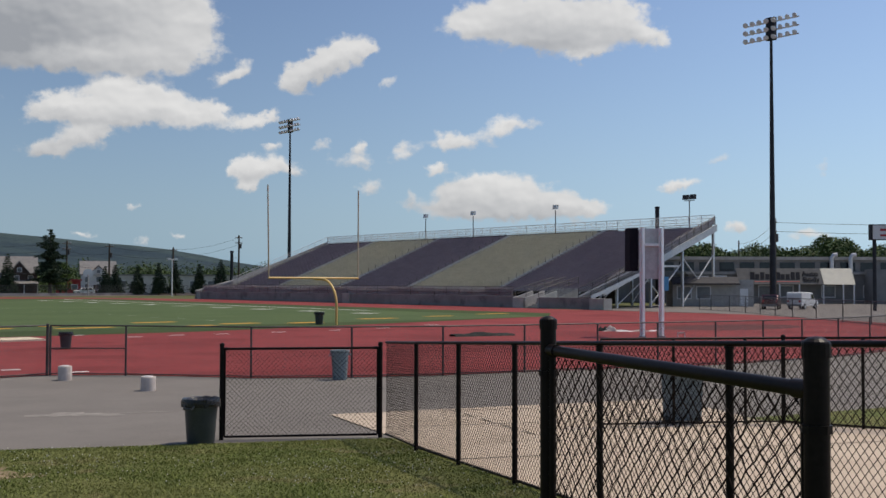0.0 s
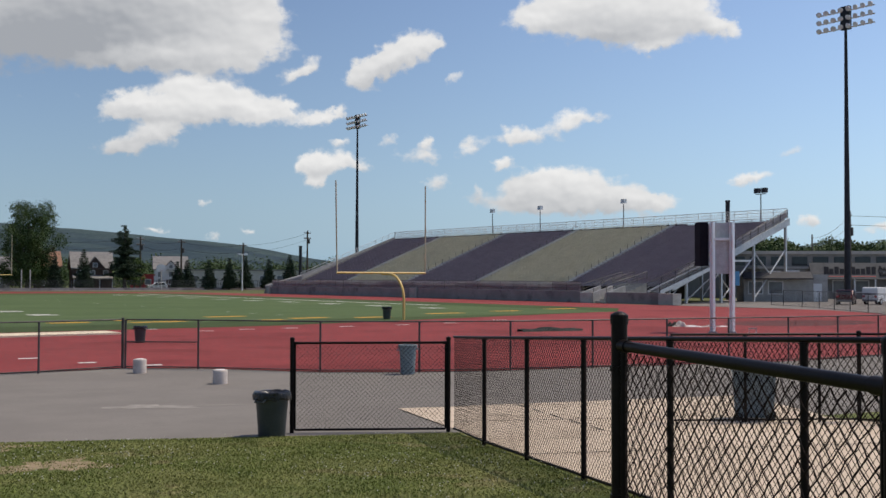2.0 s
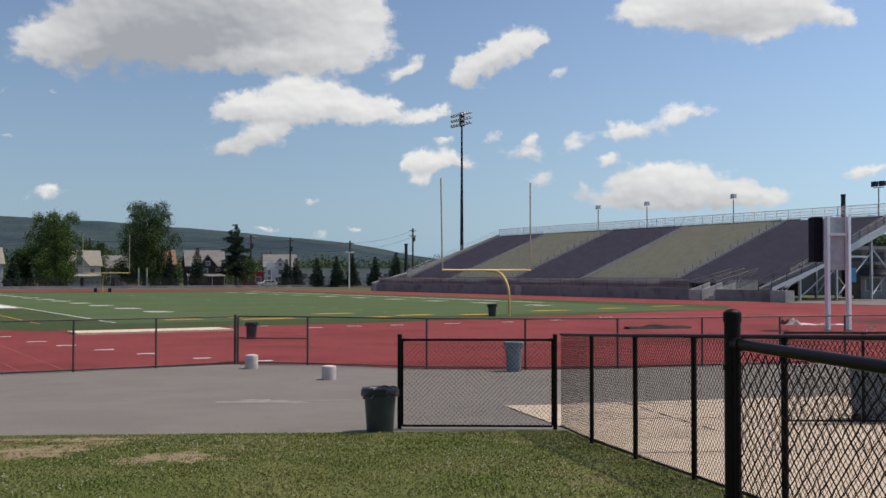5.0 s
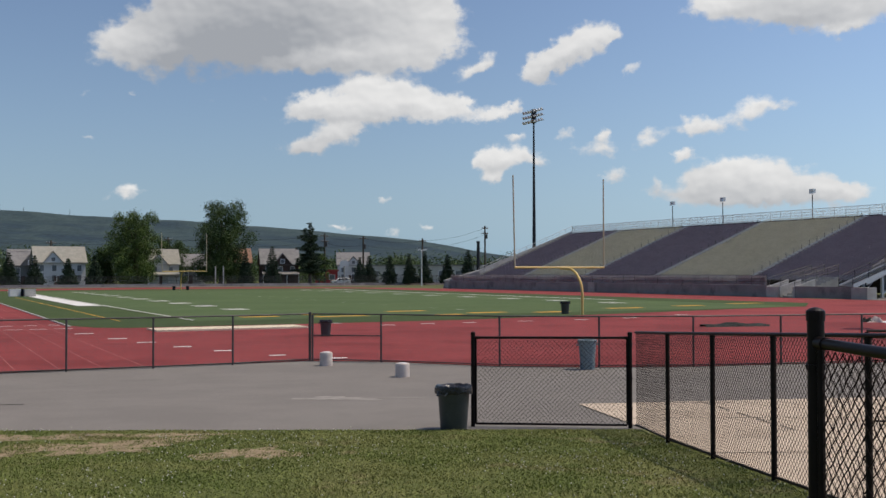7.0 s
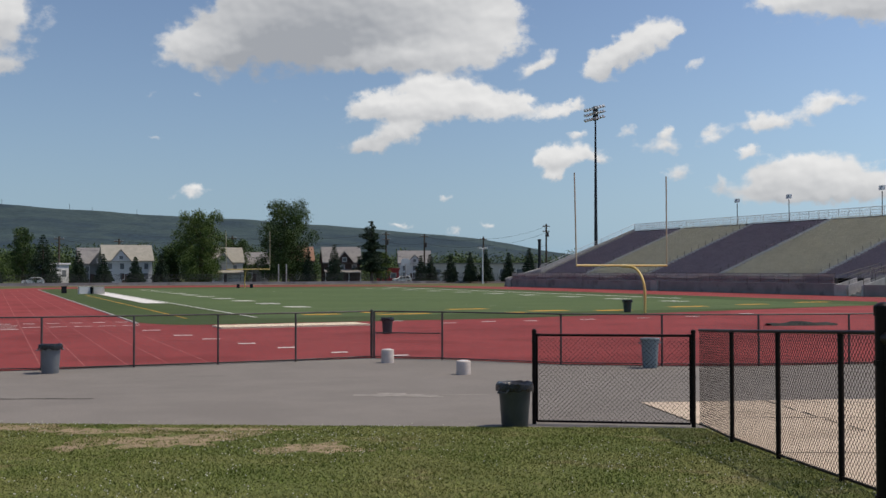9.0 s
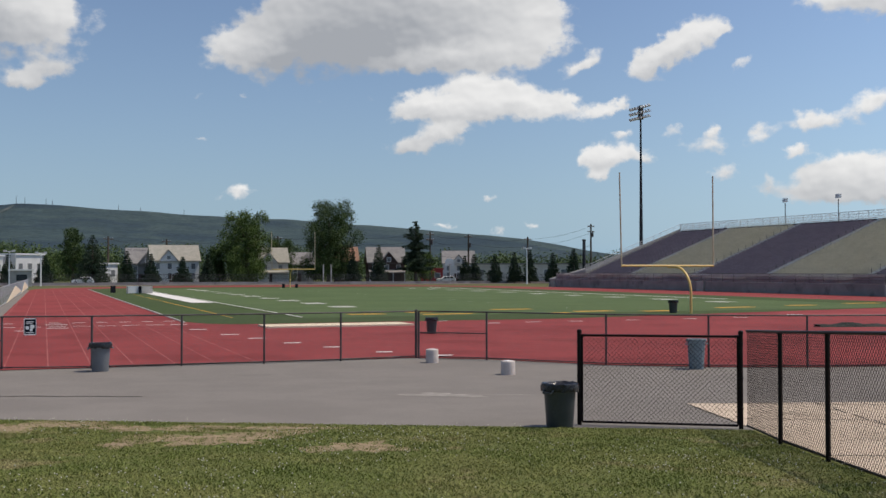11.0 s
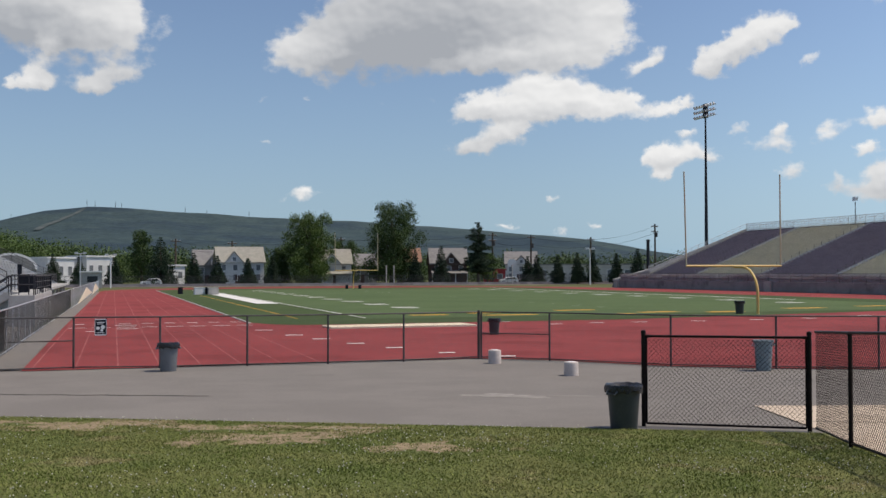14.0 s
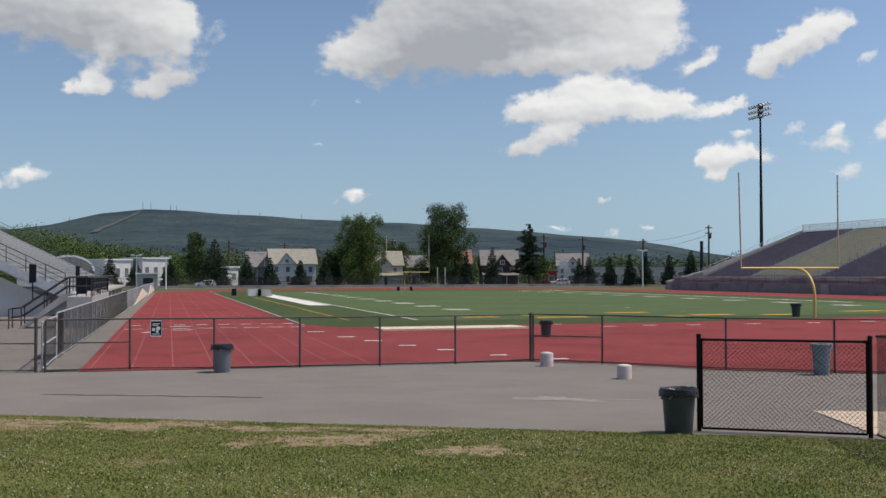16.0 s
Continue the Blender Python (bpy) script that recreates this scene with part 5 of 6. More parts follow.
for i in range(n):
    g = Geo()
    vv = []
    for j in range(5):
        for k in range(4):
            vv.append((-0.045 - 0.02 * math.sin(math.pi * j / 4) * math.sin(math.pi * k / 3), 0.04 + 2.36 * j / 4, 0.12 + 1.34 * k / 3))
    g.add(vv, [(j * 4 + k, j * 4 + 4 + k, j * 4 + 5 + k, j * 4 + 1 + k) for j in range(4) for k in range(3)])
    part("windscreen_panel", g, M_SCREEN, scr)
g = Geo()
strands(g, (0.03, 0.0), (0.03, 48.8), 0.1, 1.48, 0.1, 1.48, 0.0718, 0.0016)
tagged(part("chain_link_mesh", g, M_WIRE, scr), kind="stuff")
# pale triangles added in place of bays that lack the dark screen
for tri in (((61.4, 0.03), (84.0, 1.25), (106.0, 0.3)), ((107.0, 0.03), (122.0, 1.3), (145.0, 0.3))):
    g = Geo()
    g.add([(x, y, z) for x in (0.06, 0.1) for y, z in tri], [(0, 2, 1), (3, 4, 5), (0, 1, 4, 3), (1, 2, 5, 4), (2, 0, 3, 5)])
    part("pale_sheet", g, M_SAND, scr, "pale triangle standing for a gap torn in the dark screen")
ent = thing("gate_frame", "small galvanised pipe gate at the track corner", "gate", pose(-3.3, 31.85, 0))
g = Geo()
for p in ([(0, 0, 0.1), (0, 0, 1.4)], [(-0.05, 4.7, 0.1), (-0.05, 4.7, 1.5)], [(0, 0, 1.4), (-0.05, 4.7, 1.4)], [(0, 0, 0.1), (-0.05, 4.7, 0.1)], [(0, 0, 0.75), (-0.05, 4.7, 0.75)]):
    g.path(p, 0.026, 8)
part("pipe_frame", g, M_GALVLIGHT, ent, "", True)
g = Geo()
strands(g, (0.0, 0.0), (-0.05, 4.7), 0.1, 1.4, 0.1, 1.4, 0.0718, 0.0017)
tagged(part("chain_link_mesh", g, M_WIRE, ent), kind="stuff")

# ---- the far end of the ground ----
far = thing("far_fence", "low grey chain-link fence along the far end", "fence", pose(-20, 221, 0))
g = Geo()
g.box(0, 0, 0, 135, 0.25, 0.55)
part("low_wall", g, M_STANDWALL, far, "low stained concrete wall")
g = Geo()
for i in range(46):
    g.tube((3.0 * i, 0.1, 0.5), (3.0 * i, 0.1, 2.1), 0.035, None, 6)
tagged(part("post", g, M_MAST, far), kind="stuff")
g = Geo()
for z in (1.3, 2.1):
    g.tube((0, 0.1, z), (135, 0.1, z), 0.03, None, 6)
part("rail", g, M_MAST, far)
g = Geo()
strands(g, (0, 0.1), (135, 0.1), 0.5, 2.1, 0.5, 2.1, 0.22, 0.006)
tagged(part("chain_link_mesh", g, M_WIRE, far), kind="stuff")
sheet("far_road", [(-60, 214), (120, 214), (140, 226), (-60, 226)], 0.01, M_ROADDUST, "dusty grey-brown service road behind the track", "road")

for x, y, w, m in ((8.9, 139.5, 0.5, M_SIGNBLACK), (10.9, 135.0, 1.3, M_WHITEPAINT), (12.5, 134.4, 1.3, M_GREYCON), (11.8, 134.8, 0.4, M_SIGNBLACK)):
    b = thing("equipment_box", "boxy equipment case standing beside the field", "equipment box", pose(x, y, 0.03, 0, 0, 8), "equipment boxes")
    g = Geo()
    g.slab([(-w / 2, 0.03), (w / 2, 0.03), (w / 2 - 0.03, 0.82), (-w / 2 + 0.03, 0.82)], "y", -0.4, 0.4)
    part("case", g, m, b)
    g = Geo()
    g.box(-w / 2 - 0.02, -0.42, 0.82, w / 2 + 0.02, 0.42, 0.9)
    part("lid", g, m, b)
pads = thing("post_pad", "dark padding round the far goal's foot", "post pad", pose(FX, END + 2.6, 0.03))
for dx in (-1.1, 1.1):
    g = Geo()
    g.box(dx - 0.2, -0.2, 0, dx + 0.2, 0.2, 0.65)
    part("pad", g, M_SIGNBLACK, pads)
for x in (57.5, 59.2):
    q = thing("white_post", "plain pale steel post behind the goal", "post", pose(x, 222.5, 0), "pale posts")
    g = Geo()
    g.lathe([(0.14, 0), (0.14, 4.2), (0.002, 4.25)], 8)
    part("shaft", g, M_GREYCON, q)


def twin_lamp(x, y, h, material, label):
    p = thing("lamp_post", label, "lamp post", pose(x, y, 0), "lamp posts")
    g = Geo()
    g.tube((0, 0, 0), (0, 0, h), 0.16, 0.11, 8)
    part("pole", g, material, p, "", True)
    for s in (-1, 1):
        g = Geo()
        g.slab([(-0.3, -0.25), (0.3, -0.15), (0.3, 0.2), (-0.3, 0.15)], "y", -0.3, 0.3)
        q = part("lamp_head", g, M_LAMPGREY, p)
        q.location = (0.75 * s, 0, h + 0.1)
    g = Geo()
    g.tube((-0.8, 0, h), (0.8, 0, h), 0.06, None, 6)
    part("arm", g, material, p)


twin_lamp(97.5, 205.0, 7.6, M_WHITEPAINT, "white pole with twin floodlights by the track")
twin_lamp(0.6, 208.0, 6.1, M_WHITEPAINT, "white lamp pole at the end of the straight")
twin_lamp(-4.9, 214.0, 6.5, M_GALVLIGHT, "grey lamp pole beside the bleachers")
hoop = thing("basketball_hoop", "white basketball backboard on a grey pole", "basketball hoop", pose(84.5, 217.0, 0, 0, 0, -20))
g = Geo()
g.tube((0, 0, 0), (0, 0, 4.2), 0.14, None, 8)
part("pole", g, M_GREYCON, hoop)
g = Geo()
g.prism([(-1.0, 3.9), (1.0, 3.9), (1.0, 5.0), (0.6, 5.5), (-0.6, 5.5), (-1.0, 5.0)], -0.1, -0.02)
q = part("backboard", g, M_WHITEPAINT, hoop, "white fan-shaped backboard")
q.matrix_local = pose(0, 0, 0, 90, 0, 0)
g = Geo()
g.path([(-0.25, -0.2, 4.3), (-0.25, -0.7, 4.3), (0.25, -0.7, 4.3), (0.25, -0.2, 4.3)], 0.03, 6)
part("rim", g, M_RED, hoop)


def utility_pole(x, y, h, r=0.17, arms=1, turn=0.0):
    p = thing("utility_pole", "dark wooden utility pole with crossarm", "utility pole", pose(x, y, 0, 0, 0, turn), "utility poles")
    g = Geo()
    g.tube((0, 0, 0), (0, 0, h), r * 1.15, r * 0.8, 8)
    part("pole", g, M_BARK, p, "", True)
    for k in range(arms):
        g = Geo()
        g.box(-1.2, -0.07, h - 0.7 - 1.3 * k, 1.2, 0.07, h - 0.52 - 1.3 * k)
        a = part("crossarm", g, M_BARK, p)
        for dx in (-1.05, -0.4, 0.4, 1.05):
            g = Geo()
            g.lathe([(0.05, 0), (0.08, 0.1), (0.05, 0.22), (0.002, 0.24)], 6, (dx, 0, h - 0.52 - 1.3 * k))
            part("insulator", g, M_LAMPGREY, a)
    if h > 11.5:
        g = Geo()
        g.tube((0.35, -0.2, h - 3.2), (0.35, -0.2, h - 2.1), 0.28, None, 8)
        part("transformer", g, M_GALV, p)


POLES = [(56.0, 262.0, 11.6), (89.9, 244.0, 12.4), (98.4, 240.0, 11.8), (109.8, 230.4, 11.0), (127.4, 231.2, 14.4), (29.0, 262.0, 10.5), (15.6, 262.0, 11.0)]
for x, y, h in POLES:
    utility_pole(x, y, h, 0.24, 2 if h > 12 else 1, 20)
utility_pole(126.0, 81.4, 11.7, 0.16, 2, 40)
utility_pole(164.5, 113.8, 10.7, 0.16, 1, 30)


def cable(a, b, sag):
    c = new("overhead_cable", bpy.data.curves.new("overhead_cable", "CURVE"))
    c.data.dimensions = "3D"
    c.data.bevel_depth, c.data.bevel_resolution = 0.025, 0
    s = c.data.splines.new("POLY")
    s.points.add(12)
    for i in range(13):
        t = i / 12
        s.points[i].co = (*(Vector(a).lerp(Vector(b), t) - Vector((0, 0, sag * 4 * t * (1 - t)))), 1)
    c.data.materials.append(M_MAST)
    tagged(c, "thin dark overhead cable between utility poles", "cable", "overhead cables")


order = [(15.6, 262.0, 10.4), (29.0, 262.0, 9.9), (56.0, 262.0, 11.0), (89.9, 244.0, 11.8), (98.4, 240.0, 11.2), (109.8, 230.4, 10.4), (127.4, 231.2, 13.8)]
for a, b in zip(order, order[1:]):
    for dz in (0.0, -1.6, -4.6):
        cable((a[0], a[1], a[2] + dz), (b[0], b[1], b[2] + dz), 0.7)
for dz in (0.0, -1.2):
    cable((126.0, 81.4, 11.1 + dz), (164.5, 113.8, 10.1 + dz), 0.8)
    cable((126.0, 81.4, 11.1 + dz), (152.0, 40.0, 11.5 + dz), 0.8)
chim = thing("factory_chimney", "dark slim chimney rising behind low roofs", "chimney", pose(139.5, 257.0, 0))
g = Geo()
g.tube((0, 0, 0), (0, 0, 11.4), 0.5, 0.42, 12)
part("shaft", g, M_MAST, chim, "", True)
g = Geo()
g.lathe([(0.42, 11.0), (0.52, 11.1), (0.52, 11.4), (0.35, 11.45)], 12)
part("rim", g, M_MAST, chim)

# ---- houses ----


def window_part(parent, x, y, z, w, h):
    g = Geo()
    g.box(x - w / 2 - 0.12, y - 0.06, z - 0.12, x + w / 2 + 0.12, y + 0.02, z)
    g.box(x - w / 2 - 0.12, y - 0.06, z + h, x + w / 2 + 0.12, y + 0.02, z + h + 0.12)
    for s in (-1, 1):
        g.box(x + s * (w / 2 + 0.06) - 0.06, y - 0.06, z, x + s * (w / 2 + 0.06) + 0.06, y + 0.02, z + h)
    f = part("window", g, M_WHITEPAINT, parent)
    g = Geo()
    g.box(x - w / 2, y - 0.03, z, x + w / 2, y + 0.03, z + h)
    part("pane", g, M_PANE, f)


def house(x, y, w, d, eave, ridge, wall, roof, label, turn=0.0, dormer=None, porch=False, chimney=False):
    """A two-storey house, ridge along its front; local -y faces the field."""
    h = thing("house", label, "house", pose(x, y, 0, 0, 0, turn), "houses beyond the field")
    g = Geo()
    g.box(-w / 2, 0, 0, w / 2, d, eave)
    g.slab([(0, eave), (d, eave), (d / 2, ridge - 0.15)], "x", -w / 2, w / 2)
    part("wall", g, wall, h)
    g = Geo()
    g.slab([(-0.45, eave - 0.15), (d / 2, ridge), (d / 2, ridge - 0.2), (-0.45, eave - 0.4)], "x", -w / 2 - 0.4, w / 2 + 0.4)
    g.slab([(d + 0.45, eave - 0.15), (d + 0.45, eave - 0.4), (d / 2, ridge - 0.2), (d / 2, ridge)], "x", -w / 2 - 0.4, w / 2 + 0.4)
    rf = part("roof", g, roof, h)
    if dormer is not None:
        dw, dh = 4.4, (ridge - eave) * 0.68
        g = Geo()
        g.slab([(dormer - dw / 2, eave - 0.3), (dormer + dw / 2, eave - 0.3), (dormer, eave + dh - 0.3)], "y", -0.5, d / 2)
        part("gable", g, wall, h)
        g = Geo()
        g.slab([(dormer - dw / 2 - 0.3, eave - 0.5), (dormer, eave + dh), (dormer, eave + dh - 0.2), (dormer - dw / 2 - 0.3, eave - 0.7)], "y", -0.75, d / 2)
        g.slab([(dormer + dw / 2 + 0.3, eave - 0.5), (dormer + dw / 2 + 0.3, eave - 0.7), (dormer, eave + dh - 0.2), (dormer, eave + dh)], "y", -0.75, d / 2)
        part("gable_roof", g, roof, h)
        window_part(h, dormer, -0.52, eave + 0.1, 0.8, 0.8)
    if porch:
        g = Geo()
        g.slab([(-2.2, 2.5), (0, 3.2), (0, 3.0), (-2.2, 2.3)], "x", -w / 2, w / 2)
        part("porch_roof", g, roof, h)
        for k in range(4):
            g = Geo()
            px = -w / 2 + 0.2 + (w - 0.4) * k / 3
            g.box(px - 0.09, -2.1, 0, px + 0.09, -1.92, 2.4)
            part("porch_post", g, M_WHITEPAINT, h)
    if chimney:
        g = Geo()
        g.box(w * 0.2, d / 2 - 0.4, ridge - 0.8, w * 0.2 + 0.7, d / 2 + 0.3, ridge + 1.0)
        part("chimney", g, M_BROWNWALL, rf)
    k = max(2, int(w / 2.6))
    for i in range(k):
        px = -w / 2 + w * (i + 0.5) / k
        window_part(h, px, 0, eave - 2.1, 0.9, 1.3)
        if not porch:
            window_part(h, px, 0, 1.0, 0.9, 1.4)
    g = Geo()
    g.box(-w * 0.08 - 0.5, -0.05, 0.1, -w * 0.08 + 0.5, 0.02, 2.2)
    part("door", g, M_BROWNWALL, h)


house(29.6, 249.0, 10.6, 8.5, 5.4, 8.9, M_SIDING, M_ROOFTAN, "white two-storey house with tan shingle roof", dormer=-1.6)
house(23.2, 259.0, 6.6, 8.0, 4.8, 8.4, M_GREYSIDING, M_ROOFGREY, "grey house with a dark shingle roof", dormer=1.0)
house(51.4, 246.0, 7.2, 8.0, 5.0, 8.4, M_SIDING, M_ROOFTAN, "small white house with a porch and tan roof", -5, dormer=-1.0, porch=True)
house(69.5, 246.0, 5.0, 8.0, 5.4, 8.7, M_BROWNWALL, M_ROOFRUST, "brown house with a rust-coloured roof", -10, chimney=True)
house(77.4, 240.0, 8.6, 8.0, 5.0, 8.6, M_BROWNWALL, M_ROOFGREY, "dark brown house with a grey roof and porch", -12, dormer=0.5, porch=True)
house(103.0, 258.0, 8.0, 8.0, 5.0, 8.2, M_SIDING, M_ROOFGREY, "pale house between the conifers", -20, dormer=0.0)
house(62.0, 262.0, 6.0, 8.0, 4.6, 7.6, M_GREYSIDING, M_ROOFGREY, "grey house behind the tall trees", -6)


def low_block(x, y, w, d, h, material, label, turn=0.0, roof=None, shutters=3):
    b = thing("low_building", label, "building", pose(x, y, 0, 0, 0, turn), "low buildings")
    g = Geo()
    g.box(-w / 2, 0, 0, w / 2, d, h)
    part("wall", g, material, b)
    g = Geo()
    g.box(-w / 2 - 0.3, -0.3, h, w / 2 + 0.3, d + 0.3, h + 0.35)
    part("roof", g, roof or M_GREYCON, b)
    for i in range(shutters):
        px = -w / 2 + w * (i + 0.5) / shutters
        window_part(b, px, 0, h * 0.35, w / shutters * 0.45, h * 0.35)


low_block(-10.2, 262.0, 7.0, 8.0, 6.2, M_SIDING, "white flat-roofed building past the bleachers", 36, M_WHITEPAINT)
low_block(-1.6, 266.0, 7.5, 8.0, 6.6, M_SIDING, "white flat-roofed building behind the pines", 36, M_WHITEPAINT)
low_block(15.4, 258.0, 5.0, 6.0, 4.4, M_SIDING, "small white shed beyond the road", 30, M_WHITEPAINT, 2)
low_block(92.6, 250.0, 5.5, 6.0, 3.2, M_RED, "low red roadside building", -20, M_RED, 2)
low_block(131.0, 262.0, 42.0, 16.0, 4.6, M_CREAMWALL, "long low grey industrial building", -28, M_ROOFGREY, 9)
low_block(-27.0, 262.0, 11.0, 8.0, 5.4, M_SIDING, "white trailer building behind the bleachers", shutters=4)
arch = thing("arched_hall", "white arched hall roof behind the bleachers", "arched hall", pose(-19.0, 236.0, 0, 0, 0, 8))
g = Geo()
prof = [(-5.2, 3.6)] + [(5.2 * math.cos(math.pi * (1 - k / 12)), 3.6 + 3.4 * math.sin(math.pi * k / 12)) for k in range(1, 12)] + [(5.2, 3.6)]
g.slab(prof, "y", 0, 22)
part("roof", g, M_WHITEPAINT, arch, "white arched roof")
g = Geo()
g.box(-5.0, 0.2, 0, 5.0, 21.8, 3.6)
part("wall", g, M_GREYSIDING, arch)
g = Geo()
g.slab([(u * 0.92, 3.5 + (z - 3.6) * 0.9) for u, z in prof], "y", -0.03, 0.05)
part("front_panel", g, M_GREYSIDING, arch)
booth = thing("ticket_booth", "small grey flat-roofed booth beside the track", "booth", pose(-1.9, 205.0, 0))
g = Geo()
g.box(-2.6, 0, 0, 1.0, 4, 2.9)
part("wall", g, M_GREYCON, booth)
g = Geo()
g.box(-3.0, -0.4, 2.9, 1.4, 4.4, 3.15)
part("roof", g, M_WHITEPAINT, booth)
g = Geo()
g.box(-1.6, -0.04, 1.1, 0.2, 0.0, 2.2)
part("hatch", g, M_GLASS, booth)


def car(x, y, z, turn, body_mat, label, van=False, name="car", scale=1.0):
    c = thing(name, label, "car", pose(x, y, z, 0, 0, turn))
    g = Geo()
    if van:
        low = [(-2.2, 0.35), (2.2, 0.35), (2.25, 0.75), (2.05, 1.0), (1.35, 1.12), (0.75, 1.78), (0.5, 1.85), (-2.05, 1.9), (-2.2, 1.7)]
    else:
        low = [(-2.2, 0.35), (2.2, 0.35), (2.25, 0.8), (2.05, 0.98), (1.1, 1.05), (0.4, 1.55), (-1.5, 1.62), (-2.05, 1.15), (-2.22, 0.95)]
    g.slab(low, "y", -0.86, 0.86)
    ob = part("body", g, body_mat, c)
    bev = ob.modifiers.new("soft_edges", "BEVEL")
    bev.width, bev.segments = 0.07, 2
    g = Geo()
    wins = ([(0.25, 1.2), (1.2, 1.15), (0.72, 1.68), (0.25, 1.7)],) if van else ([(0.1, 1.08), (1.0, 1.08), (0.42, 1.47), (0.1, 1.49)], [(-1.6, 1.1), (-0.1, 1.08), (-0.1, 1.49), (-1.4, 1.53)])
    for s in (-1, 1):
        for wpoly in wins:
            g = Geo()
            g.slab(wpoly, "y", s * 0.865 - 0.01, s * 0.865 + 0.01)
            part("side_window", g, M_GLASS, c)
    g = Geo()
    g.slab([(-2.26, 1.1), (-2.2, 1.1), (-2.0, 1.55), (-2.06, 1.55)], "y", -0.65, 0.65)
    part("rear_window", g, M_GLASS, c)
    for sx in (-1.4, 1.4):
        for sy in (-0.8, 0.8):
            g = Geo()
            g.tube((sx, sy - 0.1, 0.33), (sx, sy + 0.1, 0.33), 0.33, None, 16)
            w = part("wheel", g, M_TYRE, c)
            g = Geo()
            g.tube((sx, sy - 0.115, 0.33), (sx, sy + 0.115, 0.33), 0.19, None, 10)
            part("rim", g, M_LAMPGREY, w)
    for sy in (-0.66, 0.66):
        g = Geo()
        g.box(-2.27, sy - 0.12, 0.8, -2.2, sy + 0.12, 1.0)
        part("tail_light", g, M_RED, c)
        g = Geo()
        g.box(2.16, sy - 0.16, 0.68, 2.25, sy + 0.16, 0.84)
        part("headlight", g, M_LAMPGLASS, c)
    for x0, x1 in ((-2.3, -2.18), (2.18, 2.3)):
        g = Geo()
        g.box(x0, -0.8, 0.36, x1, 0.8, 0.56)
        part("bumper", g, M_CANGREY, c)


car(103.2, 67.2, 0.0, 28, M_MAROON, "dark maroon hatchback parked in the car park")
car(106.5, 65.4, 0.0, 8, M_WHITEPAINT, "white panel van parked in the car park", True, "van")
car(91.0, 236.0, 0.0, 170, M_WHITEPAINT, "white car parked near the houses")
car(9.0, 236.0, 0.0, 175, M_WHITEPAINT, "pale car parked beyond the far fence")

# ---- workshop building past the grandstand ----
shop = thing("workshop_building", "low grey motor workshop with signed awning", "workshop", pose(97.3, 116.8, 0, 0, 0, -39.8))
g = Geo()
g.box(35.0, 0, 0, 76.0, 14, 4.2)
part("wall", g, M_GREYSIDING, shop, "grey block front wall")
g = Geo()
g.box(28.0, 6, 0, 80.0, 26, 6.4)
part("rear_hall", g, M_GREYSIDING, shop, "long grey rear hall")
g = Geo()
g.box(27.5, 5.6, 6.4, 80.5, 26.5, 6.85)
part("hall_roof", g, M_GREYCON, shop)
g = Geo()
g.box(34.6, -0.4, 4.2, 76.4, 6, 4.5)
part("front_roof", g, M_GREYCON, shop)
for i in range(17):
    g = Geo()
    g.box(29.0 + 3.0 * i, 5.9, 4.75, 31.2 + 3.0 * i, 5.98, 6.0)
    part("hall_window", g, M_GLASS, shop)
for px in (57.5, 60.3):
    g = Geo()
    g.path([(px, 5.4, 4.4), (px, 5.4, 6.7), (px + 0.3, 5.4, 7.1), (px + 0.8, 5.4, 7.15)], 0.32, 8)
    part("vent_duct", g, M_GALVLIGHT, shop, "", True)
g = Geo()
g.slab([(-1.9, 2.75), (-1.75, 2.75), (-0.05, 5.0), (-0.2, 5.05)], "x", 41.7, 53.7)
aw = part("sign_awning", g, M_AWNING, shop, "grey sloped awning with dark lettering")
g = Geo()
g.slab([(-1.9, 2.75), (-1.75, 2.75), (-0.05, 5.0), (-0.2, 5.05)], "x", 53.75, 58.2)
part("cream_awning", g, M_CREAM, shop, "cream sloped awning")
slope = math.degrees(math.atan2(5.05 - 2.75, 1.7))


def sign_text(body, x, v, size, name):
    c = bpy.data.curves.new(name, "FONT")
    c.body, c.size, c.align_x, c.extrude, c.offset = body, size, "LEFT", 0.01, 0.03
    c.materials.append(M_SIGNBLACK)
    ob = new(name, c)
    ob.parent = shop
    t = math.radians(slope)
    ob.matrix_local = pose(x, -1.99 + v * math.cos(t), 2.77 + v * math.sin(t), slope, 0, 0)
    return ob


sign_text("Auto", 50.9, 1.5, 1.15, "sign_lettering")
sign_text("Body", 50.9, 0.5, 1.15, "sign_lettering")
g = Geo()
t = math.radians(slope)
for k in range(10):
    x0, up = 43.3 + 0.72 * k, 2.15 if k in (0, 2, 5, 8, 9) else 1.8
    w = 0.66 if k in (0, 5) else 0.58
    p = [(xx + 0.16 * v, -1.94 + v * math.cos(t), 2.77 + v * math.sin(t)) for xx, v in ((x0, 0.85), (x0 + w, 0.85), (x0 + w, up), (x0, up))]
    g.add(p, [(0, 1, 2, 3)])
q = part("sign_bars", g, M_SIGNBLACK, aw, "dark bars in place of lettering")
g = Geo()
p = [(xx, -1.92 + v * math.cos(t), 2.77 + v * math.sin(t)) for xx, v in ((44.0, 0.42), (50.4, 0.42), (50.4, 0.52), (44.0, 0.52))]
g.add(p, [(0, 1, 2, 3)])
part("sign_underline", g, M_RED, aw, "thin red rule")
for px in (47.5, 50.3, 53.7, 56.5, 58.0):
    g = Geo()
    g.box(px - 0.09, -1.85, 0, px + 0.09, -1.67, 2.8)
    part("awning_post", g, M_WHITEPAINT, shop)
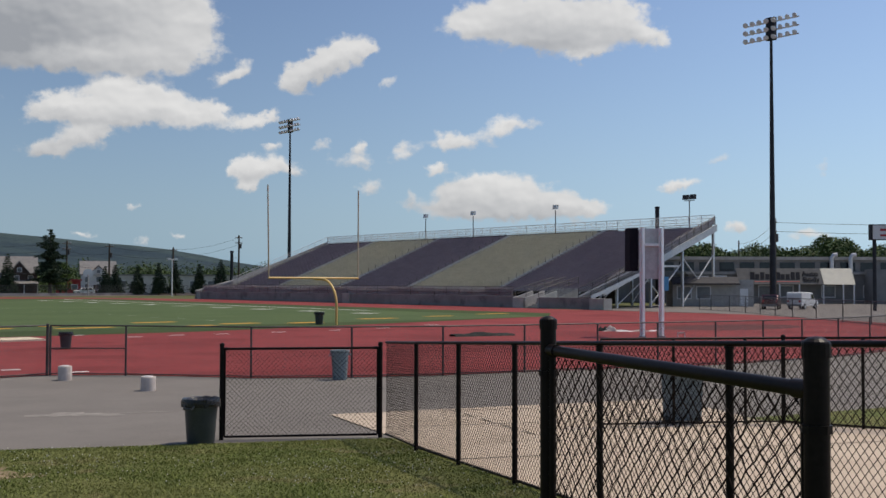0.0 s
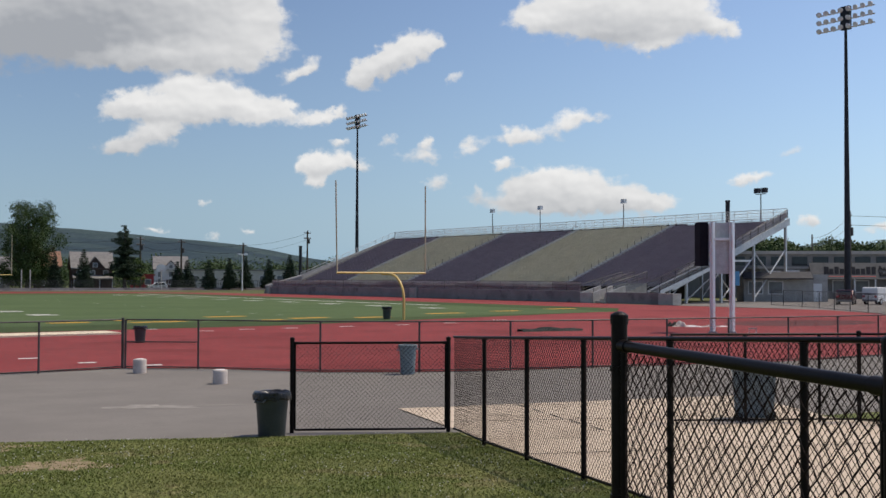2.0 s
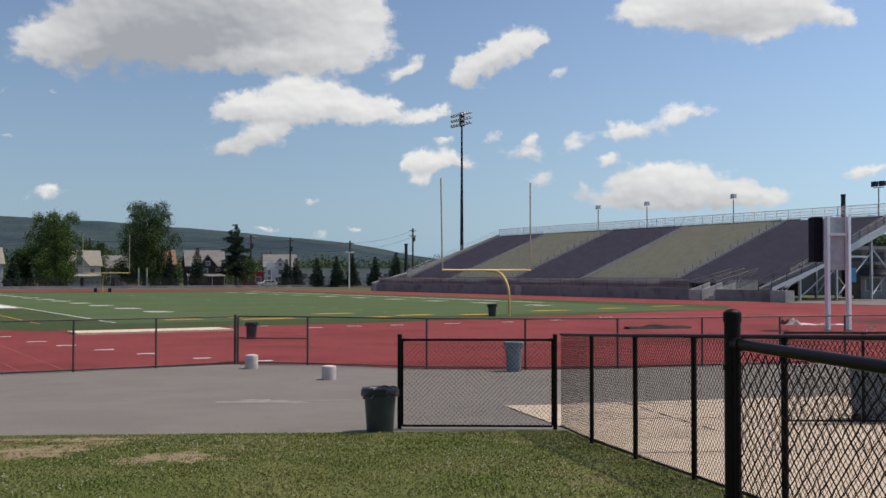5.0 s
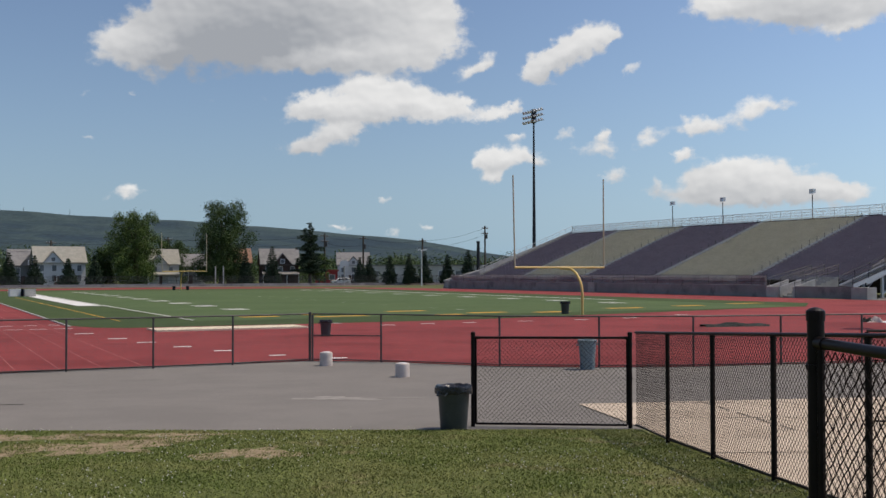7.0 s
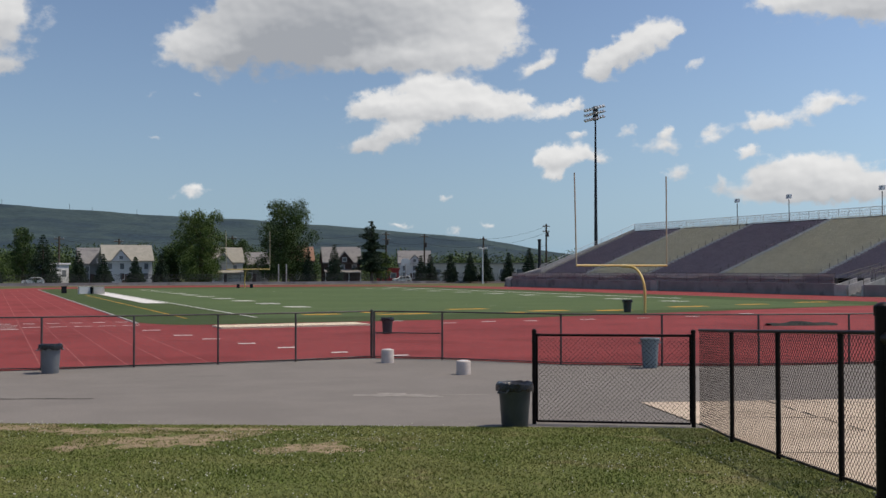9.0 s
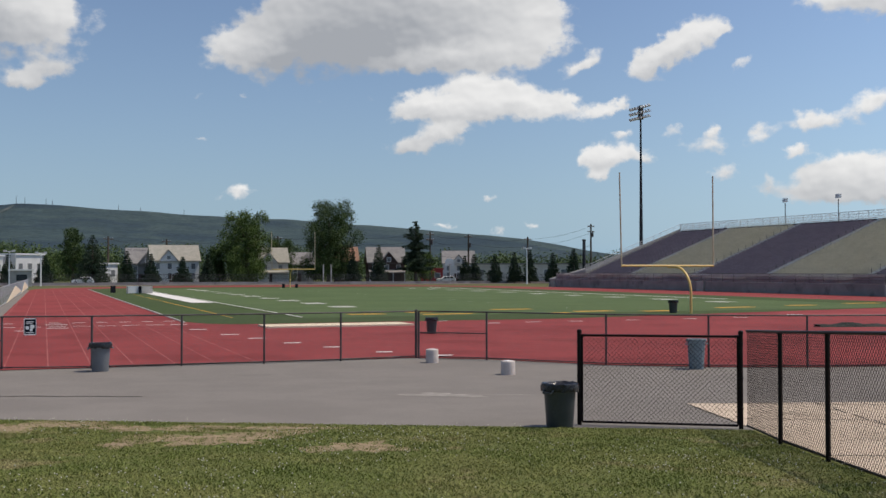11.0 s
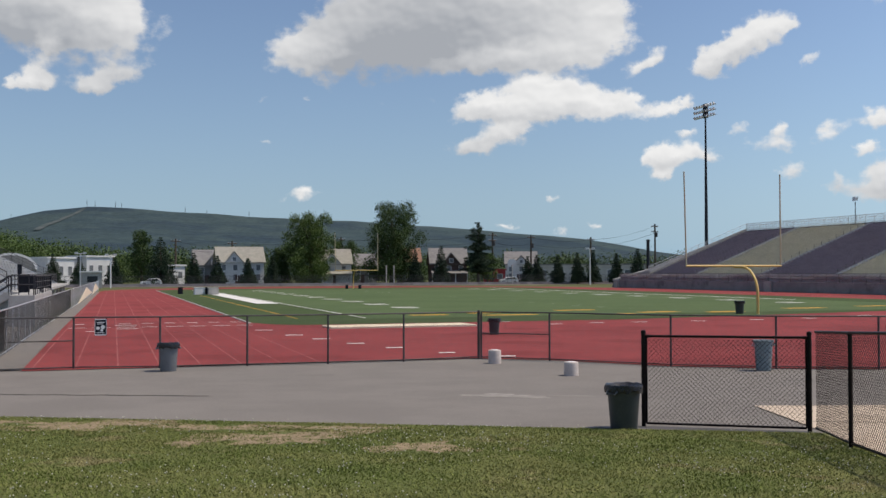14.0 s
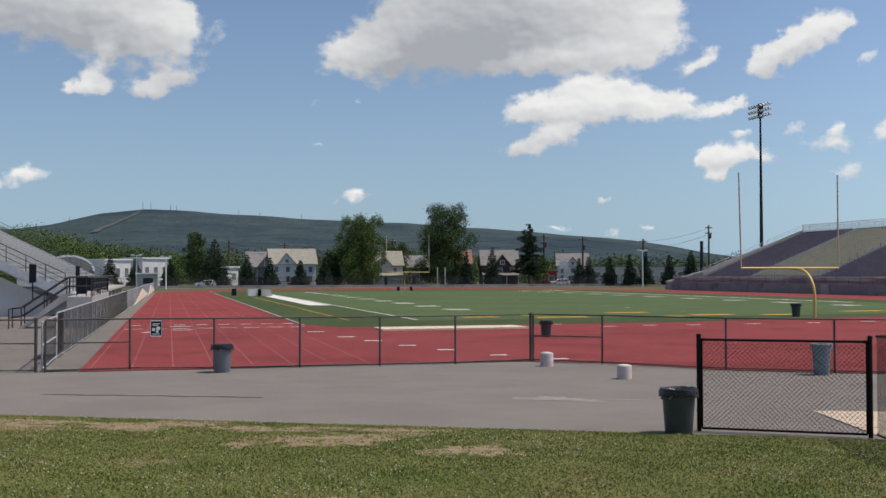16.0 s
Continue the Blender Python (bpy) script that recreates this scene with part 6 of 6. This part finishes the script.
for px, w, hh in ((36.9, 1.8, 3.9), (39.4, 1.9, 4.0)):
    g = Geo()
    g.box(px - w / 2, -0.5, 0, px + w / 2, -0.02, hh)
    part("white_panel", g, M_WHITEPAINT, shop, "white door surround")
for px in (43.0, 46.0, 49.0, 55.0, 61.0, 64.0, 67.0):
    window_part(shop, px, 0, 1.0, 1.8, 1.5)
g = Geo()
g.box(60.2, -3.0, 0, 78.0, 0, 4.9)
part("side_wing", g, M_GREYSIDING, shop, "plain grey side wing")
rest = thing("stand_outbuilding", "grey flat-roofed block beside the grandstand's end", "outbuilding", pose(110.5, 79.0, 0, 0, 0, -39.8))
g = Geo()
g.box(-6, 0, 0, 4.0, 4, 3.3)
part("wall", g, M_GREYCON, rest)
g = Geo()
g.slab([(-1.2, 2.7), (0.2, 3.5), (0.2, 3.65), (-1.2, 2.85)], "x", -6.3, 2.0)
part("canopy", g, M_MAST, rest, "dark sloping canopy")
for px in (-4.6, -2.2):
    window_part(rest, px, 0, 1.0, 1.6, 1.4)
g = Geo()
g.box(2.3, -0.06, 0.05, 3.3, 0.0, 2.2)
part("door", g, M_WHITEPAINT, rest)
roadsign = thing("roadside_sign", "white boxed business sign on a dark pole", "sign", pose(105.9, 56.6, 0, 0, 0, -44))
g = Geo()
g.tube((0, 0, 0), (0, 0, 9.0), 0.2, None, 10)
part("pole", g, M_MAST, roadsign, "", True)
g = Geo()
g.box(-0.5, -0.3, 7.4, 4.2, 0.3, 9.05)
part("cabinet", g, M_MAST, roadsign)
g = Geo()
g.box(-0.25, -0.34, 7.5, 4.1, -0.3, 8.95)
face = part("sign_face", g, M_WHITEPAINT, roadsign, "white sign face")
g = Geo()
for x0, z0, x1, z1 in ((0.5, 8.35, 3.6, 8.6), (0.5, 7.8, 3.0, 8.0)):
    g.box(x0, -0.36, z0, x1, -0.34, z1)
part("print_bars", g, M_RED, face, "red print bars")

# ---- hills ----
HILL = [(-60, 0.5), (-30, 1.0), (-12, 2.0), (-7, 2.35), (-5.3, 2.57), (-3.1, 3.18), (-0.85, 3.44), (3.8, 3.19), (8, 2.97), (12.2, 2.75), (17.1, 2.5), (21.3, 2.1), (25.2, 1.78), (28.3, 1.18), (32, 0.6), (36, 0.25), (70, 0.3), (100, 0.3)]
azs = np.arange(-60, 100.1, 0.5)
els = np.interp(azs, [a for a, _ in HILL], [e for _, e in HILL])
g = Geo()
K = 12
for a, e in zip(azs, els):
    top = 2.7 + 3200 * math.tan(radians(e))
    for k in range(K + 2):
        u = min(k, K) / K
        dist = 1400 + 1800 * u + (500 if k > K else 0)
        z = top * (u ** 1.3 if k <= K else 0.7)
        z += (6 + 0.04 * top) * noise.noise(Vector((a * 0.35, u * 5, 0.3))) * u * (0.4 if k == K else 1.0)
        g.v.append((dist * math.sin(radians(a)), dist * math.cos(radians(a)), z if k else -3.0))
n = K + 2
for i in range(len(azs) - 1):
    for k in range(n - 1):
        g.f.append((i * n + k, (i + 1) * n + k, (i + 1) * n + k + 1, i * n + k + 1))
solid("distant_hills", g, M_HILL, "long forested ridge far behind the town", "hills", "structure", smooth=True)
scar = Geo()
rows = []
for i in range(13):
    q = i / 12
    a, u = -3.4 + 2.3 * q, 0.62 + 0.36 * q
    top = 2.7 + 3200 * math.tan(radians(float(np.interp(a, azs, els))))
    for da in (-0.2 + 0.08 * q, 0.16 - 0.1 * q):
        z = top * u ** 1.3 + (6 + 0.04 * top) * noise.noise(Vector((a * 0.35, u * 5, 0.3))) * u + 1.5
        d = 1400 + 1800 * u - 8
        rows.append((d * math.sin(radians(a + da)), d * math.cos(radians(a + da)), z))
scar.add(rows, [(2 * i, 2 * i + 1, 2 * i + 3, 2 * i + 2) for i in range(12)])
solid("hill_scar", scar, M_HILLCUT, "bare cleared strip down the far ridge", "hill scar", "structure")
for a, h in ((-1.0, 17), (-0.6, 14), (0.4, 15), (0.7, 12), (3.9, 12), (5.0, 9), (7.2, 11), (9.6, 12), (-4.6, 9), (16.0, 10)):
    e = float(np.interp(a, azs, els))
    p = thing("radio_mast", "thin radio mast on the far ridge", "radio mast", pose(3195 * math.sin(radians(a)), 3195 * math.cos(radians(a)), 2.7 + 3195 * math.tan(radians(e)) - 6), "radio masts")
    gg = Geo()
    gg.tube((0, 0, 0), (0, 0, h * 1.25 + 6), 0.75, 0.45, 5)
    part("mast", gg, M_GALV, p)

# ---- trees ----


def leaf_cloud(clumps, count, size, seed, loose=0.08):
    """Many small leaf quads spread over rounded clumps (x, y, z, rx, rz)."""
    rs = np.random.RandomState(seed)
    c = np.array(clumps, float)
    wgt = c[:, 3] ** 2
    idx = rs.choice(len(c), count, p=wgt / wgt.sum())
    d = rs.normal(size=(count, 3))
    d /= np.linalg.norm(d, axis=1)[:, None]
    rad = rs.uniform(0.45, 1.06, count) ** 0.5
    p = c[idx, :3] + d * rad[:, None] * np.stack([c[idx, 3], c[idx, 3], c[idx, 4]], 1)
    p += rs.normal(size=(count, 3)) * (loose * c[idx, 3])[:, None]
    nrm = d + rs.normal(size=(count, 3)) * 0.55
    nrm /= np.linalg.norm(nrm, axis=1)[:, None]
    u = np.cross(nrm, rs.normal(size=(count, 3)))
    u /= np.linalg.norm(u, axis=1)[:, None]
    w = np.cross(nrm, u)
    s = size * rs.uniform(0.6, 1.35, count)[:, None]
    q = np.stack([p - u * s * 0.5, p - w * s * 0.32, p + u * s * 0.5, p + w * s * 0.32], 1).reshape(-1, 3)
    return q


def quads_mesh(name, q, material):
    me = bpy.data.meshes.new(name)
    nq = len(q) // 4
    me.vertices.add(len(q))
    me.vertices.foreach_set("co", q.astype(np.float32).ravel())
    me.loops.add(nq * 4)
    me.loops.foreach_set("vertex_index", np.arange(nq * 4, dtype=np.int32))
    me.polygons.add(nq)
    me.polygons.foreach_set("loop_start", np.arange(0, nq * 4, 4, dtype=np.int32))
    me.polygons.foreach_set("loop_total", np.full(nq, 4, dtype=np.int32))
    me.materials.append(material)
    me.update(calc_edges=True)
    return me


def broadleaf(x, y, h, w, material, label, seed, count=9000, size=0.3, low=0.18):
    t = thing("tree", label, "tree", pose(x, y, 0), "broadleaf trees")
    rnd = random.Random(seed)
    g = Geo()
    g.tube((0, 0, -0.2), (0.1, 0, h * 0.3), w * 0.05, w * 0.036, 10)
    g.tube((0.1, 0, h * 0.3), (0.0, 0.2, h * 0.75), w * 0.036, w * 0.012, 8)
    clumps = []
    for k in range(15):
        a = k * 2.4 + rnd.uniform(-0.4, 0.4)
        z0 = h * rnd.uniform(0.2, 0.62)
        r = w * rnd.uniform(0.2, 0.4)
        tip = (r * math.cos(a), r * math.sin(a), z0 + h * rnd.uniform(0.1, 0.26))
        g.tube((0.05, 0.05, z0), tip, w * 0.015, w * 0.004, 6)
    part("trunk", g, M_BARK, t)
    for k in range(62):
        zt = low + (1 - low) * ((k + 0.5) / 62)
        wide = math.sin(math.pi * min(1.0, (zt - low) / (1 - low) * 0.62 + 0.2)) ** 0.7
        a = k * 2.4 + rnd.uniform(-0.5, 0.5)
        r = w * 0.5 * wide * rnd.uniform(0.25, 0.92)
        cr = w * rnd.uniform(0.06, 0.145)
        clumps.append((r * math.cos(a), r * math.sin(a), h * zt - cr * 0.6, cr, cr * rnd.uniform(0.7, 1.0)))
    clumps.append((0, 0, h * 0.55, w * 0.3, h * 0.26))
    part("crown", quads_mesh("crown", leaf_cloud(clumps, count, size, seed, 0.28), material), material, t, "dense leafy crown")


def conifer(x, y, h, w, label, seed, count=2600, size=0.34, skirt=0.1, material=None, ragged=0.0):
    t = thing("conifer", label, "conifer", pose(x, y, 0), "conifers")
    rnd = random.Random(seed)
    rs = np.random.RandomState(seed)
    g = Geo()
    g.tube((0, 0, -0.1), (0, 0, h * 0.96), w * 0.05, 0.02, 8)
    qs = []
    tiers = int(h * 2.1)
    clumps = []
    for k in range(tiers):
        u = k / tiers
        z = h * (skirt + (1 - skirt) * u)
        r = w * 0.5 * (1 - u) ** (0.85 - 0.4 * ragged) * rnd.uniform(0.8 - 0.45 * ragged, 1.12) + 0.08
        m = max(3, int(8 * (1 - u) + 2))
        for j in range(m):
            a = 2 * math.pi * (j + rnd.random() * 0.6) / m
            rr = r * rnd.uniform(0.75 - 0.4 * ragged, 1.1)
            g.tube((0, 0, z + 0.1), (rr * math.cos(a), rr * math.sin(a), z - 0.12 * rr), 0.025 + 0.02 * (1 - u), 0.01, 4, False)
            for s in (0.4, 0.75, 1.0):
                clumps.append((rr * s * math.cos(a), rr * s * math.sin(a), z - 0.1 * rr * s, 0.16 + 0.16 * r * (1.2 - s * 0.5), 0.14 + 0.05 * r))
    part("trunk", g, M_BARK, t)
    mt = material or M_NEEDLE
    part("crown", quads_mesh("crown", leaf_cloud(clumps, count, size, seed), mt), mt, t, "dark needled crown")


broadleaf(44.2, 240.0, 16.4, 12.5, M_LEAF_MID, "tall full green broadleaf tree before the houses", 21, 34000, 0.3, 0.1)
broadleaf(63.2, 239.0, 19.2, 14.5, M_LEAF_DARK, "tall dark green broadleaf tree among the houses", 22, 38000, 0.3, 0.12)
broadleaf(38.6, 246.0, 8.5, 6.0, M_LEAF_DARK, "small dark broadleaf tree by the road", 23, 10000, 0.28, 0.08)
broadleaf(57.0, 262.0, 11.0, 9.0, M_LEAF_DARK, "dark broadleaf tree behind the goal", 24, 12000, 0.3, 0.1)
broadleaf(7.9, 268.0, 13.2, 7.0, M_LEAF_DARK, "round-topped tree beyond the road", 25, 10000, 0.3)
broadleaf(88.5, 244.0, 7.5, 5.0, M_LEAF_MID, "light green tree beside the red building", 26, 8000, 0.28)
conifer(82.3, 233.0, 14.6, 9.2, "tall ragged pine beside the brown house", 31, 24000, 0.26, 0.2, ragged=1.0)
conifer(11.0, 238.0, 10.8, 8.4, "broad dark spruce beyond the track", 32, 16000, 0.26, 0.05)
for k, (x, y, h, w) in enumerate(((18.0, 237, 7.4, 4.4), (23.0, 237, 6.8, 4.0), (29.6, 236, 6.2, 4.0), (35.0, 236, 6.8, 4.2), (66.5, 231, 8.1, 3.8), (72.0, 229, 9.0, 4.3), (91.0, 224, 6.6, 3.4), (94.5, 227, 6.9, 3.6), (97.5, 222, 6.6, 3.8), (101.5, 220, 7.4, 3.4), (104.5, 218, 7.9, 3.4), (109.3, 216, 7.2, 3.6), (113.5, 214, 8.2, 4.4), (-5.6, 236, 6.5, 4.0), (-11.0, 240, 7.2, 4.4), (1.5, 240, 6.5, 4.5))):
    conifer(x, y, h, w, "dark conical evergreen in a row beyond the track", 40 + k, 9500, 0.24)

wood = []
rnd = random.Random(9)
for k in range(560):
    a = radians(rnd.uniform(-13, 40))
    dist = rnd.uniform(290, 420)
    rr = rnd.uniform(3.0, 5.5)
    wood.append((dist * math.sin(a), dist * math.cos(a), rnd.uniform(0.5, 7.6 if a < 0.26 else 5.0) + 0.008 * (dist - 290), rr, rr * 0.9))
solid("far_woods", quads_mesh("far_woods", leaf_cloud(wood, 170000, 0.58, 71), M_WOODS), M_WOODS, "mixed green treetops across the town", "woods", "stuff")
wood = []
for k in range(460):
    deg = rnd.uniform(-22, 2)
    dist = rnd.uniform(330, 560)
    lift = max(0.0, min(1.0, (1.5 - deg) / 9.5))
    rr = rnd.uniform(3.5, 6.5)
    wood.append((dist * math.sin(radians(deg)), dist * math.cos(radians(deg)), 2.7 + dist * math.tan(radians(0.4 + 2.0 * lift * rnd.uniform(0.35, 1.0))) - 2, rr, rr))
for k in range(260):
    deg = rnd.uniform(-24, 2)
    dist = rnd.uniform(320, 500)
    rr = rnd.uniform(4, 7)
    wood.append((dist * math.sin(radians(deg)), dist * math.cos(radians(deg)), rnd.uniform(0, 4), rr, rr))
solid("hillside_woods", quads_mesh("hillside_woods", leaf_cloud(wood, 260000, 0.58, 72), M_LEAF_MID), M_LEAF_MID, "bright green wooded slope behind the bleachers", "woods", "stuff")
wood = []
for k in range(900):
    deg = rnd.uniform(50, 72)
    dist = rnd.uniform(225, 300)
    prof = 1.95 + 0.2 * math.sin(deg * 1.9 + 1.0) + 0.12 * math.sin(deg * 5.3) + 0.35 * math.exp(-((deg - 60.0) / 0.9) ** 2) - 0.3 * math.exp(-((deg - 56.6) / 0.8) ** 2)
    rr = rnd.uniform(1.6, 3.6)
    wood.append((dist * math.sin(radians(deg)), dist * math.cos(radians(deg)), 2.7 + dist * math.tan(radians(prof * rnd.uniform(0.0, 1.0))) - rr * 0.6, rr, rr * 0.85))
solid("roadside_woods", quads_mesh("roadside_woods", leaf_cloud(wood, 260000, 0.62, 73), M_WOODS), M_WOODS, "dark green trees behind the workshop", "woods", "stuff")

# ---- grass blades and clover on the bank ----


def in_patch(px, py):
    hit = np.zeros(len(px), bool)
    for cx, cy, rx, ry, turn, _ in BARE:
        c, s = math.cos(-turn), math.sin(-turn)
        dx, dy = px - cx, py - cy
        hit |= ((c * dx - s * dy) / (rx * 0.95)) ** 2 + ((s * dx + c * dy) / (ry * 0.95)) ** 2 < 1
    return hit


def lawn_points(count, seed):
    rs = np.random.RandomState(seed)
    s = rs.uniform(5.5, 16.62, count)
    a = rs.uniform(-15.0, 17.5, count)
    px, py = 0.447 * s + 0.894 * a, 0.894 * s - 0.447 * a
    edge = 4.14 + (py + 1.2) * (10.27 - 4.14) / (13.72 + 1.2)
    keep = (px < edge - 0.02) & (px > -7.5)
    return px[keep], py[keep], rs


px, py, rs = lawn_points(640000, 5)
tuft = np.sin(px * 9 + 3 * np.sin(py * 5.3)) * np.sin(py * 6.1 + 2 * np.sin(px * 7.7)) + 0.6 * np.sin(px * 23 + py * 11) * np.sin(py * 19)
keep = ~in_patch(px, py) | (tuft > 0.35) | (rs.uniform(size=len(px)) < 0.13)
px, py = px[keep], py[keep]
ss = 0.447 * px + 0.894 * py
pz = 0.28 + 0.053 * (16.65 - ss) + 0.012
n = len(px)
ang = rs.uniform(0, 2 * math.pi, n)
hgt = rs.uniform(0.010, 0.030, n) * (1 + 0.25 * np.sin(px * 3.1) * np.sin(py * 2.7 + px))
wid = rs.uniform(0.004, 0.009, n)
lx, ly = rs.normal(size=n) * 0.02, rs.normal(size=n) * 0.02
v = np.empty((n, 3, 3))
v[:, 0] = np.stack([px - np.cos(ang) * wid, py - np.sin(ang) * wid, pz], 1)
v[:, 1] = np.stack([px + np.cos(ang) * wid, py + np.sin(ang) * wid, pz], 1)
v[:, 2] = np.stack([px + lx, py + ly, pz + hgt], 1)
me = bpy.data.meshes.new("grass_blades")
me.vertices.add(n * 3)
me.vertices.foreach_set("co", v.astype(np.float32).ravel())
me.loops.add(n * 3)
me.loops.foreach_set("vertex_index", np.arange(n * 3, dtype=np.int32))
me.polygons.add(n)
me.polygons.foreach_set("loop_start", np.arange(0, n * 3, 3, dtype=np.int32))
me.polygons.foreach_set("loop_total", np.full(n, 3, dtype=np.int32))
me.materials.append(M_BLADE)
me.update(calc_edges=True)
tagged(new("grass_blades", me), "short green and straw-coloured grass blades", "grass", "", "stuff")
px, py, rs = lawn_points(7500, 8)
dense = np.sin(px * 0.9 + 1.0) * np.sin(py * 0.8) + rs.normal(size=len(px)) * 0.5
keep = (dense > 0.0) & ~in_patch(px, py)
px, py = px[keep], py[keep]
pz = 0.28 + 0.053 * (16.65 - (0.447 * px + 0.894 * py)) + 0.012 + rs.uniform(0.03, 0.06, len(px))
g = Geo()
for x, y, z in zip(px.tolist(), py.tolist(), pz.tolist()):
    r = 0.0095
    g.add([(x - r, y, z), (x, y - r, z), (x + r, y, z), (x, y + r, z), (x, y, z + r), (x, y, z - r)], [(0, 1, 4), (1, 2, 4), (2, 3, 4), (3, 0, 4), (1, 0, 5), (2, 1, 5), (3, 2, 5), (0, 3, 5)])
solid("clover_flowers", g, M_CLOVER, "tiny white clover heads in the lawn", "clover", "stuff")
